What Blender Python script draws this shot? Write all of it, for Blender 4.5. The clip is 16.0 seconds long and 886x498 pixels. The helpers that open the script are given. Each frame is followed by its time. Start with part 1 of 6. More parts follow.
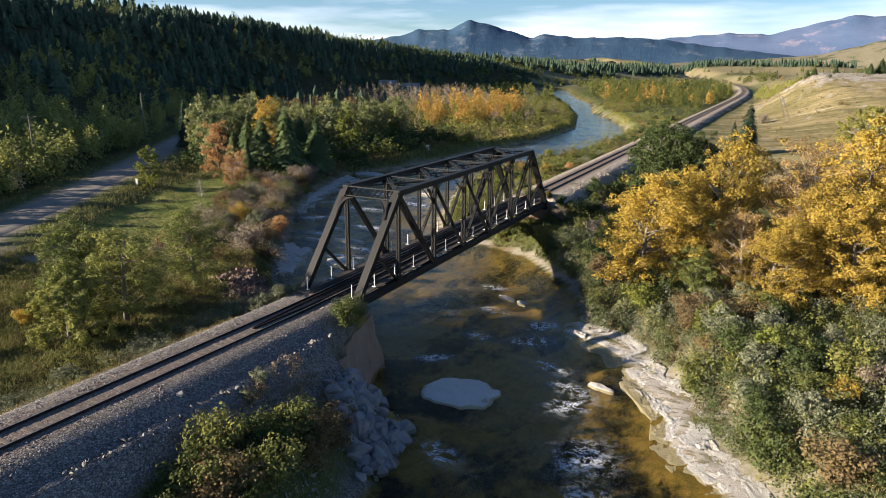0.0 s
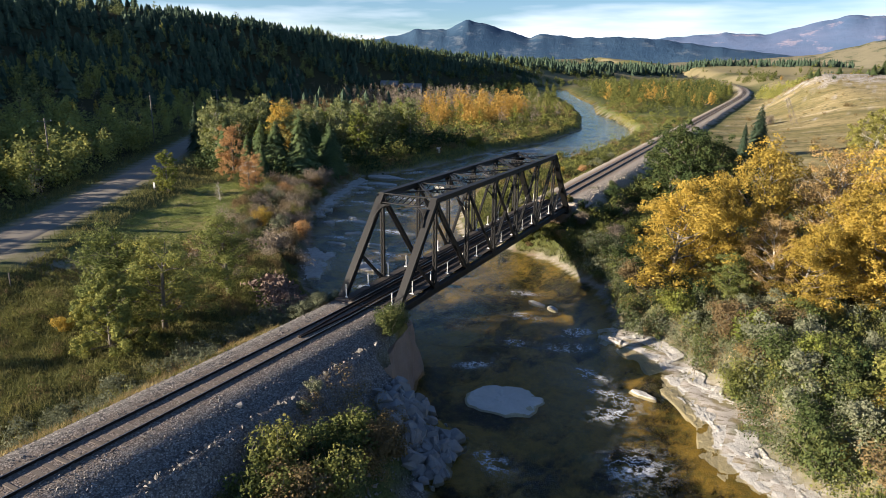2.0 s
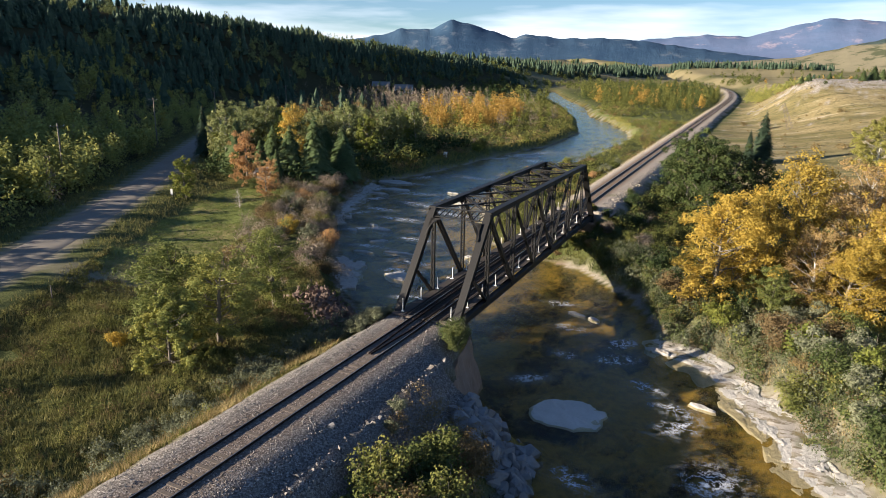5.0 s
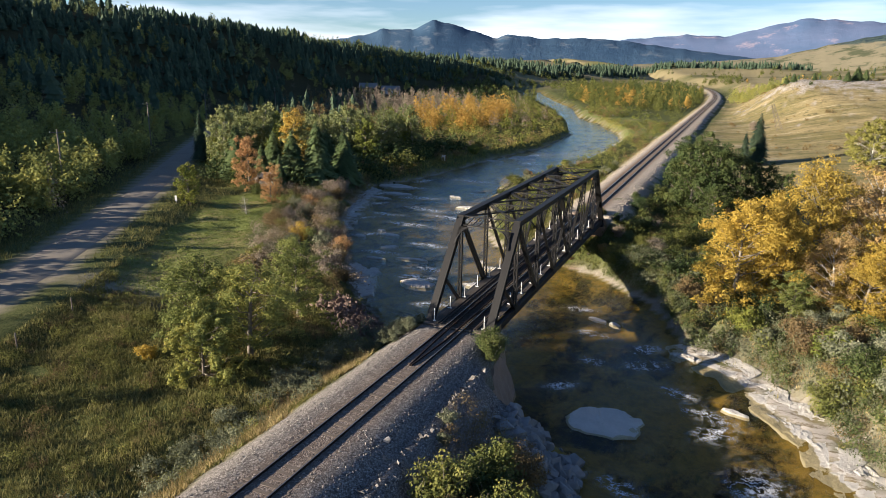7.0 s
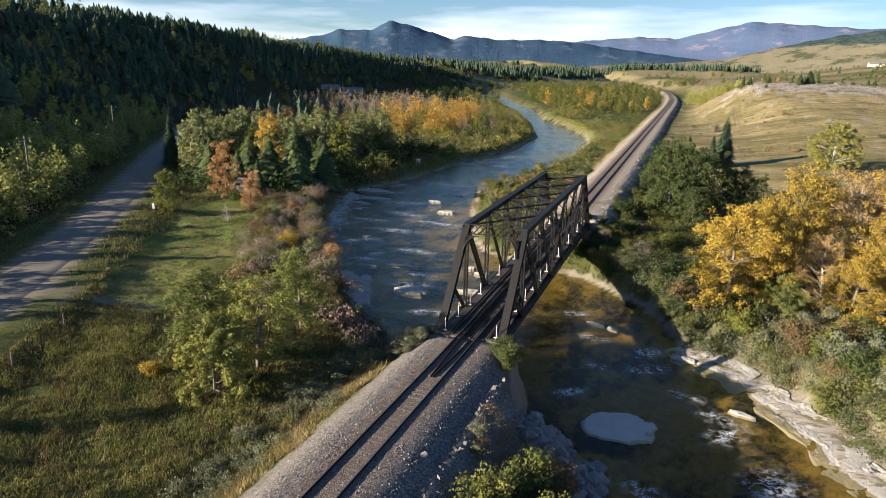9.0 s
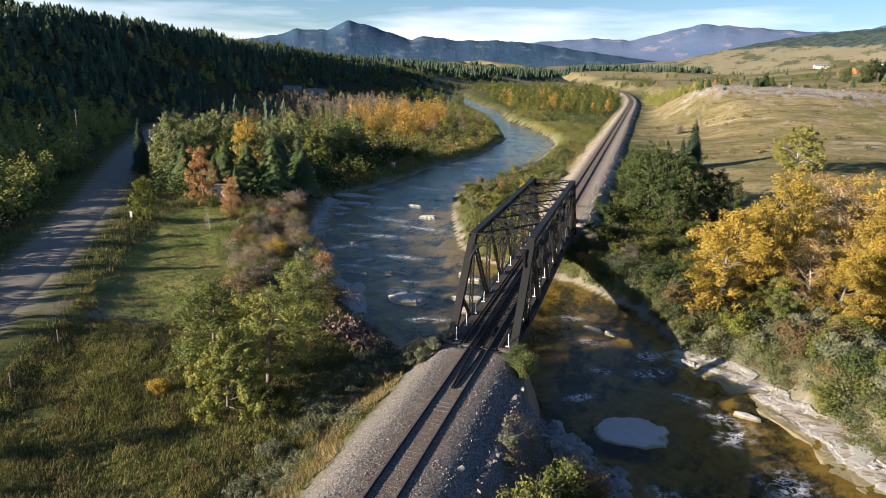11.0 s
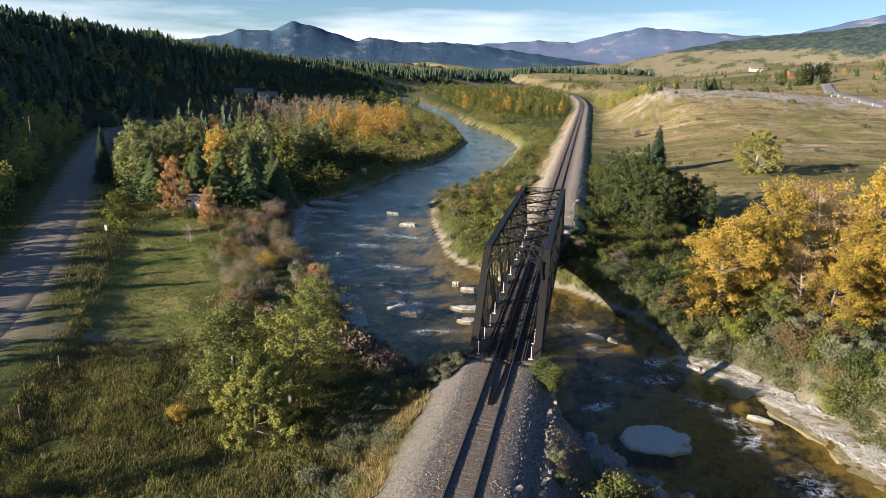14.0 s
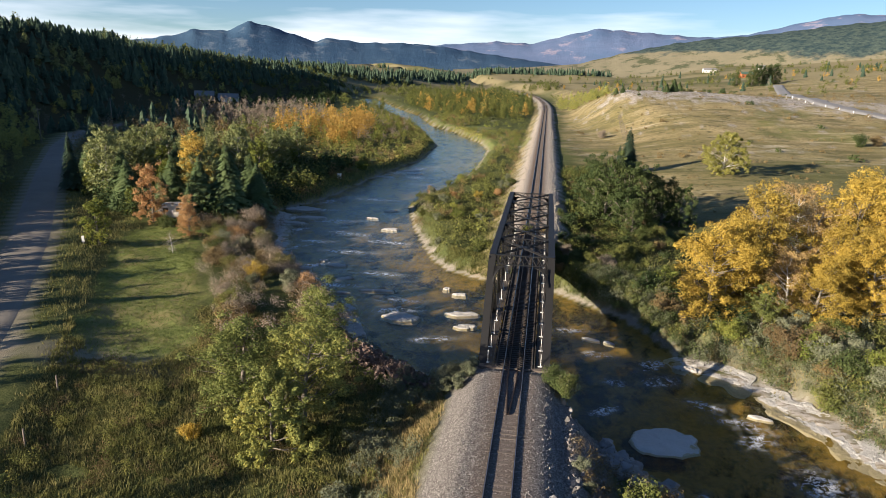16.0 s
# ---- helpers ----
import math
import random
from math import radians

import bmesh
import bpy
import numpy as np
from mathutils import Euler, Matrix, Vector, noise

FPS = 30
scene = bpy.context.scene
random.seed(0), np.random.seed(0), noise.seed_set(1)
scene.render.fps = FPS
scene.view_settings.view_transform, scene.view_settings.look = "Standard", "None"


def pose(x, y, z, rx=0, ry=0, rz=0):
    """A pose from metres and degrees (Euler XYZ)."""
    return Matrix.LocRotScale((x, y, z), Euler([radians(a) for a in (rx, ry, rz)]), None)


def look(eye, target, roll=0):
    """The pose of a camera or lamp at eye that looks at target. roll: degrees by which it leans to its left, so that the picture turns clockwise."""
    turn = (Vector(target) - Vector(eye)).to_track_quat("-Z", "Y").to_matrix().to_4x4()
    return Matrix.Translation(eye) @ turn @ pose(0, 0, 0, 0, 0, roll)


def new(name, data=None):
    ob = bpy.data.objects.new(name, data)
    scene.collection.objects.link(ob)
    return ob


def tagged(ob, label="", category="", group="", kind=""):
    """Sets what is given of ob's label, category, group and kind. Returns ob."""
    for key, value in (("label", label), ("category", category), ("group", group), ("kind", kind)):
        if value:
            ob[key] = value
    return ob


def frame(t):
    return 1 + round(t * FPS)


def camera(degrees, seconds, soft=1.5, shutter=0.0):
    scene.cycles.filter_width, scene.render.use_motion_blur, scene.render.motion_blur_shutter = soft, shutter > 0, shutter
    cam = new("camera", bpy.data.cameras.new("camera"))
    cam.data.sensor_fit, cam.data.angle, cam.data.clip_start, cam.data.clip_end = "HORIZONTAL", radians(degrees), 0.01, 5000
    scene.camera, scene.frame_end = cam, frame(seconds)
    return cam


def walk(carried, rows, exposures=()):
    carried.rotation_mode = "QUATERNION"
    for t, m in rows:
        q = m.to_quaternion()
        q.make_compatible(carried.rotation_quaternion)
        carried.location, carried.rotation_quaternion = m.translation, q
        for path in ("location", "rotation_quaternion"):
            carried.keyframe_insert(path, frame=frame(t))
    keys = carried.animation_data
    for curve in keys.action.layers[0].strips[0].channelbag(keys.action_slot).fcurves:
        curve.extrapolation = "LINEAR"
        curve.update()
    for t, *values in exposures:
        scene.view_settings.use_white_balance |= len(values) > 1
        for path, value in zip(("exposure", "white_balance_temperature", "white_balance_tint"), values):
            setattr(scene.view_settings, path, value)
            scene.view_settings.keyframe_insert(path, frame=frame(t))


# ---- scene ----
cam = camera(67.6, 16.0, soft=0.9)
PATH = [
    (0, (29.527, -38.59, 16.82), (28.649, -36.874, 16.285), 0.6),
    (0.5, (28.967, -38.888, 16.99), (28.089, -37.173, 16.453), 0.7),
    (1, (28.291, -39.279, 17.15), (27.412, -37.564, 16.614), 0.6),
    (1.5, (27.516, -39.717, 17.275), (26.64, -38.001, 16.74), 0.5),
    (2, (26.67, -40.073, 17.435), (25.8, -38.354, 16.899), 0.6),
    (2.5, (25.859, -40.508, 17.631), (24.997, -38.785, 17.094), 0.7),
    (3, (24.963, -40.929, 17.798), (24.109, -39.203, 17.261), 0.7),
    (3.5, (24.093, -41.291, 17.987), (23.245, -39.561, 17.449), 0.7),
    (4, (23.254, -41.763, 18.192), (22.412, -40.03, 17.654), 0.8),
    (6.5, (18.976, -43.844, 19.117), (18.186, -42.087, 18.581), 1.0),
    (7, (18.101, -44.195, 19.261), (17.323, -42.432, 18.725), 0.9),
    (7.5, (17.158, -44.577, 19.386), (16.401, -42.804, 18.852), 1.0),
    (8, (16.283, -45.01, 19.594), (15.556, -43.225, 19.06), 1.0),
    (8.5, (15.292, -45.298, 19.725), (14.599, -43.5, 19.191), 1.1),
    (9, (14.349, -45.569, 19.866), (13.685, -43.759, 19.334), 1.1),
    (11.5, (9.609, -46.99, 20.693), (9.087, -45.133, 20.164), 1.4),
    (12, (8.653, -47.221, 20.802), (8.157, -45.356, 20.274), 1.5),
    (12.5, (7.733, -47.367, 20.917), (7.262, -45.495, 20.391), 1.4),
    (13, (6.848, -47.497, 21.113), (6.4, -45.621, 20.587), 1.4),
    (13.5, (5.867, -47.65, 21.267), (5.443, -45.768, 20.743), 1.5),
    (14, (5.046, -47.793, 21.422), (4.645, -45.905, 20.9), 1.4),
    (14.5, (4.137, -47.976, 21.603), (3.765, -46.081, 21.081), 1.4),
    (15, (3.184, -48.124, 21.751), (2.842, -46.223, 21.23), 1.5),
    (15.5, (2.281, -48.293, 21.935), (1.967, -46.388, 21.416), 1.4),
    (16, (1.369, -48.391, 22.086), (1.083, -46.48, 21.568), 1.4),
]
walk(cam, [(t, look(eye, target, roll)) for t, eye, target, roll in PATH],
     exposures=[(0.0, 1.62, 6500, 14), (5.0, 1.60, 6500, 14), (10.0, 1.53, 6500, 14), (16.0, 1.43, 6500, 14)])

# ---- light ----
SUN_AZ = math.atan2(-0.60, -0.80)          # towards the sun, in the plan
SUN_EL = radians(15.0)
SUN_TO = Vector((math.cos(SUN_EL) * math.cos(SUN_AZ), math.cos(SUN_EL) * math.sin(SUN_AZ), math.sin(SUN_EL)))
sun = new("sun", bpy.data.lights.new("sun", "SUN"))
sun.data.energy, sun.data.angle, sun.data.color = 5.0, radians(0.55), (1.0, 0.87, 0.67)
sun.matrix_world = look(SUN_TO * 200, (0, 0, 0))

world = bpy.data.worlds.new("sky")
scene.world = world
world.use_nodes = True
wn, wl = world.node_tree.nodes, world.node_tree.links
wn.clear()
w_out, w_bg, w_sky = wn.new("ShaderNodeOutputWorld"), wn.new("ShaderNodeBackground"), wn.new("ShaderNodeTexSky")
w_sky.sky_type, w_sky.sun_disc = "NISHITA", False
w_sky.sun_elevation, w_sky.sun_rotation = SUN_EL, math.atan2(SUN_TO.x, SUN_TO.y)
w_sky.altitude, w_sky.air_density, w_sky.dust_density, w_sky.ozone_density = 1200, 1.0, 0.25, 2.0
w_co, w_map, w_noise, w_ramp = wn.new("ShaderNodeTexCoord"), wn.new("ShaderNodeMapping"), wn.new("ShaderNodeTexNoise"), wn.new("ShaderNodeValToRGB")
w_map.inputs["Scale"].default_value = (1.3, 1.3, 10.0)
w_noise.inputs["Scale"].default_value, w_noise.inputs["Detail"].default_value, w_noise.inputs["Roughness"].default_value = 2.1, 5.0, 0.5
w_ramp.color_ramp.elements[0].position, w_ramp.color_ramp.elements[1].position = 0.46, 0.74
w_mix = wn.new("ShaderNodeMix")
w_mix.data_type = "RGBA"
w_mix.inputs[7].default_value = (10.5, 11.2, 12.2, 1)
w_thin = wn.new("ShaderNodeMath")
w_thin.operation = "MULTIPLY"
w_thin.inputs[1].default_value = 0.85
wl.new(w_co.outputs["Generated"], w_map.inputs["Vector"])
wl.new(w_map.outputs["Vector"], w_noise.inputs["Vector"])
w_sep, w_low, w_sum = wn.new("ShaderNodeSeparateXYZ"), wn.new("ShaderNodeMapRange"), wn.new("ShaderNodeMath")
w_low.inputs["From Min"].default_value, w_low.inputs["From Max"].default_value = 0.01, 0.11
w_low.inputs["To Min"].default_value, w_low.inputs["To Max"].default_value = 0.23, -0.15
w_sum.operation = "ADD"
wl.new(w_co.outputs["Generated"], w_sep.inputs[0])
wl.new(w_sep.outputs["Z"], w_low.inputs["Value"])
wl.new(w_noise.outputs["Fac"], w_sum.inputs[0])
wl.new(w_low.outputs["Result"], w_sum.inputs[1])
wl.new(w_sum.outputs[0], w_ramp.inputs["Fac"])
wl.new(w_ramp.outputs["Color"], w_thin.inputs[0])
wl.new(w_thin.outputs[0], w_mix.inputs[0])
w_tint = wn.new("ShaderNodeMix")
w_tint.data_type, w_tint.blend_type = "RGBA", "MULTIPLY"
w_tint.inputs[0].default_value, w_tint.inputs[7].default_value = 1.0, (0.80, 0.97, 1.15, 1)
wl.new(w_sky.outputs["Color"], w_tint.inputs[6])
wl.new(w_tint.outputs[2], w_mix.inputs[6])
wl.new(w_mix.outputs[2], w_bg.inputs["Color"])
wl.new(w_bg.outputs["Background"], w_out.inputs["Surface"])
w_bg.inputs["Strength"].default_value = 0.045


# ---- materials ----
class Nodes:
    """A small wrapper that strings shader nodes together."""

    def __init__(self, name):
        self.mat = bpy.data.materials.new(name)
        self.mat.use_nodes = True
        self.t = self.mat.node_tree
        self.t.nodes.clear()
        self.out = self.t.nodes.new("ShaderNodeOutputMaterial")
        self.co = self.t.nodes.new("ShaderNodeTexCoord")
        self.geo = self.t.nodes.new("ShaderNodeNewGeometry")

    def link(self, a, b):
        self.t.links.new(a, b)

    def put(self, socket, v):
        if isinstance(v, bpy.types.NodeSocket):
            self.link(v, socket)
        elif v is not None:
            socket.default_value = v if not isinstance(v, tuple) or len(v) == 4 or socket.type == "VECTOR" else (*v, 1)

    def noise(self, scale, detail=4.0, rough=0.55, where=None, stretch=None):
        n = self.t.nodes.new("ShaderNodeTexNoise")
        n.inputs["Scale"].default_value, n.inputs["Detail"].default_value, n.inputs["Roughness"].default_value = scale, detail, rough
        src = where or self.geo.outputs["Position"]
        if stretch:
            m = self.t.nodes.new("ShaderNodeMapping")
            m.inputs["Scale"].default_value = stretch
            self.link(src, m.inputs["Vector"])
            src = m.outputs["Vector"]
        self.link(src, n.inputs["Vector"])
        return n.outputs["Fac"]

    def voronoi(self, scale, where=None, what="Distance", feature="F1"):
        n = self.t.nodes.new("ShaderNodeTexVoronoi")
        n.feature = feature
        n.inputs["Scale"].default_value = scale
        self.link(where or self.geo.outputs["Position"], n.inputs["Vector"])
        return n.outputs[what]

    def ramp(self, fac, *stops):
        n = self.t.nodes.new("ShaderNodeValToRGB")
        e = n.color_ramp.elements
        while len(e) < len(stops):
            e.new(0.5)
        for k, (p, c) in zip(e, stops):
            k.position, k.color = p, (*c, 1) if isinstance(c, tuple) else (c, c, c, 1)
        self.put(n.inputs["Fac"], fac)
        return n.outputs["Color"]

    def mix(self, fac, a, b, blend="MIX"):
        n = self.t.nodes.new("ShaderNodeMix")
        n.data_type, n.blend_type = "RGBA", blend
        self.put(n.inputs[0], fac)
        self.put(n.inputs[6], a)
        self.put(n.inputs[7], b)
        return n.outputs[2]

    def math(self, op, a, b=0.5, clamp=False):
        n = self.t.nodes.new("ShaderNodeMath")
        n.operation, n.use_clamp = op, clamp
        self.put(n.inputs[0], a)
        self.put(n.inputs[1], b)
        return n.outputs[0]

    def attr(self, name):
        n = self.t.nodes.new("ShaderNodeAttribute")
        n.attribute_name = name
        return n.outputs["Fac"]

    def chance(self):
        return self.t.nodes.new("ShaderNodeObjectInfo").outputs["Random"]

    def island(self):
        return self.geo.outputs["Random Per Island"]

    def bump(self, height, strength=0.5, distance=0.05):
        n = self.t.nodes.new("ShaderNodeBump")
        n.inputs["Strength"].default_value, n.inputs["Distance"].default_value = strength, distance
        self.link(height, n.inputs["Height"])
        return n.outputs["Normal"]

    def surface(self, color, rough=0.8, metal=0.0, normal=None, spec=0.4):
        n = self.t.nodes.new("ShaderNodeBsdfPrincipled")
        self.put(n.inputs["Base Color"], color)
        self.put(n.inputs["Roughness"], rough)
        self.put(n.inputs["Metallic"], metal)
        self.put(n.inputs["Specular IOR Level"], spec)
        if normal:
            self.link(normal, n.inputs["Normal"])
        return n.outputs["BSDF"]

    def done(self, shader):
        self.link(shader, self.out.inputs["Surface"])
        return self.mat


def plain(name, a, b, scale=3.0, rough=0.7, metal=0.0, bump=0.3, fine=40.0, distance=0.01):
    n = Nodes(name)
    c = n.mix(n.noise(scale, 6), a, b)
    c = n.mix(n.math("MULTIPLY", n.noise(fine, 3), 0.35), c, tuple(0.55 * v for v in a))
    return n.done(n.surface(c, rough, metal, n.bump(n.noise(fine, 4), bump, distance)))


def leafy(name, *colors, bare=0.18):
    """Foliage: each leaf clump takes a tone of its own, and the tree as a whole shifts a little."""
    n = Nodes(name)
    stops = [(i / max(1, len(colors) - 1), c) for i, c in enumerate(colors)]
    where = n.math("ADD", n.math("MULTIPLY", n.island(), 0.26), n.math("MULTIPLY", n.noise(0.30, 4, 0.6), 1.0))
    where = n.math("ADD", where, n.math("MULTIPLY", n.math("SUBTRACT", n.chance(), 0.5), 0.35))
    c = n.ramp(n.math("SUBTRACT", where, 0.13), *stops)
    a = n.surface(c, 0.75, spec=0.06)
    tr = n.t.nodes.new("ShaderNodeBsdfTranslucent")
    n.link(c, tr.inputs["Color"])
    m = n.t.nodes.new("ShaderNodeMixShader")
    m.inputs[0].default_value = bare
    n.link(a, m.inputs[1])
    n.link(tr.outputs[0], m.inputs[2])
    return n.done(m.outputs[0])


def ground_material():
    n = Nodes("ground_soil_and_grass")
    big, mid, fine = n.noise(0.035, 5), n.noise(0.35, 6, 0.65), n.noise(6.0, 5, 0.7)
    green = n.mix(mid, (0.05, 0.07, 0.022), (0.15, 0.155, 0.06))
    green = n.mix(n.ramp(fine, (0.42, 0), (0.62, 0.8)), green, (0.030, 0.040, 0.014))
    dry = n.mix(n.noise(0.12, 6, 0.65, stretch=(1, 2.2, 1)), (0.235, 0.182, 0.088), (0.37, 0.305, 0.172))
    dry = n.mix(n.ramp(n.noise(0.022, 6, 0.62, stretch=(0.8, 1.5, 1)), (0.45, 0), (0.58, 1)), dry, n.mix(mid, (0.135, 0.118, 0.05), (0.23, 0.195, 0.09)))
    dry = n.mix(n.ramp(n.noise(0.05, 7, 0.7, stretch=(0.7, 1.8, 1)), (0.57, 0), (0.65, 1)), dry, (0.38, 0.34, 0.26))
    dry = n.mix(n.ramp(n.noise(0.8, 7, 0.78), (0.50, 0), (0.66, 1)), dry, (0.12, 0.11, 0.055))
    dry = n.mix(n.ramp(n.noise(0.3, 7, 0.7), (0.55, 0), (0.63, 1)), dry, (0.10, 0.092, 0.048))
    dry = n.mix(n.ramp(n.noise(0.055, 8, 0.72, stretch=(0.5, 1.7, 1)), (0.50, 0), (0.60, 0.85)), dry, (0.115, 0.105, 0.05))
    dry = n.mix(n.ramp(n.noise(0.017, 7, 0.68), (0.56, 0), (0.63, 0.8)), dry, n.mix(mid, (0.085, 0.098, 0.034), (0.175, 0.17, 0.065)))
    dry = n.mix(n.ramp(n.noise(0.09, 8, 0.8, stretch=(0.35, 2.4, 1)), (0.56, 0), (0.62, 0.7)), dry, (0.40, 0.345, 0.225))
    c = n.mix(n.attr("dry"), green, dry)
    lawn = n.mix(n.ramp(n.noise(1.6, 9, 0.82), (0.34, 0), (0.66, 1)), (0.070, 0.095, 0.027), (0.235, 0.265, 0.088))
    lawn = n.mix(n.ramp(n.noise(0.16, 6, 0.65), (0.48, 0), (0.62, 1)), lawn, (0.21, 0.185, 0.085))
    c = n.mix(n.attr("lawn"), c, lawn)
    soil = n.mix(mid, (0.20, 0.17, 0.13), (0.34, 0.30, 0.24))
    c = n.mix(n.attr("soil"), c, soil)
    stone = n.voronoi(13.0, what="Color")
    gravel = n.ramp(n.math("MULTIPLY", stone, 1.0), (0.1, (0.045, 0.043, 0.042)), (0.45, (0.20, 0.187, 0.178)), (0.75, (0.37, 0.35, 0.333)), (1.0, (0.66, 0.63, 0.60)))
    gravel = n.mix(n.math("MULTIPLY", n.voronoi(13.0), 0.9), gravel, (0.035, 0.03, 0.028))
    gravel = n.mix(n.math("MULTIPLY", n.noise(0.7, 5), 0.4), gravel, (0.20, 0.182, 0.168))
    gravel = n.mix(n.math("MULTIPLY", n.attr("bleached"), 0.65), gravel, n.mix(n.noise(2.5, 8, 0.8), (0.17, 0.145, 0.115), (0.62, 0.55, 0.47)))
    gravel = n.mix(n.attr("rusty"), gravel, n.mix(stone, (0.075, 0.05, 0.036), (0.26, 0.18, 0.13)))
    c = n.mix(n.attr("gravel"), c, gravel)
    rock = n.mix(n.noise(0.8, 8, 0.65, stretch=(1, 1, 4)), (0.24, 0.22, 0.20), (0.50, 0.47, 0.43))
    rock = n.mix(n.ramp(n.noise(0.9, 8, 0.75, stretch=(1, 2.5, 1)), (0.50, 0), (0.60, 1)), rock, (0.15, 0.125, 0.09))
    rock = n.mix(n.ramp(n.noise(0.45, 4, 0.6), (0.52, 0), (0.62, 1)), rock, (0.20, 0.17, 0.10))
    c = n.mix(n.attr("rock"), c, rock)
    bed = n.mix(n.ramp(n.noise(0.22, 8, 0.7, stretch=(1, 0.6, 1)), (0.44, 0), (0.52, 1)), (0.016, 0.014, 0.008), (0.24, 0.175, 0.052))
    bed = n.mix(n.ramp(n.noise(1.3, 6, 0.7), (0.45, 0), (0.7, 1)), bed, (0.085, 0.085, 0.032))
    c = n.mix(n.attr("bed"), c, bed)
    far = n.mix(n.noise(0.012, 8, 0.65), (0.055, 0.065, 0.032), (0.15, 0.142, 0.066))
    far = n.mix(n.ramp(n.noise(0.004, 5, 0.6), (0.42, 0), (0.52, 1)), far, (0.225, 0.195, 0.11))
    c = n.mix(n.attr("far"), c, far)
    # forest floor colour darkened for the shade between the hillside trees
    shaded_litter = n.mix(n.noise(0.5, 7, 0.7), (0.020, 0.021, 0.011), (0.065, 0.060, 0.028))
    c = n.mix(n.attr("forest"), c, shaded_litter)
    h = n.math("ADD", n.math("MULTIPLY", n.noise(2.2, 7, 0.7), 0.5), n.math("MULTIPLY", n.voronoi(11.0), 0.4))
    return n.done(n.surface(c, 0.92, 0.0, n.bump(h, 0.9, 0.06), spec=0.06))


def water_material():
    n = Nodes("river_water")
    wave = n.math("ADD", n.noise(1.1, 8, 0.72, stretch=(1.0, 0.7, 1)), n.math("MULTIPLY", n.noise(4.2, 5, 0.65), 0.45))
    nor = n.bump(wave, 0.9, 0.085)
    clear = n.t.nodes.new("ShaderNodeBsdfTransparent")
    clear.inputs["Color"].default_value = (0.82, 0.77, 0.61, 1)
    gloss = n.t.nodes.new("ShaderNodeBsdfGlossy")
    gloss.inputs["Roughness"].default_value = 0.03
    gloss.inputs["Color"].default_value = (0.88, 0.97, 1.0, 1)
    n.link(nor, gloss.inputs["Normal"])
    lw = n.t.nodes.new("ShaderNodeLayerWeight")
    lw.inputs["Blend"].default_value = 0.5
    n.link(nor, lw.inputs["Normal"])
    fr = n.math("ADD", n.math("MULTIPLY", n.math("POWER", lw.outputs["Facing"], 5.5), 1.0), 0.004, True)
    m = n.t.nodes.new("ShaderNodeMixShader")
    n.link(fr, m.inputs[0])
    n.link(clear.outputs[0], m.inputs[1])
    n.link(gloss.outputs[0], m.inputs[2])
    # broken white water where the riffles run
    froth = n.math("MULTIPLY", n.attr("foam"), n.math("MAXIMUM", n.ramp(n.noise(1.5, 10, 0.74), (0.51, 0), (0.58, 1)), n.ramp(n.math("ABSOLUTE", n.math("SUBTRACT", n.noise(0.9, 6, 0.6), 0.5)), (0.0, 1), (0.028, 0))))
    froth = n.math("MULTIPLY", froth, n.ramp(n.noise(7.0, 4, 0.7), (0.35, 0.35), (0.60, 1)), True)
    white = n.surface((0.80, 0.83, 0.86), 0.7, 0, n.bump(n.noise(9.0, 4), 0.8, 0.05))
    f = n.t.nodes.new("ShaderNodeMixShader")
    n.link(froth, f.inputs[0])
    n.link(m.outputs[0], f.inputs[1])
    n.link(white, f.inputs[2])
    return n.done(f.outputs[0])


M = {}
M["ground"] = ground_material()
M["water"] = water_material()
M["steel"] = plain("black_painted_steel", (0.005, 0.005, 0.0055), (0.012, 0.0118, 0.0118), 1.3, 0.6, 0.0, 0.15, 25)
M["rail"] = plain("rusty_rail_steel", (0.030, 0.020, 0.015), (0.065, 0.043, 0.032), 2.0, 0.5, 0.6, 0.3, 40)
M["railtop"] = plain("worn_rail_head", (0.30, 0.28, 0.26), (0.45, 0.43, 0.41), 2.0, 0.28, 0.9, 0.1, 40)
M["tie"] = plain("weathered_tie_wood", (0.07, 0.055, 0.045), (0.19, 0.158, 0.132), 2.5, 0.85, 0, 0.6, 18)
M["decktie"] = plain("creosoted_deck_timber", (0.035, 0.028, 0.024), (0.085, 0.072, 0.062), 2.5, 0.8, 0, 0.6, 18)
M["concrete"] = plain("stained_concrete", (0.17, 0.105, 0.072), (0.38, 0.275, 0.205), 0.7, 0.9, 0, 0.7, 9, 0.03)
M["boulder"] = plain("grey_limestone_boulder", (0.14, 0.138, 0.14), (0.34, 0.335, 0.34), 1.4, 0.9, 0, 0.8, 6, 0.04)
M["ballast"] = plain("crushed_ballast_stone", (0.10, 0.095, 0.09), (0.34, 0.32, 0.30), 3.0, 0.9, 0, 0.6, 12, 0.02)
M["redrock"] = plain("red_brown_rubble", (0.10, 0.07, 0.058), (0.27, 0.195, 0.165), 1.4, 0.9, 0, 0.8, 6, 0.04)
M["ledge"] = plain("pale_river_ledge_rock", (0.38, 0.365, 0.34), (0.64, 0.62, 0.59), 0.8, 0.85, 0, 0.8, 5, 0.05)
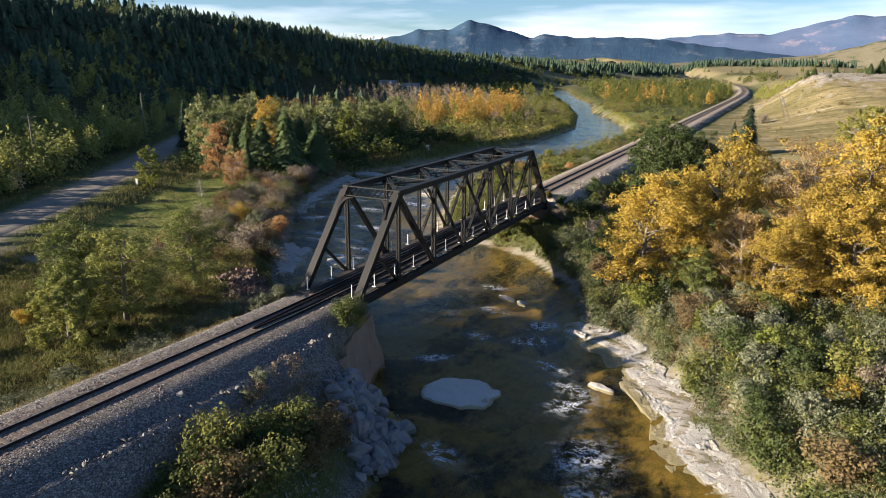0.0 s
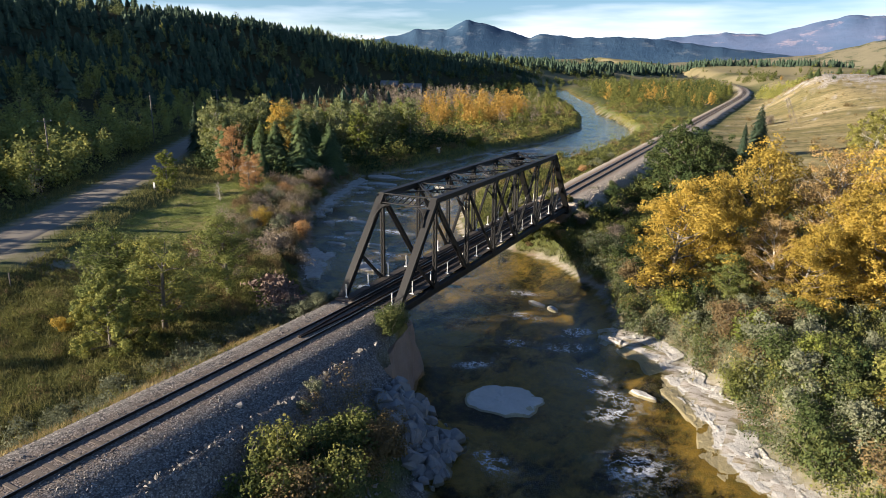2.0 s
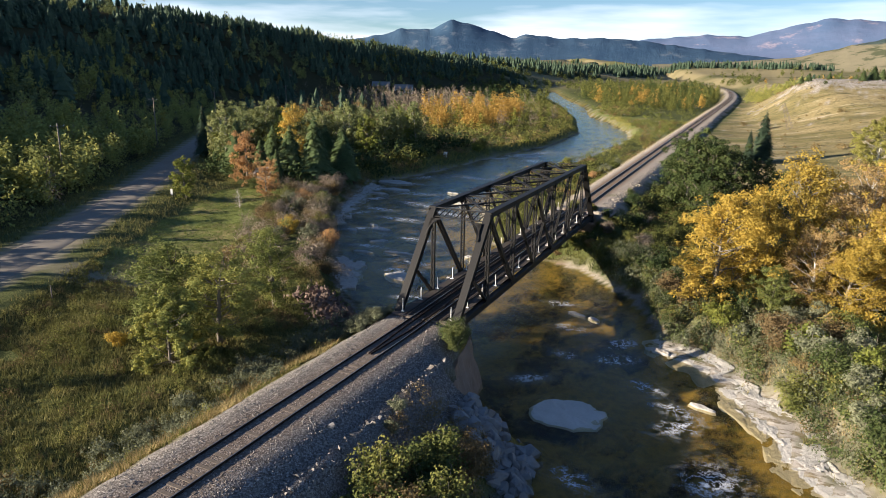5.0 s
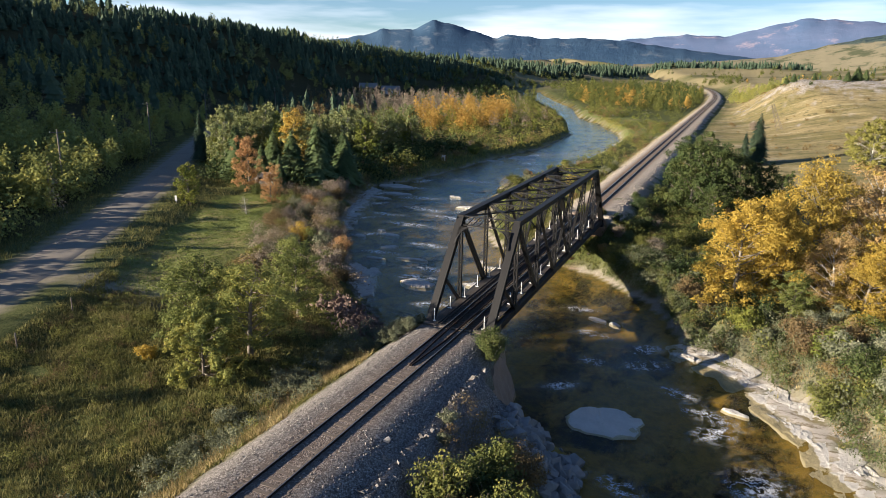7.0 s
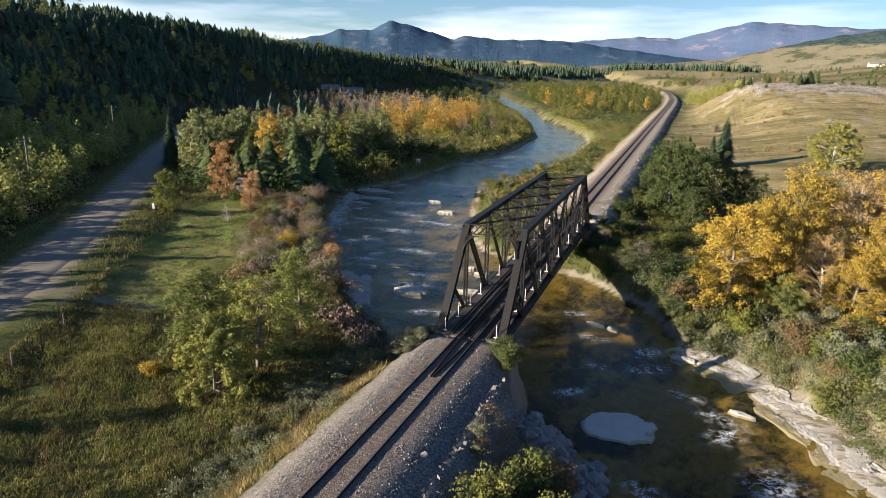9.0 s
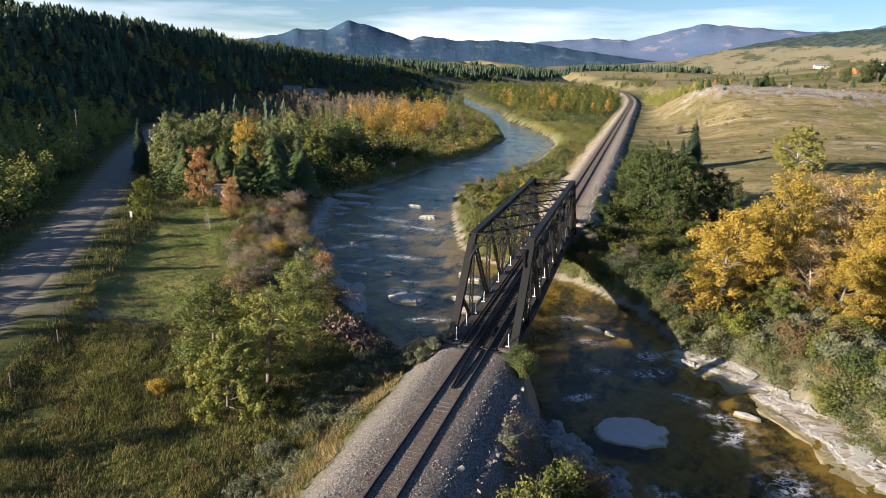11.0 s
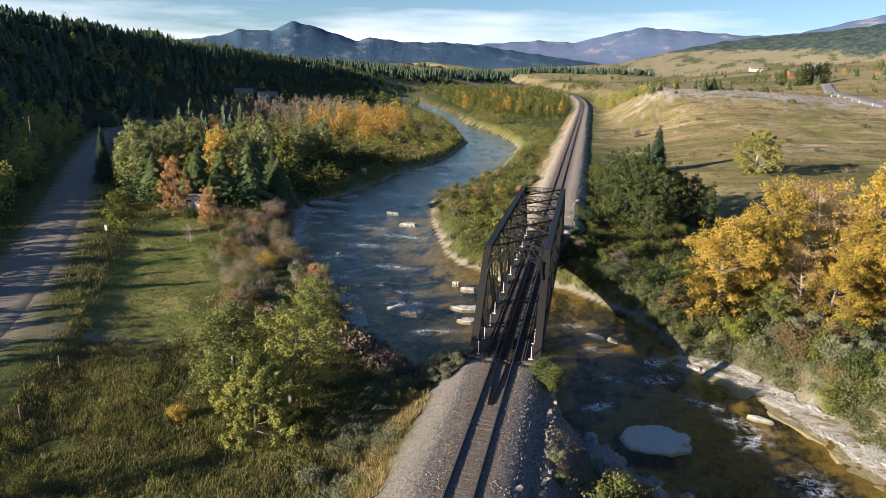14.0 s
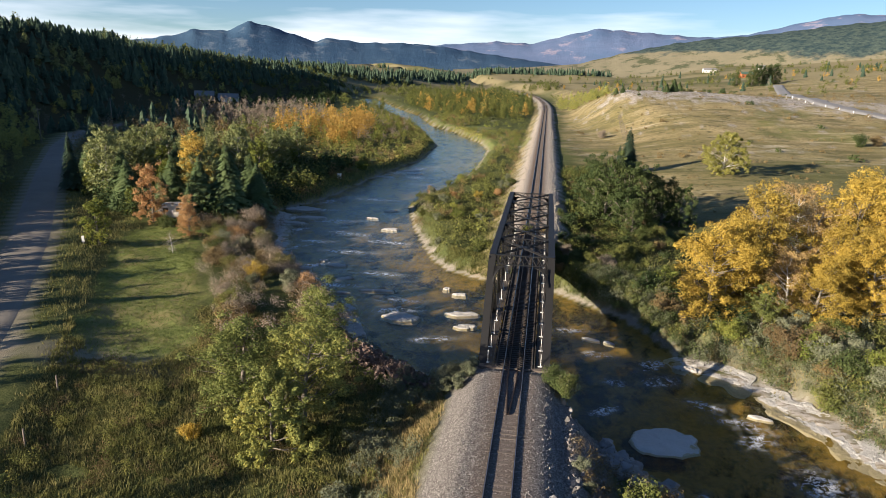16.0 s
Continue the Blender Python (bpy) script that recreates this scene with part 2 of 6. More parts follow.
def shelf_material():
    n = Nodes("layered_shelf_rock")
    c = n.mix(n.noise(0.9, 8, 0.7, stretch=(1, 1, 5)), (0.28, 0.27, 0.25), (0.56, 0.545, 0.52))
    c = n.mix(n.ramp(n.noise(1.1, 8, 0.75, stretch=(1, 1, 3)), (0.58, 0), (0.68, 1)), c, (0.22, 0.19, 0.145))
    c = n.mix(n.ramp(n.noise(3.2, 6, 0.75), (0.66, 0), (0.74, 1)), c, (0.14, 0.12, 0.095))
    return n.done(n.surface(c, 0.9, 0, n.bump(n.noise(4.0, 7, 0.75), 1.0, 0.10), spec=0.25))


M["shelf"] = shelf_material()
M["riverledge"] = plain("river_ledge_rock", (0.24, 0.23, 0.21), (0.62, 0.60, 0.57), 1.6, 0.8, 0, 0.9, 7, 0.05)
M["white"] = plain("white_paint", (0.70, 0.70, 0.68), (0.80, 0.80, 0.78), 3, 0.5)
M["road"] = plain("gravel_road", (0.135, 0.12, 0.10), (0.25, 0.225, 0.19), 0.25, 0.92, 0, 0.5, 9, 0.03)
M["asphalt"] = plain("grey_asphalt", (0.16, 0.16, 0.165), (0.25, 0.25, 0.255), 0.4, 0.9)
M["bark"] = plain("grey_brown_bark", (0.10, 0.085, 0.07), (0.26, 0.235, 0.20), 2.0, 0.9, 0, 0.7, 12, 0.02)
M["palebark"] = plain("pale_poplar_bark", (0.34, 0.32, 0.28), (0.58, 0.56, 0.51), 2.0, 0.85, 0, 0.5, 12, 0.02)
M["yellow"] = leafy("yellow_autumn_leaves", (0.17, 0.145, 0.045), (0.34, 0.25, 0.055), (0.46, 0.328, 0.066), (0.48, 0.38, 0.125), bare=0.30)
M["tan"] = leafy("tan_thinning_leaves", (0.20, 0.13, 0.06), (0.36, 0.25, 0.11), (0.45, 0.33, 0.15))
M["olive"] = leafy("olive_poplar_leaves", (0.038, 0.052, 0.018), (0.085, 0.102, 0.031), (0.152, 0.16, 0.047), (0.28, 0.255, 0.07))
M["poplar"] = leafy("dull_green_poplar_leaves", (0.050, 0.070, 0.025), (0.125, 0.152, 0.050), (0.225, 0.24, 0.072), (0.42, 0.36, 0.085), bare=0.22)
M["green"] = leafy("green_leaves", (0.020, 0.036, 0.016), (0.042, 0.066, 0.026), (0.080, 0.102, 0.036), (0.15, 0.155, 0.05))
M["fresh"] = leafy("yellow_green_leaves", (0.075, 0.10, 0.025), (0.155, 0.18, 0.042), (0.28, 0.27, 0.06))
M["pale"] = leafy("pale_green_cottonwood_leaves", (0.10, 0.125, 0.055), (0.20, 0.225, 0.095), (0.32, 0.32, 0.14))
M["silver"] = leafy("silver_willow_leaves", (0.085, 0.098, 0.058), (0.165, 0.178, 0.112), (0.27, 0.28, 0.185))
M["rust"] = leafy("rust_orange_leaves", (0.28, 0.165, 0.085), (0.44, 0.265, 0.125), (0.52, 0.36, 0.175), bare=0.3)
M["orange"] = leafy("orange_leaves", (0.25, 0.17, 0.05), (0.45, 0.30, 0.06), (0.54, 0.39, 0.10))
M["twig"] = leafy("bare_grey_twigs", (0.13, 0.105, 0.08), (0.23, 0.19, 0.145), (0.32, 0.27, 0.21), bare=0.1)
M["brown"] = leafy("brown_shrub_leaves", (0.085, 0.060, 0.034), (0.17, 0.125, 0.062), (0.27, 0.205, 0.09))
M["needle"] = leafy("dark_spruce_needles", (0.026, 0.046, 0.034), (0.055, 0.086, 0.056), (0.105, 0.138, 0.082), bare=0.08)
M["hillpoplar"] = leafy("hillside_poplar_leaves", (0.10, 0.125, 0.052), (0.21, 0.232, 0.078), (0.34, 0.33, 0.095), (0.50, 0.39, 0.08), bare=0.28)
M["pine"] = leafy("green_pine_needles", (0.065, 0.105, 0.052), (0.14, 0.195, 0.088), (0.24, 0.29, 0.125), bare=0.2)
M["grass"] = leafy("mixed_meadow_grass", (0.050, 0.064, 0.021), (0.122, 0.128, 0.042), (0.21, 0.192, 0.077), (0.32, 0.27, 0.135), bare=0.22)
M["bank_grass"] = leafy("yellow_green_bank_grass", (0.10, 0.11, 0.03), (0.24, 0.23, 0.065), (0.38, 0.33, 0.11))
M["lone"] = leafy("pale_yellow_green_leaves", (0.13, 0.135, 0.04), (0.27, 0.26, 0.075), (0.40, 0.36, 0.10), bare=0.25)
M["lawn_blade"] = leafy("mown_lawn_grass", (0.055, 0.080, 0.020), (0.12, 0.15, 0.042), (0.22, 0.22, 0.07))
M["amber"] = leafy("amber_wood_leaves", (0.23, 0.150, 0.048), (0.43, 0.275, 0.072), (0.54, 0.365, 0.11), bare=0.25)
M["straw"] = leafy("straw_coloured_grass", (0.24, 0.19, 0.09), (0.38, 0.30, 0.15), (0.50, 0.42, 0.25))


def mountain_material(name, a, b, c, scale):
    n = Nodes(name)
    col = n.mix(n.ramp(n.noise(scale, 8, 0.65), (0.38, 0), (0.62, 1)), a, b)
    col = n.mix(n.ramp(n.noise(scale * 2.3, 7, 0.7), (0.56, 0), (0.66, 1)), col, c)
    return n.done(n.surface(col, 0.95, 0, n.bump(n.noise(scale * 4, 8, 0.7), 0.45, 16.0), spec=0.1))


# both base colours already hold the blue haze of distance
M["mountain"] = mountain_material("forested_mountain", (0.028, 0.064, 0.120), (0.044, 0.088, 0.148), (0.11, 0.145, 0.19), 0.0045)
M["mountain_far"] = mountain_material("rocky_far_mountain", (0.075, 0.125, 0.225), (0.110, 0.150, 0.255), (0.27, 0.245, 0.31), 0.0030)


# ---- building tools ----
class Build:
    """Gathers vertices and faces of one mesh."""

    def __init__(self):
        self.v, self.f = [], []

    def add(self, verts, faces):
        o = len(self.v)
        self.v.extend(verts)
        self.f.extend([tuple(i + o for i in f) for f in faces])

    def beam(self, p, q, w, h, up=(0, 0, 1)):
        """A straight bar from p to q, w wide and h deep along up."""
        p, q = Vector(p), Vector(q)
        d = (q - p).normalized()
        side = d.cross(Vector(up))
        if side.length < 1e-4:
            side = d.cross(Vector((0, 1, 0)))
        side.normalize()
        top = side.cross(d)
        a, b = side * w / 2, top * h / 2
        vs = [e + s for e in (p, q) for s in (-a - b, a - b, a + b, -a + b)]
        self.add([tuple(v) for v in vs], [(0, 1, 2, 3), (7, 6, 5, 4), (0, 4, 5, 1), (1, 5, 6, 2), (2, 6, 7, 3), (3, 7, 4, 0)])

    def box(self, lo, hi):
        self.beam(((lo[0] + hi[0]) / 2, lo[1], (lo[2] + hi[2]) / 2), ((lo[0] + hi[0]) / 2, hi[1], (lo[2] + hi[2]) / 2), hi[0] - lo[0], hi[2] - lo[2])

    def tube(self, pts, radii, n=6):
        pts = [Vector(p) for p in pts]
        o = len(self.v)
        for i, p in enumerate(pts):
            d = (pts[min(i + 1, len(pts) - 1)] - pts[max(i - 1, 0)]).normalized()
            s = d.cross(Vector((0.31, 0.95, 0.1))).normalized()
            t = d.cross(s)
            for k in range(n):
                a = 2 * math.pi * k / n
                self.v.append(tuple(p + (s * math.cos(a) + t * math.sin(a)) * radii[i]))
        for i in range(len(pts) - 1):
            for k in range(n):
                self.f.append((o + i * n + k, o + i * n + (k + 1) % n, o + (i + 1) * n + (k + 1) % n, o + (i + 1) * n + k))
        self.f.append(tuple(o + k for k in range(n))[::-1])
        self.f.append(tuple(o + (len(pts) - 1) * n + k for k in range(n)))

    def mesh(self, name, mat, smooth=False):
        me = bpy.data.meshes.new(name)
        me.from_pydata(self.v, [], self.f)
        me.materials.append(mat)
        if smooth:
            me.polygons.foreach_set("use_smooth", [True] * len(me.polygons))
        me.update()
        return me


def part(name, build, mat, parent, label="", smooth=False):
    ob = new(name, build.mesh(name, mat, smooth))
    ob.parent = parent
    return tagged(ob, label) if label else ob


def grid_mesh(name, verts, nx, ny, mat):
    """A sheet of ny rows of nx vertices."""
    i = np.arange(nx * ny).reshape(ny, nx)
    quads = np.stack([i[:-1, :-1], i[:-1, 1:], i[1:, 1:], i[1:, :-1]], -1).reshape(-1, 4)
    me = bpy.data.meshes.new(name)
    me.from_pydata(verts.tolist(), [], quads.tolist())
    me.materials.append(mat)
    me.polygons.foreach_set("use_smooth", [True] * len(me.polygons))
    me.update()
    return me


# ---- the lie of the land ----
WATER = -4.9
DECK_END = 43.4
LEFT_BANK = [(19, -120), (17, -60), (14.5, -24), (12.6, -14), (11.4, -11.5), (10.6, -8.2), (7.3, -6.6), (4.6, -5.0), (3.0, -0.8), (0.5, 1.2), (-3, 2.6), (-6.5, 4.2), (-11.5, 8.9), (-16, 12.7), (-21, 19),
             (-25.5, 26), (-34, 37), (-40, 48.5), (-45.5, 62), (-49, 73), (-45.5, 80), (-43.5, 93), (-42.5, 108), (-40.5, 130), (-36.5, 154), (-39, 199),
             (-57, 265), (-91, 359), (-128, 450), (-185, 590)]
RIGHT_BANK = [(46, -120), (40, -60), (34, -24), (29.3, -5), (26, -1.5), (25.4, 2.2), (22.6, 6), (20, 10.8), (16.4, 13), (15, 17), (11.4, 25.5), (7.6, 28.6), (4, 32.6),
              (-4, 35.5), (-10.4, 39), (-14, 44), (-17.6, 54), (-21.4, 66), (-25.8, 83), (-23.8, 97), (-20.5, 110), (-18.3, 141), (-19, 187),
              (-24, 212), (-41, 257), (-55, 284), (-78, 366), (-112, 450), (-165, 600)]
ROAD = [(-34.5, -40), (-39.5, -17), (-47, -2), (-55, 10.5), (-71, 34), (-91, 60.5), (-111, 87.5), (-127, 110), (-142, 131), (-164, 168), (-176, 230), (-182, 330), (-188, 460)]

BELTS = [[(-330, 780), (-231, 938), (-188, 1145)], [(-190, 1320), (-60, 1335), (45, 1310)]]
LAWN = [(-35.5, 5), (-39.5, 12.5), (-46, 23.5), (-51.5, 34), (-56, 44)]


def smooth(t):
    t = np.clip(t, 0, 1)
    return t * t * (3 - 2 * t)


def way_distance(x, y, pts):
    """Distance to a broken line, and how far along it the nearest place lies (0 to its number of pieces)."""
    best, along = np.full(np.shape(x), 1e9), np.zeros(np.shape(x))
    for i, ((ax, ay), (bx, by)) in enumerate(zip(pts, pts[1:])):
        dx, dy = bx - ax, by - ay
        u = np.clip(((x - ax) * dx + (y - ay) * dy) / (dx * dx + dy * dy), 0, 1)
        d = np.hypot(x - ax - u * dx, y - ay - u * dy)
        along = np.where(d < best, i + u, along)
        best = np.minimum(best, d)
    return best, along


def inside(x, y, ring):
    odd = np.zeros(np.shape(x), bool)
    for (ax, ay), (bx, by) in zip(ring, ring[1:] + ring[:1]):
        cross = (ay > y) != (by > y)
        odd ^= cross & (x < (bx - ax) * (y - ay) / (by - ay + 1e-12) + ax)
    return odd


def lumps(x, y, scale, seed=0):
    """Soft unevenness from a few crossed waves, about -1 to 1."""
    r = np.random.RandomState(seed)
    z = 0
    for k in range(7):
        a, f, p = r.uniform(0, 6.283), r.uniform(0.6, 1.9) / scale, r.uniform(0, 6.283)
        z = z + np.sin((x * np.cos(a) + y * np.sin(a)) * f * 6.283 + p + 1.3 * np.sin((x * np.sin(a) - y * np.cos(a)) * f * 3.7 + p))
    return z / 4


def track_x(y):
    return -np.maximum(0, y - 390) ** 2 / 5000


def track_z(y):
    """The line falls gently towards the bridge."""
    return 0.024 * np.maximum(0, -y - 3)


def land(x, y):
    """Height of the ground and the weights of its covers, for arrays of places."""
    x, y = np.asarray(x, float), np.asarray(y, float)
    dl, _ = way_distance(x, y, LEFT_BANK)
    dr, _ = way_distance(x, y, RIGHT_BANK)
    wet = inside(x, y, LEFT_BANK + RIGHT_BANK[::-1])
    d = np.minimum(dl, dr) + 0.35 * lumps(x, y, 4.0, 3) * (np.minimum(dl, dr) > 0.2)
    d = np.where(wet, -d, np.maximum(d, 0.02))
    side = smooth((x - track_x(y) + 6) / 12)
    left = -3.0 + 0.22 * lumps(x, y, 13, 1) + 0.10 * lumps(x, y, 4, 2)
    # last factor raises the unseen southern ridge to shade the road
    ridge = 46 * (1 - 0.42 * smooth((y - 180) / 480)) * (1 - smooth((y - 600) / 320)) * (1 + 0.24 * smooth((45 - y) / 170))
    foot = np.interp(y, [p[1] for p in ROAD], [p[0] for p in ROAD]) - 9
    hill = ridge * smooth((foot - x) / (292 + foot)) + 3.0 * lumps(x, y, 70, 5) * smooth((foot - x - 25) / 90)
    left = left + hill
    right = -2.6 + 1.4 * smooth((x - 22) / 25) + 0.14 * lumps(x, y, 15, 6)
    near = smooth((y - 190) / 80)
    bluff = smooth((y - 120 + 0.10 * (x - 40)) / 190) * smooth((x - track_x(y) - 13 + 5 * near) / (48 - 16 * near)) * (1 - 0.5 * smooth((y - 325) / 110) * (1 - smooth((x - 60) / 160)))
    crest = np.exp(-((y + 0.1 * (x - 40) - 285) / 34) ** 2) * smooth((x - 16) / 25) * (1 - smooth((x - 120) / 90))
    right = right + 1.5 * smooth((y - 75) / 60) * (1 - bluff)
    right = right + 15.5 * bluff + 1.6 * crest + (0.5 * lumps(x, y, 60, 7) + 0.22 * lumps(x, y, 19, 17)) * smooth((x - 30) / 50) * smooth((y - 130) / 90)
    right = right - 2.2 * smooth((x - 70) / 40) * smooth((y - 200) / 60) * (1 - smooth((y - 290) / 70))
    right = right + 22 * smooth((x - 140) / 260) * smooth((y - 330) / 300)
    base = left * (1 - side) + right * side
    rise = smooth((y - 550) / 900)
    base = base + rise * (5 + 4 * lumps(x, y, 420, 8)) + 12 * np.exp(-(way_distance(x, y, BELTS[0])[0] / 60) ** 2) + 9 * np.exp(-(way_distance(x, y, BELTS[1])[0] / 90) ** 2) + 90 * smooth((x - 250) / 900) * smooth((y - 700) / 1200) + 30 * smooth((-x - 60) / 500) * smooth((y - 900) / 700)
    clear = 1 - (1 - smooth((np.abs(x - track_x(y)) - 6) / 18)) * smooth((y - 230) / 90)
    base = base * clear + np.minimum(base, -1.3) * (1 - clear)
    # the road bed
    rd, _ = way_distance(x, y, ROAD)
    base = base * smooth((rd - 5.5) / 6) + (-2.05) * (1 - smooth((rd - 5.5) / 6))
    # banks and bed
    shelf = smooth((y + 30) / 12) * (1 - smooth((y - 14) / 5)) * (x > 14)
    width = 3.0 + 0.5 * shelf
    bank = WATER + 0.12 + np.minimum(d, 60) * (0.02 * shelf + 0.04 * (1 - shelf))
    out = bank + (base - bank) * smooth((d - 0.5 - 1.7 * shelf) / width)
    bed = WATER - 0.10 - 0.75 * smooth(-d / 5) + 0.20 * lumps(x, y, 5, 11) + 0.13 * lumps(x, y, 1.9, 12)
    z = np.where(d > 0, out, np.minimum(bed, WATER - 0.04))
    # railway embankment, open between the abutments
    tx = x - track_x(y)
    gap = np.where(y < DECK_END / 2, np.maximum(0, y + 1.0), np.maximum(0, DECK_END + 1.0 - y))
    away = np.hypot(np.maximum(0, np.abs(tx) - np.where((tx > 0) & (y > DECK_END), 3.9, 2.5)), gap * 0.9)
    slope = np.where(tx > 0, 0.60, 0.62)
    bankz = -0.140 + track_z(y) - slope * away + 0.10 * lumps(x, y, 3, 21) * smooth(away / 2)
    step = np.where(tx > 0, 0.55 * smooth((away - 1.0) / 0.8) * (1 - smooth((away - 2.2) / 1.0)), 0)
    bankz = bankz + step * (y < 0)
    wall_x = 3.35 + 0.17 * (0.7 - y)
    bankz = bankz - np.where((y > -6.6) & (y < 3), 6.0 * smooth((y + 6.6) / 1.6) * smooth((tx - wall_x) / 0.5), 0)
    keep = np.where((gap > 0.4) & (np.abs(tx) < 3.2), -0.0, 1.0)
    bankz = np.where(keep > 0, bankz, np.minimum(bankz, -2.2 - gap * 0.8))
    bankz = np.where((y > 0.3) & (y < 20) & (tx > -3.4), -9.0, bankz)
    on = smooth((bankz - z + 0.15) / 0.3)
    z = np.maximum(z, bankz)
    gravel = on * (1 - smooth((away - np.where((tx > 0) & (y < 8), 6.5, 1.9)) / 0.8))
    gravel = np.where(y > DECK_END, on * (1 - smooth((away - np.where(tx > 0, 0.8, 1.5) - 1.1 * lumps(x, y, 6, 41)) / 0.8)), gravel)
    gravel = np.where((y > 8) & (y <= DECK_END), 0, gravel)
    cover = {
        "gravel": np.maximum(gravel, (1 - smooth((d - 0.5 - 0.4 * lumps(x, y, 5, 42)) / 0.9)) * (d > 0) * (1 - shelf) * 0.9),
        "rock": np.maximum(smooth((crest - 0.45 + 0.45 * lumps(x, y, 14, 48) + 0.3 * lumps(x, y, 5, 49)) / 0.25) * (y > 150), shelf * (1 - smooth((d - 1.5 - 1.3 * lumps(x, y, 4, 30)) / 0.8)) * (d > -0.4)),
        "bed": (d < 0.0).astype(float),
        "rusty": (1 - smooth((np.abs(tx) - 1.35) / 0.5)) * np.where(y > DECK_END / 2, 0.85, 0.35),
        "bleached": smooth((y - 15) / 20),
        "dry": np.maximum(smooth((x - 12 + 9 * smooth((y - 120) / 60) - 5 * lumps(x, y, 20, 31)) / 10) * smooth((y - 60) / 30) * (1 - 0.75 * np.exp(-((x - 70) / 42) ** 2 - ((y - 118) / 26) ** 2)), smooth((bankz - z + 0.6) / 0.6) * 0.9 * (tx < 0) * (1 - gravel)),
        "lawn": np.maximum(0.8 * smooth((y - 175) / 20) * (1 - smooth((y - 330) / 40)) * (tx < -4) * (tx > -60) * (d > 0) * (1 - smooth((dr - 16 - 4 * lumps(x, y, 18, 50)) / 6)), 1 - smooth((way_distance(x, y, LAWN)[0] - 4.4 - 0.8 * lumps(x, y, 9, 33)) / 1.6)),
        "soil": shelf * smooth((d - 1.2) / 0.8) * (1 - smooth((d - 4.0) / 1.5)) * 0.45 + (1 - smooth((rd - 3.3) / 0.9)) * 0.7 + smooth(1 - np.hypot((x + 37) / 12, (y + 0.5) / 4.0)) * 0.75,
        # wooded hill, where the floor takes its shade-darkened colour
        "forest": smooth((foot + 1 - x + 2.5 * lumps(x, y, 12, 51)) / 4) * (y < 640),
        "far": smooth((np.hypot(x, y) - 560) / 250),
    }
    return z, cover


def height(x, y):
    return float(land(np.array([x]), np.array([y]))[0][0])


def spaced(lo, hi, core_lo, core_hi, step, grow):
    """Places along one axis: even in the core, wider apart outside."""
    out = list(np.arange(core_lo, core_hi + 1e-6, step))
    p, s = out[-1], step
    while p < hi:
        s *= grow
        p += s
        out.append(min(p, hi))
    p, s = out[0], step
    while p > lo:
        s *= grow
        p -= s
        out.insert(0, max(p, lo))
    return np.array(out)


xs, ys = spaced(-2600, 2600, -30, 36, 0.70, 1.024), spaced(-420, 3600, -36, 50, 0.70, 1.026)
gx, gy = np.meshgrid(xs, ys)
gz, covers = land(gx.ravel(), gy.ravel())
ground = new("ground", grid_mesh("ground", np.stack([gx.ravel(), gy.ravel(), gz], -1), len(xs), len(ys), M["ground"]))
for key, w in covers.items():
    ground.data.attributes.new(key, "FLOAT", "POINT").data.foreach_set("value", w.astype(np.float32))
tagged(ground, "valley ground with meadow, pale rock shelves and gravel banks", "ground", kind="structure")

wx, wy = spaced(-215, 60, -36, 30, 0.7, 1.05), spaced(-130, 620, -20, 62, 0.7, 1.05)
ax, ay = np.meshgrid(wx, wy)
river = new("water", grid_mesh("water", np.stack([ax.ravel(), ay.ravel(), WATER + 0.025 * lumps(ax.ravel(), ay.ravel(), 2.4, 40)], -1), len(wx), len(wy), M["water"]))
RIFFLES = [(-31, 57.5, 4, 0.8, -12), (-23, 53, 4, 0.6, -5), (-36, 66, 3.5, 1.0, 10), (-37, 128, 6, 2.5, 25), (-31, 120, 4, 1.4, 15), (21.5, -5.0, 1.6, 1.1, 60), (19.0, 0.5, 1.4, 0.6, 40), (16.0, 5.5, 1.3, 0.45, -20),
           (13.2, 9.5, 1.6, 0.7, 30), (12.8, 13.0, 1.4, 0.6, 50), (9.0, 8.5, 1.1, 0.35, -20), (7.6, 3.0, 1.3, 0.4, 40), (22.5, -9.5, 1.6, 0.9, 70), (8.0, 14.4, 1.5, 0.35, -10), (-9.2, 15.0, 2.0, 0.4, 20), (-14.5, 26, 2.6, 0.4, 5),
           (-27.5, 46, 3.5, 0.6, 0), (-34.5, 51, 3, 0.6, -5), (14.0, -8.5, 1.3, 0.4, -30), (18.2, 3.0, 1.8, 0.3, -12), (5.5, 20.5, 1.6, 0.35, 10), (9.5, -8.5, 1.2, 0.4, 60), (-20, 36, 3, 0.5, 0), (-41, 75, 3, 1.0, 0), (-44, 67, 2.5, 1.1, 60), (-40, 58, 2.2, 0.8, 50), (-43, 83, 3, 1.2, 80), (-36, 47, 2.5, 0.7, 50), (-30, 38, 2.5, 0.5, 40), (-34, 136, 5, 1.6, 70), (-30, 110, 4, 0.8, 10), (-33, 88, 5, 0.7, 0), (-24, 30, 3, 0.35, 5), (-15, 22.5, 2.4, 0.5, 10)]
foam = np.zeros(ax.size)
for fx, fy, fl, fw, ft in RIFFLES:
    c, s = math.cos(radians(ft)), math.sin(radians(ft))
    u, v = (ax.ravel() - fx) * c + (ay.ravel() - fy) * s, -(ax.ravel() - fx) * s + (ay.ravel() - fy) * c
    foam = np.maximum(foam, 1.25 * np.exp(-(u / fl) ** 2 - (v / (fw + 0.25)) ** 2))
foam = np.maximum(foam, 0.05 * smooth((lumps(ax.ravel(), ay.ravel(), 16, 44) - 0.2) / 0.5))
river.data.attributes.new("foam", "FLOAT", "POINT").data.foreach_set("value", foam.astype(np.float32))
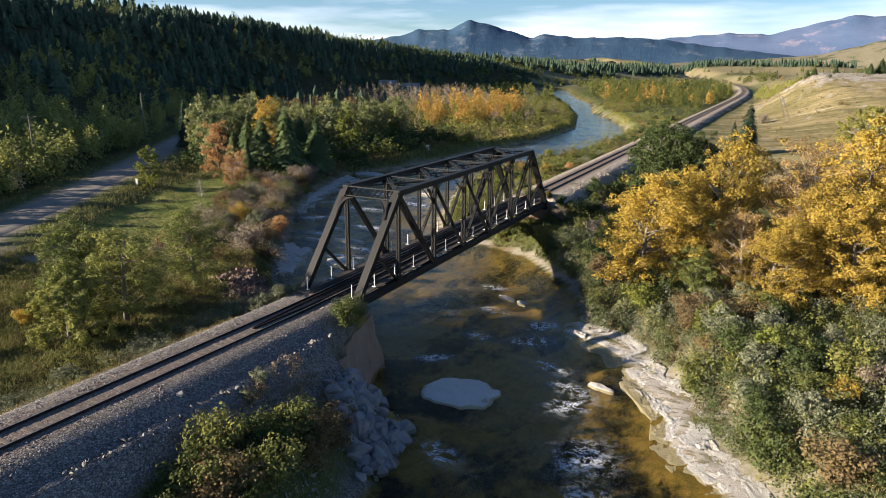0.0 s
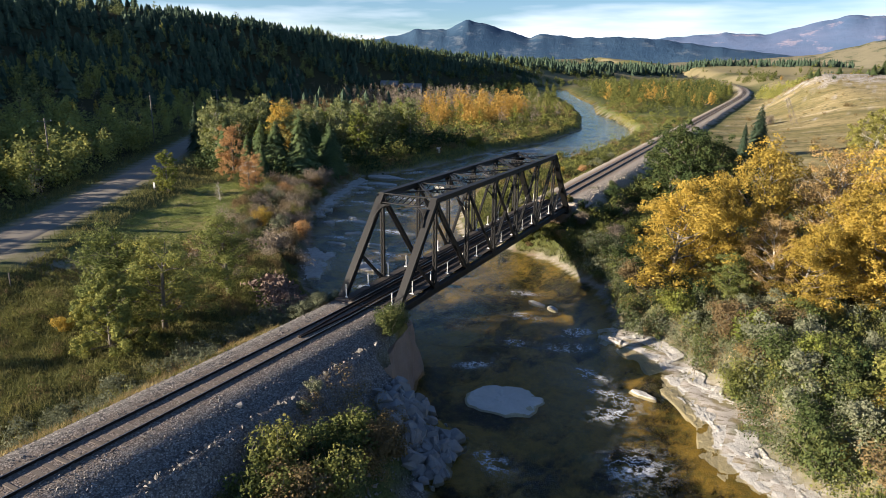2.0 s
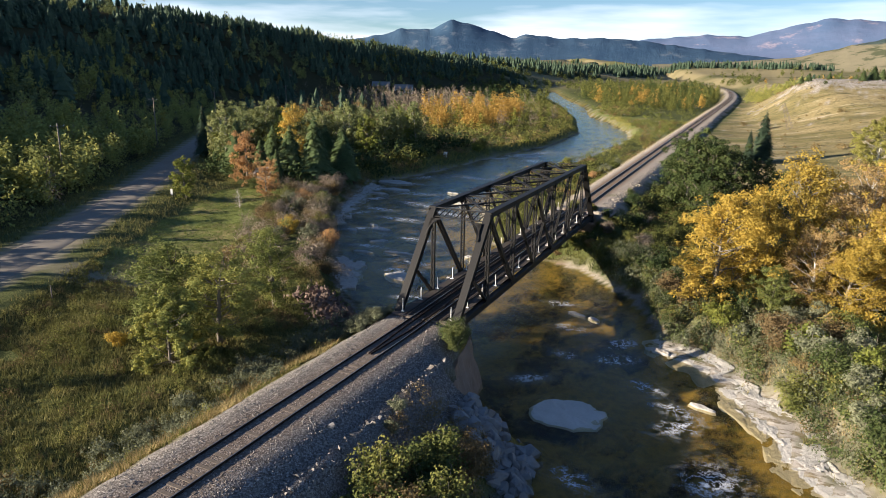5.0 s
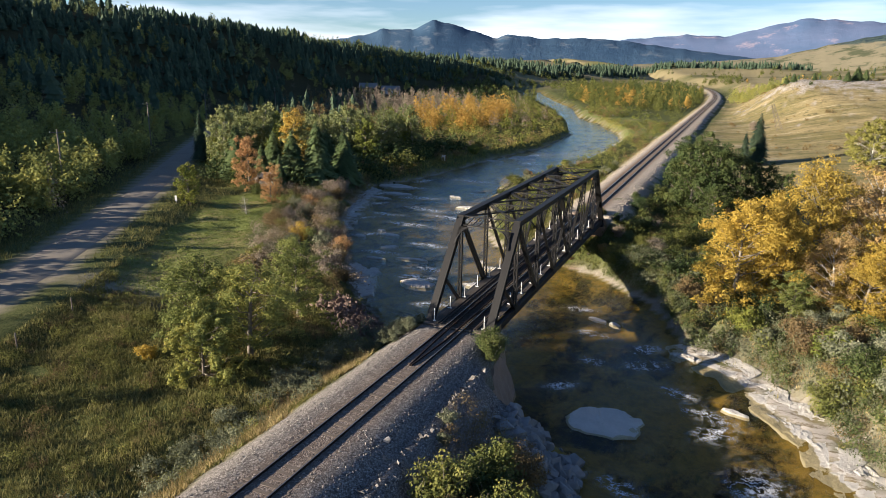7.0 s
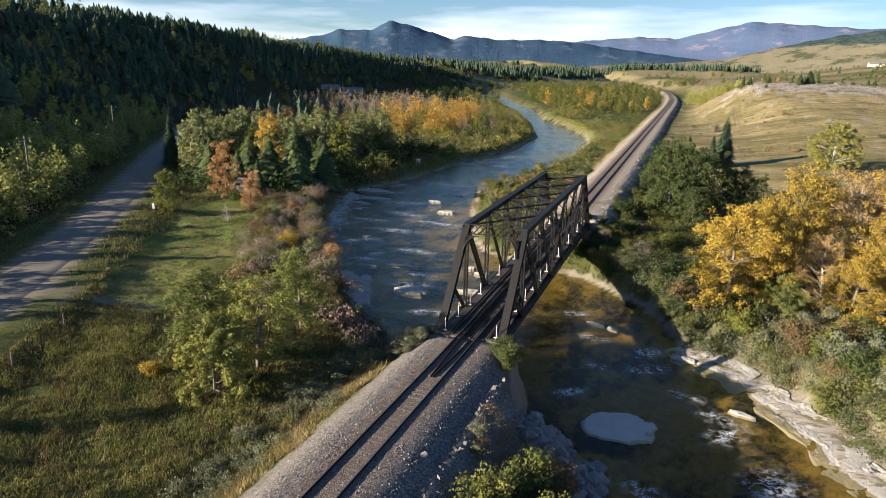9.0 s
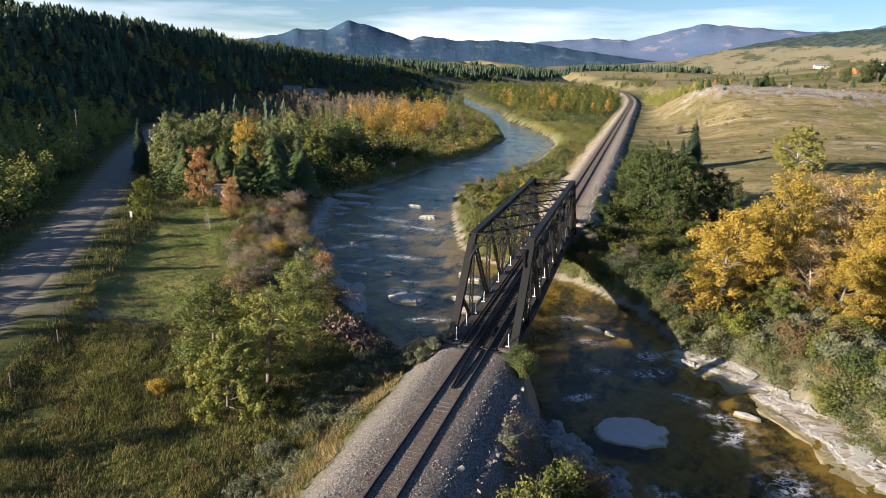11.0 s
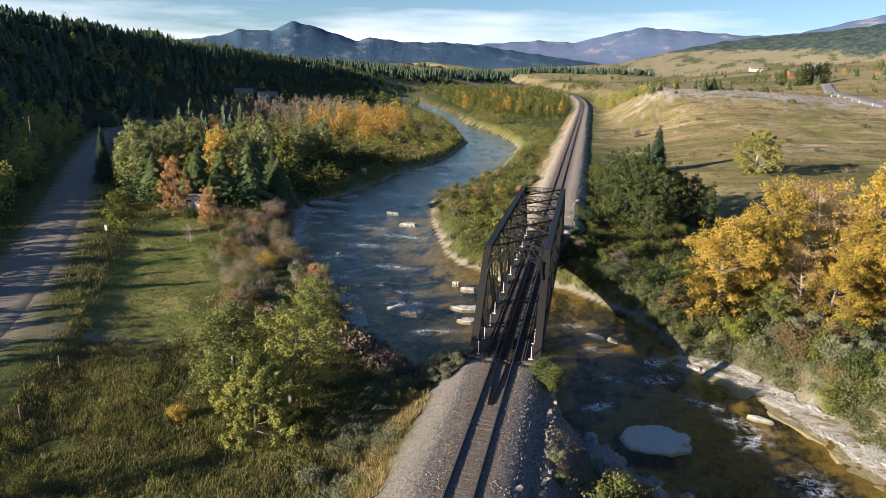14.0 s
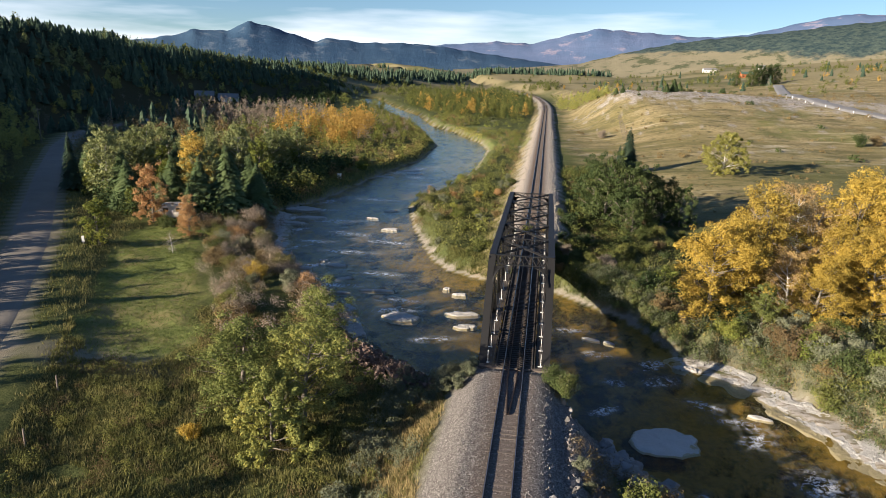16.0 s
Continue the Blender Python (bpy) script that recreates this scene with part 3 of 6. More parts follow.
tagged(river, "shallow clear river running over brown bedrock", "river", kind="structure")


def ribbon(name, pts, half, lift, mat, step=2.0):
    """A strip that follows a broken line, a little above the ground."""
    dense = []
    for (x0, y0), (x1, y1) in zip(pts, pts[1:]):
        n = max(1, int(math.hypot(x1 - x0, y1 - y0) / step))
        dense += [(x0 + (x1 - x0) * k / n, y0 + (y1 - y0) * k / n) for k in range(n)]
    dense = np.array(dense + [pts[-1]])
    for _ in range(12):
        dense[1:-1] = (dense[:-2] + 2 * dense[1:-1] + dense[2:]) / 4
    d = np.gradient(dense, axis=0)
    d /= np.hypot(*d.T)[:, None]
    nor = np.stack([d[:, 1], -d[:, 0]], -1)
    rows = []
    offs = np.linspace(-1, 1, 9)
    for p, nn in zip(dense, nor):
        for o in offs:
            rows.append((p[0] + nn[0] * o * half, p[1] + nn[1] * o * half))
    rows = np.array(rows)
    z = land(rows[:, 0], rows[:, 1])[0]
    z = z + lift * (1 - 1.7 * np.tile(offs, len(dense)) ** 6)
    return grid_mesh(name, np.stack([rows[:, 0], rows[:, 1], z], -1), len(offs), len(dense), mat)


road = tagged(new("road", ribbon("road", ROAD, 2.9, 0.14, M["road"])), "grey gravel road along the foot of the hill", "road", kind="structure")

# ---- railway track ----
GAUGE = 1.51            # between rail centres
track = tagged(new("railway_track"), "single railway track with rusty rails on weathered ties", "railway track")


def rail_profile(build, xc, y0, y1, steps=1, follow=False):
    outline = [(-0.07, -0.17), (0.07, -0.17), (0.07, -0.15), (0.012, -0.13), (0.012, -0.045), (0.036, -0.035), (0.036, 0.0), (-0.036, 0.0), (-0.036, -0.035), (-0.012, -0.045), (-0.012, -0.13), (-0.07, -0.15)]
    n = len(outline)
    o = len(build.v)
    for k in range(steps + 1):
        y = y0 + (y1 - y0) * k / steps
        dx, dz = (float(track_x(y)), float(track_z(y))) if follow else (0, 0)
        build.v.extend([(xc + dx + px, y, pz + dz) for px, pz in outline])
    for k in range(steps):
        for j in range(n):
            build.f.append((o + k * n + j, o + k * n + (j + 1) % n, o + (k + 1) * n + (j + 1) % n, o + (k + 1) * n + j))
    build.f.append(tuple(range(o, o + n)))
    build.f.append(tuple(range(o + steps * n, o + steps * n + n))[::-1])


for s in (-1, 1):
    b = Build()
    rail_profile(b, s * GAUGE / 2, -75, 1000, 215, True)
    r = part("rail", b, M["rail"], track, "rusty steel rail")
    b = Build()
    for k in range(215):
        y0, y1 = -75 + 5 * k, -70 + 5 * k
        b.beam((s * GAUGE / 2 + float(track_x(y0)), y0, 0.003 + float(track_z(y0))), (s * GAUGE / 2 + float(track_x(y1)), y1, 0.003 + float(track_z(y1))), 0.05, 0.006)
    part("running_surface", b, M["railtop"], r, "bright worn rail head")
    # guard rails on the bridge, drawn together to a point before each end
    g = Build()
    for y0, y1 in ((-8.2, -3.0), (DECK_END + 8.2, DECK_END + 3.0)):
        g.beam((s * 0.06, y0, -0.09 + float(track_z(y0))), (s * 0.34, y1, -0.06), 0.07, 0.13)
    g.beam((s * 0.34, -3.0, -0.06), (s * 0.34, DECK_END + 3.0, -0.06), 0.07, 0.13)
    part("guard_rail", g, M["rail"], track, "inner guard rail drawn to a point")


def tie_mesh(name, half, w, h, mat):
    b = Build()
    b.beam((-half, 0, 0), (half, 0, 0), w, h)
    me = b.mesh(name, mat)
    bm = bmesh.new()
    bm.from_mesh(me)
    bmesh.ops.bevel(bm, geom=bm.edges[:], offset=0.015, segments=1, affect="EDGES")
    bm.to_mesh(me)
    bm.free()
    return me


rng = np.random.RandomState(4)
tie_data, deck_data = tie_mesh("tie", 1.3, 0.23, 0.18, M["tie"]), tie_mesh("deck_tie", 1.55, 0.21, 0.22, M["decktie"])
rest = Build()
y = -74.0
while y < 560:
    if not -0.3 < y < DECK_END + 0.3:
        jx, jr = rng.uniform(-0.05, 0.05), rng.uniform(-0.02, 0.02)
        tx = float(track_x(np.array(y)))
        if -45 < y < 75:
            ob = new("tie", tie_data)
            ob.parent = track
            ob.matrix_basis = pose(tx + jx, y, -0.215 + float(track_z(y)) + rng.uniform(-0.02, 0.01), 0, 0, math.degrees(jr))
        else:
            rest.beam((tx - 1.3 + jx, y, -0.22 + float(track_z(y))), (tx + 1.3 + jx, y, -0.22 + float(track_z(y))), 0.23, 0.18)
    y += 0.56
tagged(part("tie_bed", rest, M["tie"], track), kind="stuff")

# ---- the truss bridge ----
PANEL, BAYS, HALF, LOW, HIGH = 6.2, 7, 2.5, -0.62, 6.93
bridge = tagged(new("truss_bridge"), "black riveted steel through truss railway bridge with latticed members", "bridge")


def laced(name, p, q, wide, deep, parent, bars=0.34, flange=0.07):
    """A built-up member: two channels, wide apart across the bridge, with zigzag lacing on both faces."""
    p, q = Vector(p), Vector(q)
    d = (q - p).normalized()
    across = Vector((1, 0, 0))
    face = d.cross(across).normalized()
    m = new(name)
    m.parent = parent
    for s in (-1, 1):
        b = Build()
        c0, w, t = s * wide / 2, flange, 0.02
        prof = [(c0, -deep / 2), (c0, deep / 2), (c0 - s * w, deep / 2), (c0 - s * w, deep / 2 - t), (c0 - s * t * 1.5, deep / 2 - t),
                (c0 - s * t * 1.5, -deep / 2 + t), (c0 - s * w, -deep / 2 + t), (c0 - s * w, -deep / 2)]
        k = len(prof)
        b.add([tuple(e + across * u + face * v) for e in (p, q) for u, v in prof],
              [tuple(range(k)), tuple(range(k, 2 * k))[::-1]] + [(i, i + k, (i + 1) % k + k, (i + 1) % k) for i in range(k)])
        part("channel", b, M["steel"], m)
    n = max(2, int((q - p).length / bars))
    for e in (-1, 1):
        z = Build()
        for k in range(n):
            a, c = p + (q - p) * (k / n), p + (q - p) * ((k + 1) / n)
            s = 1 if k % 2 else -1
            f = face * (e * (deep / 2 + 0.004))
            z.beam(a + across * (s * (wide / 2 - 0.05)) + f, c - across * (s * (wide / 2 - 0.05)) + f, 0.06, 0.014, face)
        part("lacing", z, M["steel"], m)
    return m


def plate_girder(name, p, q, wide, deep, parent, up=(0, 0, 1)):
    """A boxed member with cover plate lips."""
    p, q, up = Vector(p), Vector(q), Vector(up)
    b = Build()
    b.beam(p, q, wide, deep, up)
    d = (q - p).normalized()
    side = d.cross(up).normalized()
    nu = side.cross(d)
    b.beam(p + nu * (deep / 2 + 0.012), q + nu * (deep / 2 + 0.012), wide + 0.10, 0.024, up)
    for s in (-1, 1):
        b.beam(p - nu * (deep / 2 - 0.02) + side * (s * (wide / 2 + 0.03)), q - nu * (deep / 2 - 0.02) + side * (s * (wide / 2 + 0.03)), 0.06, 0.04, up)
    return part(name, b, M["steel"], parent)


def gusset(x, y, z, wide, tall, parent):
    b = Build()
    pts = [(-0.5, -0.5), (0.5, -0.5), (0.5, 0.1), (0.28, 0.5), (-0.28, 0.5), (-0.5, 0.1)]
    n = len(pts)
    b.add([(x + t, y + a * wide, z + c * tall) for t in (-0.012, 0.012) for a, c in pts],
          [tuple(range(n))[::-1], tuple(range(n, 2 * n))] + [(i, (i + 1) % n, (i + 1) % n + n, i + n) for i in range(n)])
    return part("gusset_plate", b, M["steel"], parent)


L = PANEL * BAYS
for s in (-1, 1):
    x = s * HALF
    plate_girder("bottom_chord", (x, -0.35, LOW), (x, L + 0.35, LOW), 0.36, 0.50, bridge)
    plate_girder("top_chord", (x, PANEL - 0.15, HIGH), (x, L - PANEL + 0.15, HIGH), 0.46, 0.42, bridge)
    plate_girder("end_post", (x, -0.1, LOW), (x, PANEL, HIGH), 0.50, 0.42, bridge)
    plate_girder("end_post", (x, L + 0.1, LOW), (x, L - PANEL, HIGH), 0.50, 0.42, bridge)
    for k in range(1, BAYS):
        y = k * PANEL
        laced("vertical_post", (x, y, LOW + 0.2), (x, y, HIGH - 0.15), 0.36 if k not in (1, 6) else 0.32, 0.26, bridge)
        gusset(x + s * 0.2, y, LOW + 0.3, 0.9, 0.8, bridge)
        gusset(x + s * 0.24, y, HIGH - 0.25, 0.8, -0.7, bridge)
    for a, c in ((1, 2), (2, 3), (3, 4), (6, 5), (5, 4), (4, 3)):
        heavy = (a, c) in ((1, 2), (6, 5))
        laced("diagonal", (x, a * PANEL, HIGH - 0.1), (x, c * PANEL, LOW + 0.15), 0.34 if heavy else 0.24, 0.34 if heavy else 0.20, bridge)
    for a, c, e in ((0, 1, 1), (BAYS, BAYS - 1, -1)):
        base, tip = Vector((x, a * PANEL, LOW)), Vector((x, c * PANEL, HIGH))
        laced("knee_strut", base + (tip - base) * 0.44, (x, c * PANEL, LOW + 0.15), 0.24, 0.18, bridge)
    for k in (0, BAYS):
        b = Build()
        b.box((x - 0.38, k * PANEL - 0.42, LOW - 0.62), (x + 0.38, k * PANEL + 0.42, LOW - 0.25))
        b.box((x - 0.28, k * PANEL - 0.30, LOW - 0.25), (x + 0.28, k * PANEL + 0.30, LOW + 0.1))
        part("bearing_shoe", b, M["steel"], bridge)


def lattice_strut(name, y, z0, z1, cells, parent, lean=0.0):
    """A shallow lattice girder across the bridge between two heights."""
    b = Build()
    for z, o in ((z0, 0), (z1, lean)):
        b.beam((-HALF + 0.2, y + o, z), (HALF - 0.2, y + o, z), 0.16, 0.07)
    m = part(name, b, M["steel"], parent)
    c = Build()
    w = (2 * HALF - 0.4) / cells
    for k in range(cells):
        a, e = -HALF + 0.2 + k * w, -HALF + 0.2 + (k + 1) * w
        c.beam((a, y, z0), (e, y + lean, z1), 0.03, 0.07)
        c.beam((a, y + lean, z1), (e, y, z0), 0.03, 0.07)
    part("lacing", c, M["steel"], m)
    return m


for k in range(1, BAYS):
    y = k * PANEL
    if k in (1, BAYS - 1):
        e = 1 if k == 1 else -1
        portal = lattice_strut("portal_strut", y - e * 0.52, HIGH - 0.50, HIGH + 0.16, 9, bridge, e * 0.50)
        for s in (-1, 1):
            # curved knee brackets under the portal
            b = Build()
            n = 9
            out, inn = [], []
            for i in range(n):
                a = math.pi / 2 * i / (n - 1)
                cx, cz = 1.05 - 1.05 * math.sin(a), -1.15 + 1.15 * math.cos(a)
                out.append((cx, -(1.15 - 1.15 * math.cos(a))))
            prof = [(1.15 * (1 - math.sin(math.pi / 2 * i / (n - 1))), -1.25 * (1 - math.cos(math.pi / 2 * i / (n - 1)))) for i in range(n)]
            for (x0, zz0), (x1, zz1) in zip(prof, prof[1:]):
                lean = lambda zz: -e * (0.95 - zz * PANEL / (HIGH - LOW)) + e * 0.0
                pa = (s * (HALF - 0.22 - x0), y + lean(zz0), HIGH - 0.55 + zz0)
                pb = (s * (HALF - 0.22 - x1), y + lean(zz1), HIGH - 0.55 + zz1)
                b.beam(pa, pb, 0.16, 0.05)
                b.add([pa, pb, (s * (HALF - 0.22), y + lean(zz1), HIGH - 0.55 + zz1), (s * (HALF - 0.22), y + lean(0), HIGH - 0.55)], [(0, 1, 2, 3)])
            part("knee_bracket", b, M["steel"], bridge)
    else:
        lattice_strut("sway_strut", y, HIGH - 0.62, HIGH + 0.12, 8, bridge)
        for s in (-1, 1):
            b = Build()
            b.beam((s * (HALF - 0.2), y, HIGH - 1.7), (s * (HALF - 1.3), y, HIGH - 0.62), 0.10, 0.08)
            part("knee_bracket", b, M["steel"], bridge)
    b = Build()
    b.beam((-HALF, y, LOW + 0.02), (HALF, y, LOW + 0.02), 0.30, 0.62)
    part("floor_beam", b, M["steel"], bridge)
for k in range(1, BAYS - 1):
    y0, y1 = k * PANEL, (k + 1) * PANEL
    for s in (-1, 1):
        a, c = Vector((-s * (HALF - 0.2), y0 + 0.1, HIGH + 0.08)), Vector((s * (HALF - 0.2), y1 - 0.1, HIGH + 0.08))
        b = Build()
        across = (c - a).normalized().cross(Vector((0, 0, 1)))
        for o in (-0.12, 0.12):
            b.beam(a + across * o, c + across * o, 0.05, 0.09)
        n = 16
        for i in range(n):
            e = 1 if i % 2 else -1
            b.beam(a + (c - a) * (i / n) + across * (0.12 * e), a + (c - a) * ((i + 1) / n) - across * (0.12 * e), 0.04, 0.015)
        part("top_lateral", b, M["steel"], bridge)
    b = Build()
    b.box((-0.34, (y0 + y1) / 2 - 0.34, HIGH + 0.13), (0.34, (y0 + y1) / 2 + 0.34, HIGH + 0.15))
    part("lateral_plate", b, M["steel"], bridge)
for x in (-0.85, 0.85):
    plate_girder("stringer", (x, 0, LOW + 0.02), (x, L, LOW + 0.02), 0.22, 0.42, bridge)
for k in range(BAYS):
    for s in (-1, 1):
        b = Build()
        b.beam((-s * 2.3, k * PANEL, LOW - 0.2), (s * 2.3, (k + 1) * PANEL, LOW - 0.2), 0.09, 0.09)
        part("bottom_lateral", b, M["steel"], bridge)
y, k = -0.2, 0
while y < L + 0.25:
    ob = new("deck_tie", deck_data)
    ob.parent = bridge
    ob.matrix_basis = pose(0.0 + rng.uniform(-0.03, 0.03), y, -0.285, 0, 0, rng.uniform(-0.4, 0.4))
    y += 0.40
    k += 1
for s in (-1, 1):
    for xc in (1.40, 1.60):
        b = Build()
        b.beam((s * xc, -0.3, -0.14), (s * xc, L + 0.3, -0.14), 0.10 if xc < 1.5 else 0.05, 0.10 if xc < 1.5 else 0.2)
        part("guard_timber", b, M["decktie"], bridge)
    b = Build()
    for i in range(3):
        b.beam((s * (1.66 + 0.13 + i * 0.22), -0.3, -0.17), (s * (1.66 + 0.13 + i * 0.22), L + 0.3, -0.17), 0.20, 0.05)
    part("walkway_plank", b, M["decktie"], bridge, "dark timber walkway planks")
    b = Build()
    for z in (0.45, 0.86):
        b.beam((s * 2.08, -0.4, z), (s * 2.08, L + 0.4, z), 0.018, 0.018)
    part("hand_rope", b, M["steel"], bridge)
    y = 0.1
    while y < L + 0.2:
        b = Build()
        b.beam((s * 2.08, y, -0.15), (s * 2.08, y, 0.92), 0.055, 0.055)
        b.box((s * 2.08 - 0.22, y - 0.05, -0.15), (s * 2.08 + 0.12, y + 0.05, -0.09))
        part("handrail_post", b, M["white"], bridge, "white painted post")
        y += 3.1

# ---- abutments ----


def abutment(y_face, e):
    """A stained concrete seat with stepped top and flared wing walls; e points into the bank."""
    top = tagged(new("bridge_abutment"), "weathered brown concrete abutment under the bridge end", "abutment")
    b = Build()
    ys2 = sorted((y_face, y_face + e * 1.9))
    b.box((-3.3, ys2[0], -6.2), (3.3, ys2[1], LOW - 0.62))
    part("seat", b, M["concrete"], top)
    b = Build()
    ys3 = sorted((y_face + e * 1.0, y_face + e * 1.9))
    b.box((-3.0, ys3[0], LOW - 0.62), (3.0, ys3[1], -0.42))
    part("backwall", b, M["concrete"], top)
    for s in (-1, 1):
        b = Build()
        if s * e < 0 and e < 0:
            # battered wall along the river
            tops, feet = ((3.45, 0.72, LOW - 0.66), (4.45, -5.4, -2.35)), ((4.95, 0.45, -6.2), (7.1, -5.9, -6.2))
            vs = []
            for k in range(13):
                t = k / 12
                p, q = Vector(tops[0]).lerp(Vector(tops[1]), t), Vector(feet[0]).lerp(Vector(feet[1]), t)
                for h in range(7):
                    w = p.lerp(q, h / 6)
                    vs.append(tuple(w + Vector((0.07, 0.02, 0)) * (math.sin(k * 1.9 + h * 2.3) + math.sin(k * 0.8 - h * 1.1))))
                vs.append((q.x - 3.2, q.y, -6.2))
                vs.append((p.x - 0.9, p.y, p.z))
            b.add(vs, [(k * 9 + h, k * 9 + (h + 1) % 9, (k + 1) * 9 + (h + 1) % 9, (k + 1) * 9 + h) for k in range(12) for h in range(9)] + [tuple(range(9))[::-1], tuple(12 * 9 + h for h in range(9))])
            part("wing_wall", b, M["concrete"], top, "brown stained battered wing wall")
            continue
        a = Vector((s * 3.25, y_face + e * 0.3, 0))
        c = Vector((s * 6.6, y_face + e * 5.4, 0))
        side = (c - a).normalized().cross(Vector((0, 0, 1))) * 0.35
        vs = []
        for p, zt in ((a, LOW - 0.75), (c, -3.4)):
            for o in (-side, side):
                vs += [tuple(p + o + Vector((0, 0, -6.2))), tuple(p + o + Vector((0, 0, zt)))]
        b.add(vs, [(0, 1, 3, 2), (4, 6, 7, 5), (0, 4, 5, 1), (2, 3, 7, 6), (1, 5, 7, 3), (0, 2, 6, 4)])
        part("wing_wall", b, M["concrete"], top)
    ys4 = sorted((y_face + e * 0.62, y_face + e * 1.3))
    for s in (-1, 1):
        b = Build()
        b.box((s * 2.0 - 0.75, ys4[0], -0.42), (s * 2.0 + 0.75, ys4[1], -0.18))
        part("end_timber", b, M["tie"], top, "pale weathered end timber")
    return top


abutment(0.75, -1)
abutment(DECK_END - 0.75, 1)

# ---- plants ----


def leaf_sheet(r, centres, radii, count, size, squash=0.8, droop=0.0):
    """Vertices and faces of many small four-cornered leaf clumps gathered round the centres."""
    centres, radii = np.asarray(centres, float), np.asarray(radii, float)
    pick = r.choice(len(centres), count, p=radii ** 2 / (radii ** 2).sum())
    way = r.normal(size=(count, 3))
    way /= np.linalg.norm(way, axis=1)[:, None]
    reach = radii[pick] * r.uniform(0.1, 1.08, count) ** 0.5
    p = centres[pick] + way * reach[:, None] * (1, 1, squash)
    p[:, 2] -= droop * reach
    nor = way * 0.9 + r.normal(size=(count, 3)) * 0.65 + (0, 0, 0.65)
    u = np.cross(nor, r.normal(size=(count, 3)))
    u /= np.linalg.norm(u, axis=1)[:, None] + 1e-9
    v = np.cross(nor, u)
    v /= np.linalg.norm(v, axis=1)[:, None] + 1e-9
    s = size * r.uniform(0.6, 1.4, count)[:, None]
    return np.stack([p - u * s * 0.9 - v * s * 0.5, p + u * s * 0.9 - v * s * 0.35, p + v * s], 1).reshape(-1, 3)


def faces_mesh(name, verts, mat, k=4):
    """A mesh of separate faces with k corners each."""
    n = len(verts) // k
    me = bpy.data.meshes.new(name)
    me.vertices.add(k * n)
    me.vertices.foreach_set("co", np.ascontiguousarray(verts, np.float32).ravel())
    me.loops.add(k * n)
    me.loops.foreach_set("vertex_index", np.arange(k * n, dtype=np.int32))
    me.polygons.add(n)
    me.polygons.foreach_set("loop_start", np.arange(0, k * n, k, dtype=np.int32))
    me.update(calc_edges=True)
    me.materials.append(mat)
    return me


def broadleaf(seed, leaf, tall=10.0, spread=0.36, clusters=34, leaves=5000, size=0.17, bark="bark", low=0.25, name="tree"):
    """A tree: tapered trunk, limbs that fork to leaf clusters, and a gappy crown."""
    r = np.random.RandomState(seed)
    thing = new(name)
    b = Build()
    lean = r.normal(size=2) * 0.05 * tall
    trunk = [(lean[0] * t * t, lean[1] * t * t, tall * 0.78 * t) for t in np.linspace(0, 1, 7)]
    b.tube(trunk, [tall * 0.019 * (1.15 - t) + 0.02 for t in np.linspace(0, 1, 7)], 7)
    centres, radii = [], []
    for k in range(clusters):
        h = low + (1 - low) * (k + r.uniform(0, 1)) / clusters
        ring = math.sin(math.pi * min(1, (h - low) / (1 - low) * 0.80 + 0.18)) ** 0.6
        a, d = 2.4 * k + r.uniform(-0.6, 0.6), tall * spread * ring * r.uniform(0.35, 1.0)
        c = np.array([lean[0] * h + d * math.cos(a), lean[1] * h + d * math.sin(a), tall * h - 0.05 * tall])
        t0 = min(0.95, max(low * 0.8, h - 0.16 - 0.25 * d / tall) / 0.78)
        start = Vector((lean[0] * t0 * t0, lean[1] * t0 * t0, tall * 0.78 * t0))
        mid = start.lerp(Vector(c), 0.5) + Vector((0, 0, -0.02 * tall)) + Vector(r.normal(size=3) * 0.015 * tall)
        w = tall * 0.007
        b.tube([start, mid, Vector(c)], [w, w * 0.65, w * 0.25], 4)
        for q in range(7):
            tip = Vector(c) + Vector(r.normal(size=3) * (1, 1, 0.85)) * 0.074 * tall
            centres.append(np.array(tip))
            radii.append(tall * r.uniform(0.028, 0.078))
            if q < 2:
                b.tube([mid, tip], [w * 0.4, w * 0.12], 3)
    part("trunk", b, M[bark], thing, smooth=True)
    crown = new("crown", faces_mesh("crown", leaf_sheet(r, centres, radii, leaves, size), M[leaf], 3))
    crown.parent = thing
    return thing


def shrub(seed, leaf, tall=2.0, wide=1.2, stems=9, leaves=900, size=0.078, name="shrub"):
    """A bush of several stems from one root with ragged twig ends."""
    r = np.random.RandomState(seed)
    thing = new(name)
    b = Build()
    centres, radii = [], []
    for k in range(stems):
        a, d = 6.283 * k / stems + r.uniform(-0.4, 0.4), wide * r.uniform(0.2, 0.85)
        h = tall * r.uniform(0.5, 0.95) * (1 - 0.35 * (d / wide) ** 2)
        tip = Vector((d * math.cos(a), d * math.sin(a), h))
        mid = tip * 0.5 + Vector((0, 0, h * 0.12))
        b.tube([(0.08 * math.cos(a), 0.08 * math.sin(a), 0), mid, tip], [0.03, 0.02, 0.008], 4)
        for f in (0.35, 0.62, 0.85):
            centres.append(np.array(mid.lerp(tip, f) if f > 0.5 else mid * (f * 2)) + r.normal(size=3) * 0.10 * wide)
            radii.append(wide * r.uniform(0.20, 0.40))
            centres[-1][2] = max(centres[-1][2], radii[-1] * 0.5)
        b.tube([tip, tip + Vector(r.normal(size=3)) * 0.15 + Vector((0, 0, 0.2 * tall * r.uniform(0.2, 1)))], [0.008, 0.003], 3)
    part("stem", b, M["bark"], thing)
    crown = new("foliage", faces_mesh("foliage", leaf_sheet(r, centres, radii, leaves, size), M[leaf], 3))
    crown.parent = thing
    return thing


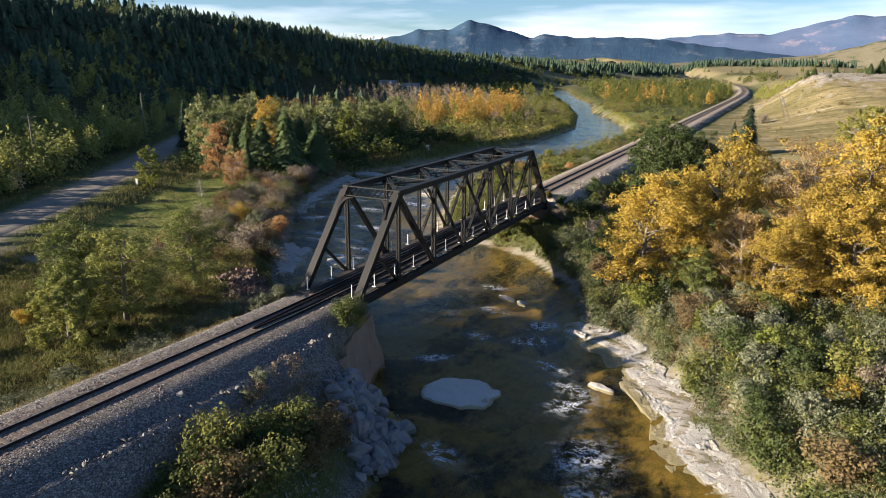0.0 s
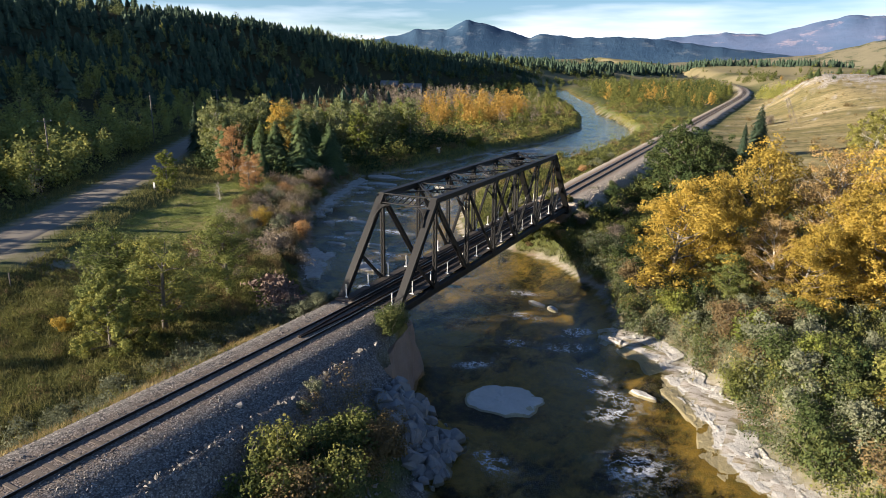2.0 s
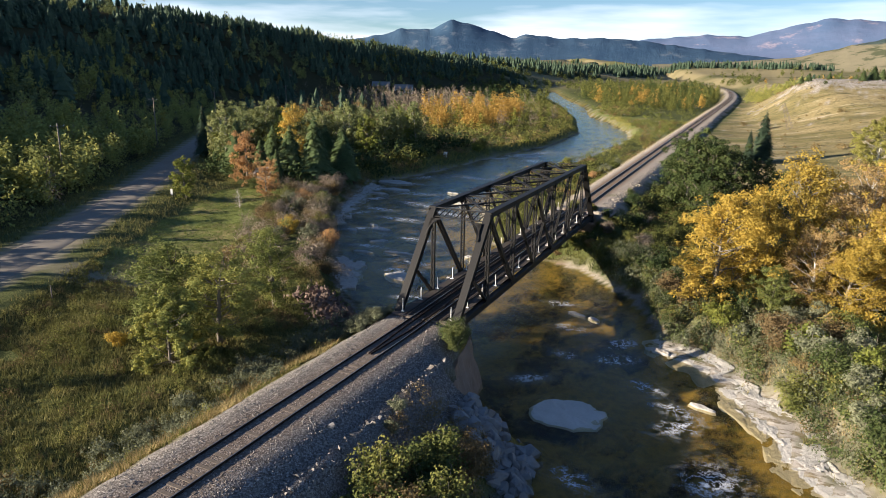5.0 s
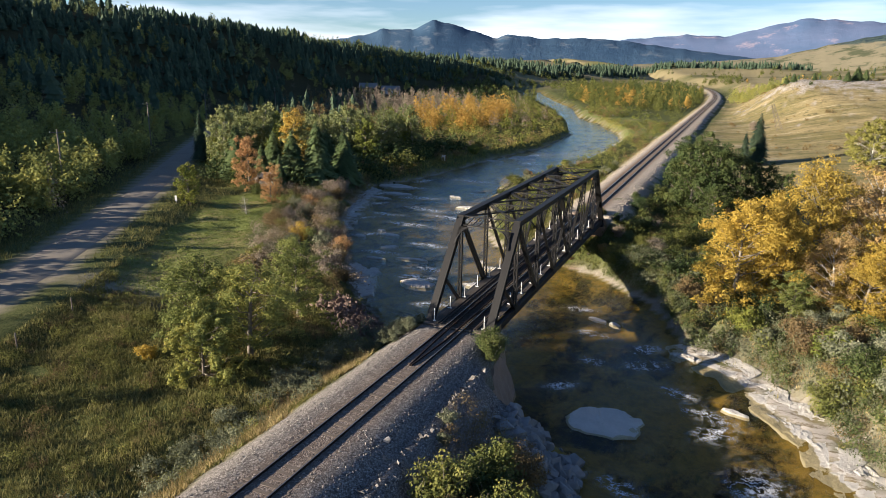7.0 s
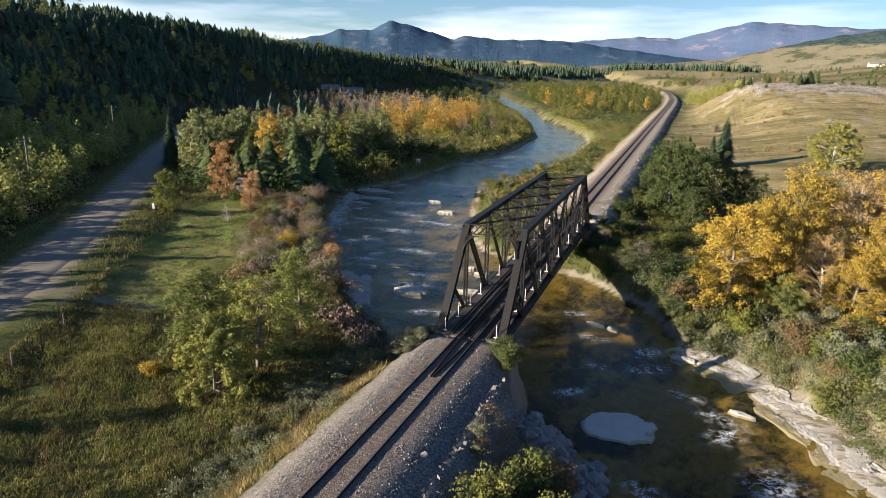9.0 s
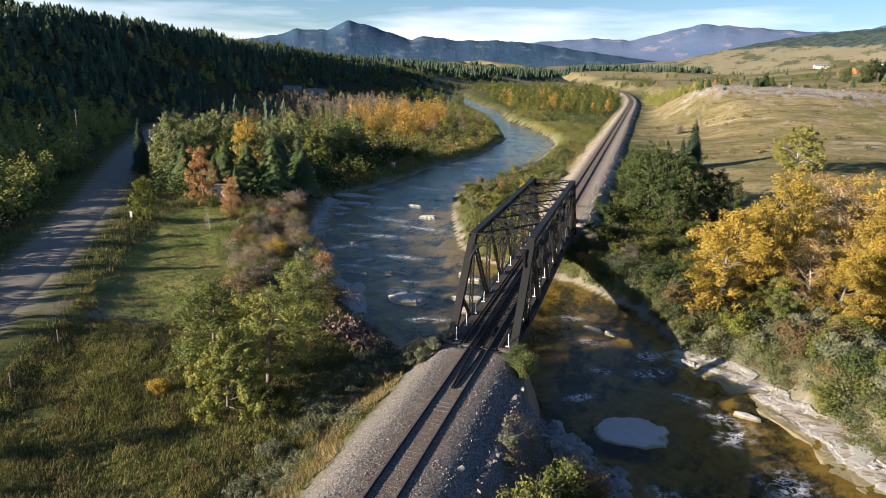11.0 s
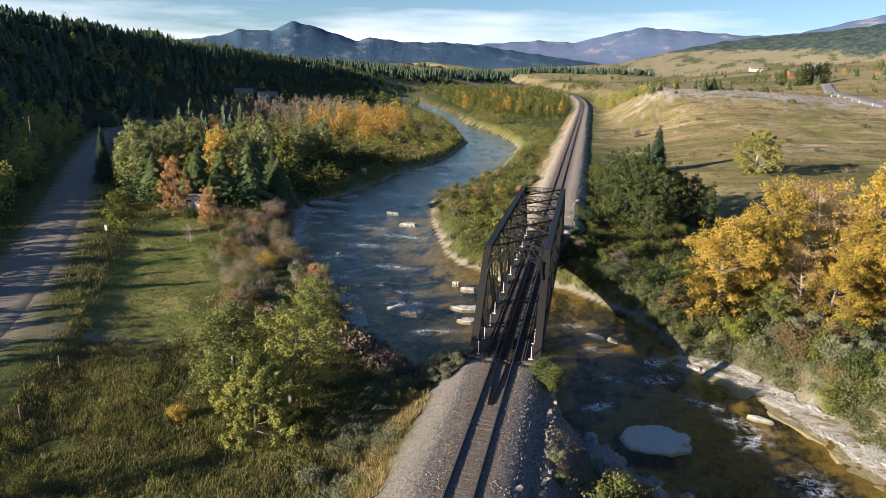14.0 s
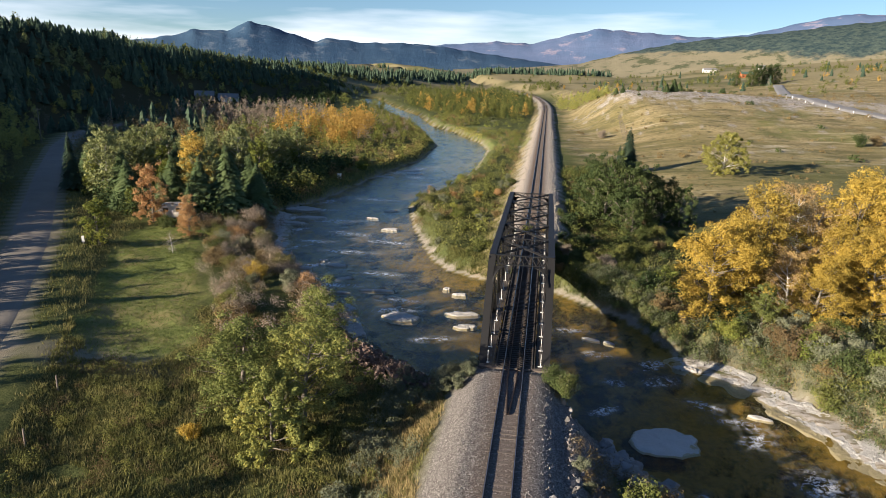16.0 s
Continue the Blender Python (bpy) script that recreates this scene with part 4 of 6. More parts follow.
def conifer_sheet(r, tall, wide, tiers, arms):
    """Drooping boughs in whorls, as narrow four-cornered blades."""
    out = []
    for k in range(tiers):
        h = 0.10 + 0.88 * k / tiers
        reach = wide * (1 - h) ** 0.85 * r.uniform(0.8, 1.15) + 0.05
        n = max(4, int(arms * (1 - 0.6 * h)))
        for j in range(n):
            a = 6.283 * (j + r.uniform(-0.3, 0.3)) / n + k
            d = np.array([math.cos(a), math.sin(a), 0])
            s = np.array([-d[1], d[0], 0])
            l, z = reach * r.uniform(0.7, 1.12), tall * (h + r.uniform(-0.02, 0.02))
            root = np.array([0, 0, z + 0.05 * tall * (1 - h)])
            tip = d * l + (0, 0, z - l * r.uniform(0.15, 0.45))
            mid = d * l * 0.55 + (0, 0, z + 0.01 * tall)
            w = l * 0.2
            out += [root, mid - s * w - (0, 0, 0.12 * l), tip, mid + s * w - (0, 0, 0.12 * l)]
    return np.array(out)


def ragged_cones(r, tall, wide, tiers=9, sides=5):
    """A far conifer: overlapping skirts of uneven triangles."""
    out = []
    for k in range(tiers):
        h = 0.08 + 0.86 * k / tiers
        reach = wide * (1 - h) ** 0.8 * r.uniform(0.85, 1.15) + 0.06
        top = min(tall, tall * (h + 2.3 * 0.86 / tiers))
        a0 = r.uniform(0, 6.283)
        ring = [np.array([math.cos(a0 + 6.283 * j / sides), math.sin(a0 + 6.283 * j / sides), 0]) * reach * r.uniform(0.7, 1.2) + (0, 0, tall * h - 0.25 * reach * r.uniform(0.4, 1.4)) for j in range(sides)]
        for j in range(sides):
            out += [ring[j], ring[(j + 1) % sides], np.array([0, 0, top])]
    return np.array(out)


def conifer(seed, leaf="needle", tall=10.0, wide=2.0, tiers=26, arms=13, name="conifer"):
    r = np.random.RandomState(seed)
    thing = new(name)
    b = Build()
    b.tube([(0, 0, 0), (0, 0, tall * 0.5), (0, 0, tall * 0.98)], [tall * 0.016, tall * 0.009, 0.01], 6)
    part("trunk", b, M["bark"], thing)
    crown = new("crown", faces_mesh("crown", conifer_sheet(r, tall, wide, tiers, arms), M[leaf]))
    crown.parent = thing
    return thing


STOCK, USED = {}, {}


def plant(kind, x, y, scale=1.0, label="", group="", sink=0.08, category="", squeeze=1.0):
    """Sets out a plant of the kind: the first use takes the plant that was grown, later ones copies of it."""
    made = STOCK[kind]
    r = random.Random(int(x * 131 + y * 977))
    k = USED.get(kind, 0)
    USED[kind] = k + 1
    m = pose(x, y, height(x, y) - sink, 0, 0, r.uniform(0, 360)) @ Matrix.Diagonal((scale * squeeze, scale * squeeze, scale * r.uniform(0.92, 1.08), 1))
    base = made[k % len(made)]
    if k < len(made):
        base.matrix_basis = m
        ob = base
    else:
        ob = base.copy()
        scene.collection.objects.link(ob)
        for c in base.children:
            cc = c.copy()
            scene.collection.objects.link(cc)
            cc.parent = ob
        ob.matrix_basis = m
    return tagged(ob, label, category or base.name.split(".")[0].replace("_", " ").split(" ")[-1], group)


STOCK["yellow"] = [broadleaf(s, "yellow", 11, 0.34, 40, 26000, 0.088, low=0.08, name="cottonwood_tree") for s in (1, 2)]
STOCK["tan"] = [broadleaf(s, "tan", 12, 0.34, 34, 16000, 0.082, "palebark", low=0.12, name="cottonwood_tree") for s in (3, 4)]
STOCK["olive"] = [broadleaf(s, "poplar", 8, 0.27, 22, 15000, 0.066, low=0.24, name="poplar_tree") for s in (5, 6, 7)]
STOCK["deepgreen"] = [broadleaf(s, "green", 9, 0.36, 28, 10000, 0.115, low=0.06, name="poplar_tree") for s in (8, 9)]
STOCK["pale"] = [broadleaf(s, "pale", 12, 0.24, 30, 5600, 0.205, "palebark", low=0.06, name="cottonwood_tree") for s in (10, 11)]
STOCK["fresh"] = [broadleaf(s, "fresh", 8, 0.28, 20, 5000, 0.135, low=0.05, name="aspen_tree") for s in (12, 13)]
STOCK["lowpop"] = [broadleaf(45, "poplar", 5.6, 0.50, 34, 24000, 0.078, "bark", low=0.06, name="poplar_tree")]
STOCK["lone"] = [broadleaf(41, "lone", 9.6, 0.62, 46, 15000, 0.15, "palebark", low=0.12, name="spreading_tree")]
STOCK["orange"] = [broadleaf(s, "orange", 9, 0.22, 24, 7000, 0.10, low=0.08, name="aspen_tree") for s in (14,)]
STOCK["rust"] = [broadleaf(s, "rust", 8, 0.20, 24, 7000, 0.10, low=0.04, name="columnar_tree") for s in (15,)]
STOCK["brownt"] = [broadleaf(s, "brown", 9, 0.30, 16, 3500, 0.14, low=0.1, name="broadleaf_tree") for s in (16,)]
STOCK["bare"] = [broadleaf(s, "twig", 8, 0.30, 26, 900, 0.08, "palebark", low=0.15, name="bare_tree") for s in (17,)]
STOCK["spruce"] = [conifer(s, "needle", 10, 2.3, 42, 26, name="spruce_tree") for s in (20, 21)]
STOCK["pinegreen"] = [conifer(s, "pine", 9, 2.7, 44, 34, name="pine_tree") for s in (22, 23)]
for kind, leaf, tall, wide, n in (("s_silver", "silver", 1.9, 1.1, 1250), ("s_green", "green", 1.8, 1.4, 1250), ("s_olive", "olive", 1.8, 1.4, 1250), ("s_fresh", "fresh", 1.7, 1.2, 1250),
                                  ("s_brown", "brown", 1.7, 1.4, 1150), ("s_rust", "rust", 1.7, 1.3, 1150), ("s_twig", "twig", 1.8, 1.4, 1050), ("s_yellow", "yellow", 1.6, 1.2, 1250)):
    STOCK[kind] = [shrub(30 + i, leaf, tall, wide, 13, int(2.5 * n), 0.058) for i in range(2)]

# cottonwoods and shrubs of the far bank
G = "autumn cottonwoods on the river bank"
for x, y, tall, wide, kind, label in ((19.4, 20.8, 11.0, 1.10, "yellow", "slender golden yellow cottonwood tree above the river bank"), (26.3, 27.2, 13.6, 0.98, "yellow", "tall golden cottonwood with open crown and grey limbs"),
                             (23.6, 24.6, 10.2, 0.85, "yellow", "orange yellow cottonwood between two taller ones"), (27.6, 22.4, 7.4, 1.0, "tan", "small tan cottonwood with thin leaves"), (33.0, 25.2, 10.0, 1.0, "yellow", "full yellow cottonwood above the willow shrubs"),
                             (31.5, 29.5, 12.0, 1.0, "tan", "tan cottonwood with thinning leaves and pale limbs"), (29.8, 21.0, 7.6, 1.25, "yellow", "low yellow cottonwood over the silver shrubs"),
                             (36.5, 30.5, 13.4, 1.05, "yellow", "golden cottonwood standing beside the half bare one"), (36.0, 22.5, 8.2, 1.25, "yellow", "bright yellow cottonwood leaning over the shrubs"),
                             (33.5, 38, 12.0, 1.1, "tan", "half bare tan cottonwood beside golden ones"), (41, 38, 12.4, 1.1, "yellow", "orange yellow cottonwood tree in the grove"),
                             (42.5, 27, 11.0, 1.15, "yellow", "tall yellow cottonwood tree in the grove"), (48, 42, 12.0, 1.1, "tan", "tan cottonwood tree behind the grove"),
                             (24.2, 19.0, 4.8, 1.2, "olive", "olive green poplar under the golden cottonwoods"), (48, 32, 11.0, 1.2, "yellow", "yellow cottonwood tree at the grove edge")):
    plant(kind, x, y, tall / {"yellow": 11, "tan": 12, "olive": 8}[kind], label, G, squeeze=wide)
for x, y, s in ((12.2, 66, 1.32), (15.6, 63.5, 1.22), (18.8, 65.5, 1.08), (22.0, 68, 0.95), (10.6, 73, 1.28), (24.8, 67, 0.78), (16, 58.5, 0.62), (15, 71, 1.15)):
    plant("deepgreen", x, y, s, "dark green poplar tree beside the railway bank", "green poplars beside the railway")
plant("spruce", 22, 122, 1.18, "dark spruce standing behind the green poplars", squeeze=1.3)
plant("spruce", 19.4, 118, 0.8, "smaller dark spruce behind the green poplars")
plant("lone", 43.5, 117, 1.0, "pale yellow green tree alone in the meadow", category="tree")
for x, y, s in ((34, 293, 0.45), (36.5, 287, 0.42), (44.4, 291, 0.36), (60, 288, 0.72), (56, 284, 0.5), (64, 296, 0.5), (100, 360, 0.5), (58, 330, 0.4), (88, 316, 0.38)):
    plant("pinegreen", x, y, s, "small dark juniper on the dry hill", "junipers on the dry hill", squeeze=1.75)

plant("s_twig", 22, 206, 1.9, "dusky grey bush at the foot of the dry hill", category="shrub")
plant("s_green", 95, 169, 2.2, "dark bush on the dry meadow", category="shrub")
plant("s_brown", 101, 172, 2.0, "brown bush on the dry meadow", category="shrub")
for x, y, s in ((186, 618, 1.9), (194, 626, 2.2), (203, 634, 2.0), (212, 640, 2.2), (178, 640, 1.5)):
    plant("deepgreen", x, y, s, "large green tree beside the upper road", "trees by the upper road", category="tree")

# trees on the near meadow
plant("lowpop", -15.6, -10.8, 1.0, "low bushy poplar with yellowing top on the meadow", "meadow poplars")
plant("olive", -19.6, -6.6, 1.05, "olive green poplar on the meadow beside the track", "meadow poplars", squeeze=1.4)
plant("olive", -15.0, -6.4, 1.0, "slender poplar with a dark bare trunk on the meadow", "meadow poplars", squeeze=1.3)
plant("olive", -16.4, 1.9, 0.9, "thin leaved grey poplar near the river rubble", "meadow poplars", squeeze=1.3)
plant("s_yellow", -21.7, -10.2, 0.85, "round bright yellow bush in the meadow grass", category="shrub")
plant("olive", -27, -22, 0.5, "small yellow green sapling in the long grass", category="tree")

# trees about the lawn and the trailer
for kind, x, y, s, label in (("spruce", -90, 68, 1.0, "dark blue green spruce beside the gravel road"), ("fresh", -83.5, 66, 0.75, "yellow green aspen beside the spruce"),
                             ("fresh", -59.5, 33, 0.66, "small yellowing aspen at the edge of the lawn"), ("pinegreen", -71.5, 58, 0.9, "bushy green pine beside the lawn"),
                             ("rust", -61.5, 49.5, 0.98, "rust red columnar tree beside the white trailer"), ("rust", -51, 42, 0.55, "small rust orange tree by the lawn"),
                             ("pinegreen", -56, 55, 1.0, "green pine tree behind the trailer"), ("orange", -60.5, 62, 1.25, "bright golden aspen rising above the pines"),
                             ("pinegreen", -52, 57, 1.05, "green pine near the river bank"), ("pinegreen", -49, 62, 0.85, "green pine near the river bank"), ("pinegreen", -64, 60, 0.95, "green pine in the grove"),
                             ("brownt", -80, 70, 0.6, "grey brown tree near the road"), ("fresh", -68, 54, 0.5, "young yellow green aspen by the lawn")):
    plant(kind, x, y, 1.22 * s, label, "grove by the lawn", squeeze=1.4 if kind == "pinegreen" else 1.0)
rng = np.random.RandomState(8)
for k in range(44):
    x, y = -104 + 56 * rng.rand(), 62 + 50 * rng.rand()
    if x > -57 or way_distance(np.array(x), np.array(y), ROAD)[0] < 8:
        continue
    plant("pale" if k % 3 else "fresh", x, y, rng.uniform(0.8, 1.1) * (1.0 if k % 3 else 1.1), "tall pale green cottonwood in the river grove", "pale cottonwoods of the grove")
for x, y, s, kind in ((-75, 62, 1.1, "pinegreen"), (-70, 72, 1.2, "pinegreen"), (-56, 66, 1.2, "pinegreen"),
                      (-86, 76, 1.0, "pinegreen"), (-52, 66, 1.1, "pinegreen"), (-63, 55, 0.8, "pinegreen"), (-95, 80, 1.0, "pinegreen")):
    plant(kind, x, y, s, "green conifer among the trees behind the lawn", "grove by the lawn", squeeze=1.4)
for k in range(6):
    plant("brownt", -108 + 30 * rng.rand(), 118 + 30 * rng.rand(), rng.uniform(0.9, 1.3), "orange brown tree behind the grove", "brown trees behind the grove")
plant("fresh", -84, 123, 1.2, "bright yellow green aspen behind the grove", category="tree")
plant("bare", -48.5, 33, 0.38, "small bare sapling standing on the lawn", category="tree")


HEAP = [(-15.8, 7.2), (-11.5, 3.6), (-7.0, 0.6)]


def clear_of_heap(x, y, k=2.2):
    return way_distance(np.asarray(x, float), np.asarray(y, float), HEAP)[0] > k


def water_distance(x, y):
    d = np.minimum(way_distance(x, y, LEFT_BANK)[0], way_distance(x, y, RIGHT_BANK)[0])
    return np.where(inside(x, y, LEFT_BANK + RIGHT_BANK[::-1]), -1.0, d)


def thicket(count, box, test, mix, label, group, seed, lo=0.6, hi=1.3):
    """Shrubs set out at random where test(x, y, distance to water) holds."""
    r = np.random.RandomState(seed)
    n = 0
    kinds, weights = zip(*mix)
    spots = np.stack([r.uniform(box[0], box[1], count * 30), r.uniform(box[2], box[3], count * 30)], -1)
    for (x, y), d in zip(spots, water_distance(spots[:, 0], spots[:, 1])):
        if n < count and test(x, y, d):
            k = kinds[r.choice(len(kinds), p=np.array(weights) / sum(weights))]
            words = {"s_silver": "silver grey willow shrub", "s_green": "dark green leafy shrub", "s_olive": "olive green leafy shrub", "s_fresh": "yellow green leafy shrub",
                     "s_brown": "brown autumn shrub", "s_rust": "rust red autumn shrub", "s_twig": "grey leafless twiggy shrub", "s_yellow": "yellow autumn shrub"}[k]
            plant(k, x, y, r.uniform(lo, hi), words + " " + label, group, category="shrub")
            n += 1


thicket(105, (13, 42, -24, 32), lambda x, y, d: 2.6 < d < 13 and x - 0.2 * y > 8 and y < 34 - 0.1 * x, (("s_silver", 4), ("s_olive", 3), ("s_green", 2), ("s_brown", 1.2), ("s_fresh", 1.5), ("s_twig", 0.5), ("s_yellow", 1)),
        "on the far river bank", "shrubs on the far bank", 51, 0.8, 1.7)
thicket(34, (4, 24, 28, 64), lambda x, y, d: d > 2.0 and x > 4.5, (("s_green", 4), ("s_olive", 2), ("s_brown", 2), ("s_twig", 1), ("s_rust", 0.4)), "beside the railway bank", "shrubs beside the railway bank", 52, 0.7, 1.4)
thicket(40, (-26, -4, 37, 110), lambda x, y, d: d > 1.5 and x < -4.5, (("s_silver", 2), ("s_olive", 3), ("s_rust", 1), ("s_fresh", 2), ("s_brown", 2), ("s_yellow", 0.8)), "on the point between river and track", "shrubs on the point", 53, 0.6, 1.2)
thicket(50, (-50, -20, 8, 66), lambda x, y, d: 1.2 < d < 13 and way_distance(np.array(x), np.array(y), LAWN)[0] > 6 and clear_of_heap(x, y, 3.0), (("s_brown", 4), ("s_twig", 4), ("s_rust", 1.2), ("s_olive", 2), ("s_silver", 1), ("s_yellow", 0.5)), "along the lawn bank of the river", "shrubs along the lawn bank", 54, 0.8, 1.6)
thicket(30, (-75, -38, 66, 135), lambda x, y, d: d > 1.5, (("s_brown", 3), ("s_twig", 2), ("s_olive", 3), ("s_fresh", 2), ("s_yellow", 1), ("s_rust", 0.8)), "in the river flat", "shrubs in the river flat", 55, 0.9, 1.6)
thicket(14, (6.0, 11.0, -30, -15), lambda x, y, d: d > 1.0, (("s_olive", 3), ("s_brown", 2), ("s_fresh", 0.8)), "on the embankment above the river", "shrubs on the embankment", 56, 0.5, 0.95)
thicket(36, (-9, 11, 32, 46), lambda x, y, d: d > 1.0, (("s_green", 2), ("s_olive", 3), ("s_brown", 1)), "on the bank under the bridge", "shrubs under the bridge end", 57, 0.4, 0.95)
for x, y, s, k in ((3.5, -2.4, 1.0, "s_green"), (4.0, -3.2, 1.0, "s_green"), (3.2, -1.3, 0.8, "s_green"), (8.1, -14.6, 1.5, "s_olive"), (7.4, -15.4, 1.2, "s_green"), (9.4, -12.4, 1.2, "s_brown"), (6.4, -18.2, 1.4, "s_olive"), (7.2, -17.0, 1.1, "s_brown"), (8.6, -16.6, 1.2, "s_green"), (9.6, -14.2, 1.1, "s_brown"), (4.7, -12.8, 0.55, "s_silver"), (5.2, -14.2, 0.5, "s_silver"), (7.4, -20.0, 1.4, "s_olive"), (8.6, -19.2, 1.3, "s_brown"), (9.8, -18, 1.3, "s_olive"), (3.4, -0.8, 0.6, "s_silver"),
                   (-3.6, -0.8, 0.6, "s_silver"), (-4.4, -1.8, 0.65, "s_silver"), (-3.9, 0.6, 0.6, "s_silver"), (-5.2, -2.6, 0.75, "s_silver"), (-4.4, -0.2, 0.8, "s_silver"), (-5.4, -1.2, 0.8, "s_silver"), (-3.4, 0.2, 0.7, "s_silver"), (-6.0, -3.6, 0.7, "s_silver"), (3.1, -0.2, 0.7, "s_silver")):
    plant(k, x, y, s, {"s_green": "dark green bush", "s_fresh": "yellow green bush", "s_olive": "olive green bush", "s_brown": "brown autumn bush", "s_silver": "silver grey sagebrush"}[k] + " beside the bridge end", "bushes at the bridge end", category="shrub")


# ---- far woods, meadow grass ----
def tiled(base, places, scales, r):
    """Copies of one sheet of four-cornered blades at many places, turned at random."""
    a = r.uniform(0, 6.283, len(places))
    c, s = np.cos(a)[:, None], np.sin(a)[:, None]
    x = base[None, :, 0] * c - base[None, :, 1] * s
    y = base[None, :, 0] * s + base[None, :, 1] * c
    z = np.broadcast_to(base[None, :, 2], x.shape)
    return (np.stack([x, y, z], -1) * np.asarray(scales)[:, None, None] + places[:, None, :]).reshape(-1, 3)


def seats(r, count, box, keep):
    """Random places on the ground inside a box of the plan where keep() holds."""
    x, y = r.uniform(box[0], box[1], count), r.uniform(box[2], box[3], count)
    z, cover = land(x, y)
    ok = keep(x, y, cover) & (cover["bed"] < 0.5)
    return np.stack([x, y, z], -1)[ok]


def wood(name, leaf, count, box, keep, seed, tall, wide, label, lo=0.7, hi=1.3, conif=False, blades=70, size=0.5, category="woodland"):
    r = np.random.RandomState(seed)
    p = seats(r, count, box, keep)
    out = []
    for v in range(4):
        if conif:
            base = ragged_cones(r, tall * r.uniform(0.75, 1.15), wide * r.uniform(0.85, 1.35))
        else:
            if tall > 4:
                hs = r.uniform(0.15, 0.97, 16)
                cs = [(r.normal() * wide * 0.30 * (1.15 - h), r.normal() * wide * 0.30 * (1.15 - h), tall * h) for h in hs]
                rs = wide * 0.36 * (1.25 - hs) * r.uniform(0.6, 1.2, 16)
            else:
                cs = [(r.normal() * wide * 0.35, r.normal() * wide * 0.35, tall * r.uniform(0.2, 0.85)) for _ in range(9)]
                rs = np.full(9, wide * 0.42) * r.uniform(0.6, 1.2, 9)
            base = leaf_sheet(r, cs, rs, blades, size, 1.2)
        q = p[v::4]
        out.append(tiled(base, q, r.uniform(lo, hi, len(q)), r))
    ob = new(name, faces_mesh(name, np.concatenate(out), M[leaf], 3))
    return tagged(ob, label, category, kind="stuff")


rd_of = lambda x, y: way_distance(x, y, ROAD)[0]
road_x = lambda y: np.interp(y, [p[1] for p in ROAD], [p[0] for p in ROAD])
beyond = lambda x, y, k: x < road_x(y) - k
wd = lambda x, y, k: water_distance(x, y) > k
wood("conifer_forest", "needle", 18000, (-340, -60, -60, 700), lambda x, y, c: beyond(x, y, np.interp(y, [140, 175, 235, 265], [58, 16, 16, 46]) + 20 * lumps(x, y, 60, 61)) & (lumps(x, y, 45, 68) > -0.75) & (lumps(x, y, 70, 62) < 0.42), 70, 6.2, 2.1, "dark conifer forest covering the hillside", 0.5, 1.15, True)
# added poplars kept out of view, there to cast shade on the road
wood("near_hill_wood", "hillpoplar", 480, (-150, -50, -120, 20), lambda x, y, c: beyond(x, y, 12) & (x > road_x(y) - 52) & (y + 42 < 0.5 * (29 - x)) & (y > -34), 165, 8.6, 4.6, "unseen poplar wood added on the near hill to shade the road", 0.7, 1.15, False, 200, 0.36)
# a few unseen poplars, added so their shadow falls on the near meadow
wood("roadside_clump", "hillpoplar", 40, (-62, -38, -66, -44), lambda x, y, c: beyond(x, y, 6), 179, 11, 5.0, "unseen poplars added by the near road to shade the meadow", 0.7, 1.1, False, 220, 0.34)
wood("embankment_weeds", "brown", 300, (4.2, 10.5, -34, -9), lambda x, y, c: x + 0.15 * y > 2.6, 166, 0.7, 0.8, "dry brown weeds on the stony embankment slope", 0.4, 1.2, False, 150, 0.04, "weeds")
# southern end runs on out of view, added for broken shade on the lawn
wood("tall_hill_conifers", "needle", 1100, (-260, -60, -260, 420), lambda x, y, c: beyond(x, y, 48 + 18 * lumps(x, y, 60, 61)) & (x > road_x(y) - 130) & (lumps(x, y, 38, 120) > 0.0), 119, 11.5, 2.8, "tall dark spruces standing among the hillside forest", 0.6, 1.2, True)
wood("hillside_poplars", "hillpoplar", 2600, (-250, -48, -60, 420), lambda x, y, c: beyond(x, y, 9) & (x > road_x(y) - 80) & ((y < 168) | (lumps(x, y, 25, 128) > 0.25)) & (lumps(x, y, 14, 151) > -0.5), 71, 6.8, 4.2, "olive and yellow poplar wood at the foot of the hill", 0.45, 1.15, False, 240, 0.27)
# set dense and carried on out of view to shade road and lawn
wood("road_side_poplars", "hillpoplar", 1700, (-150, -40, -120, 70), lambda x, y, c: beyond(x, y, 11) & (x > road_x(y) - 46) & (lumps(x, y, 17, 159) > -0.35), 143, 9.0, 4.2, "olive poplars above the gravel road", 0.6, 1.15, False, 260, 0.26)
wood("hillside_yellow_poplars", "yellow", 420, (-230, -48, -60, 330), lambda x, y, c: beyond(x, y, 10) & (x > road_x(y) - 46) & (lumps(x, y, 30, 69) > 0.25), 86, 6.0, 3.4, "yellow poplars at the foot of the hill", 0.5, 1.0, False, 280, 0.22)
wood("hillside_bare_trees", "twig", 420, (-230, -48, -60, 330), lambda x, y, c: beyond(x, y, 8) & (x > road_x(y) - 60), 121, 7.5, 2.6, "grey bare trees among the hillside poplars", 0.5, 1.1, False, 160, 0.12)
wood("green_hill_trees", "pale", 2600, (-340, -110, 40, 600), lambda x, y, c: beyond(x, y, 50) & (lumps(x, y, 70, 62) > 0.38), 72, 7, 4.4, "pale green trees among the conifers", 0.6, 1.2, False, 150, 0.38)
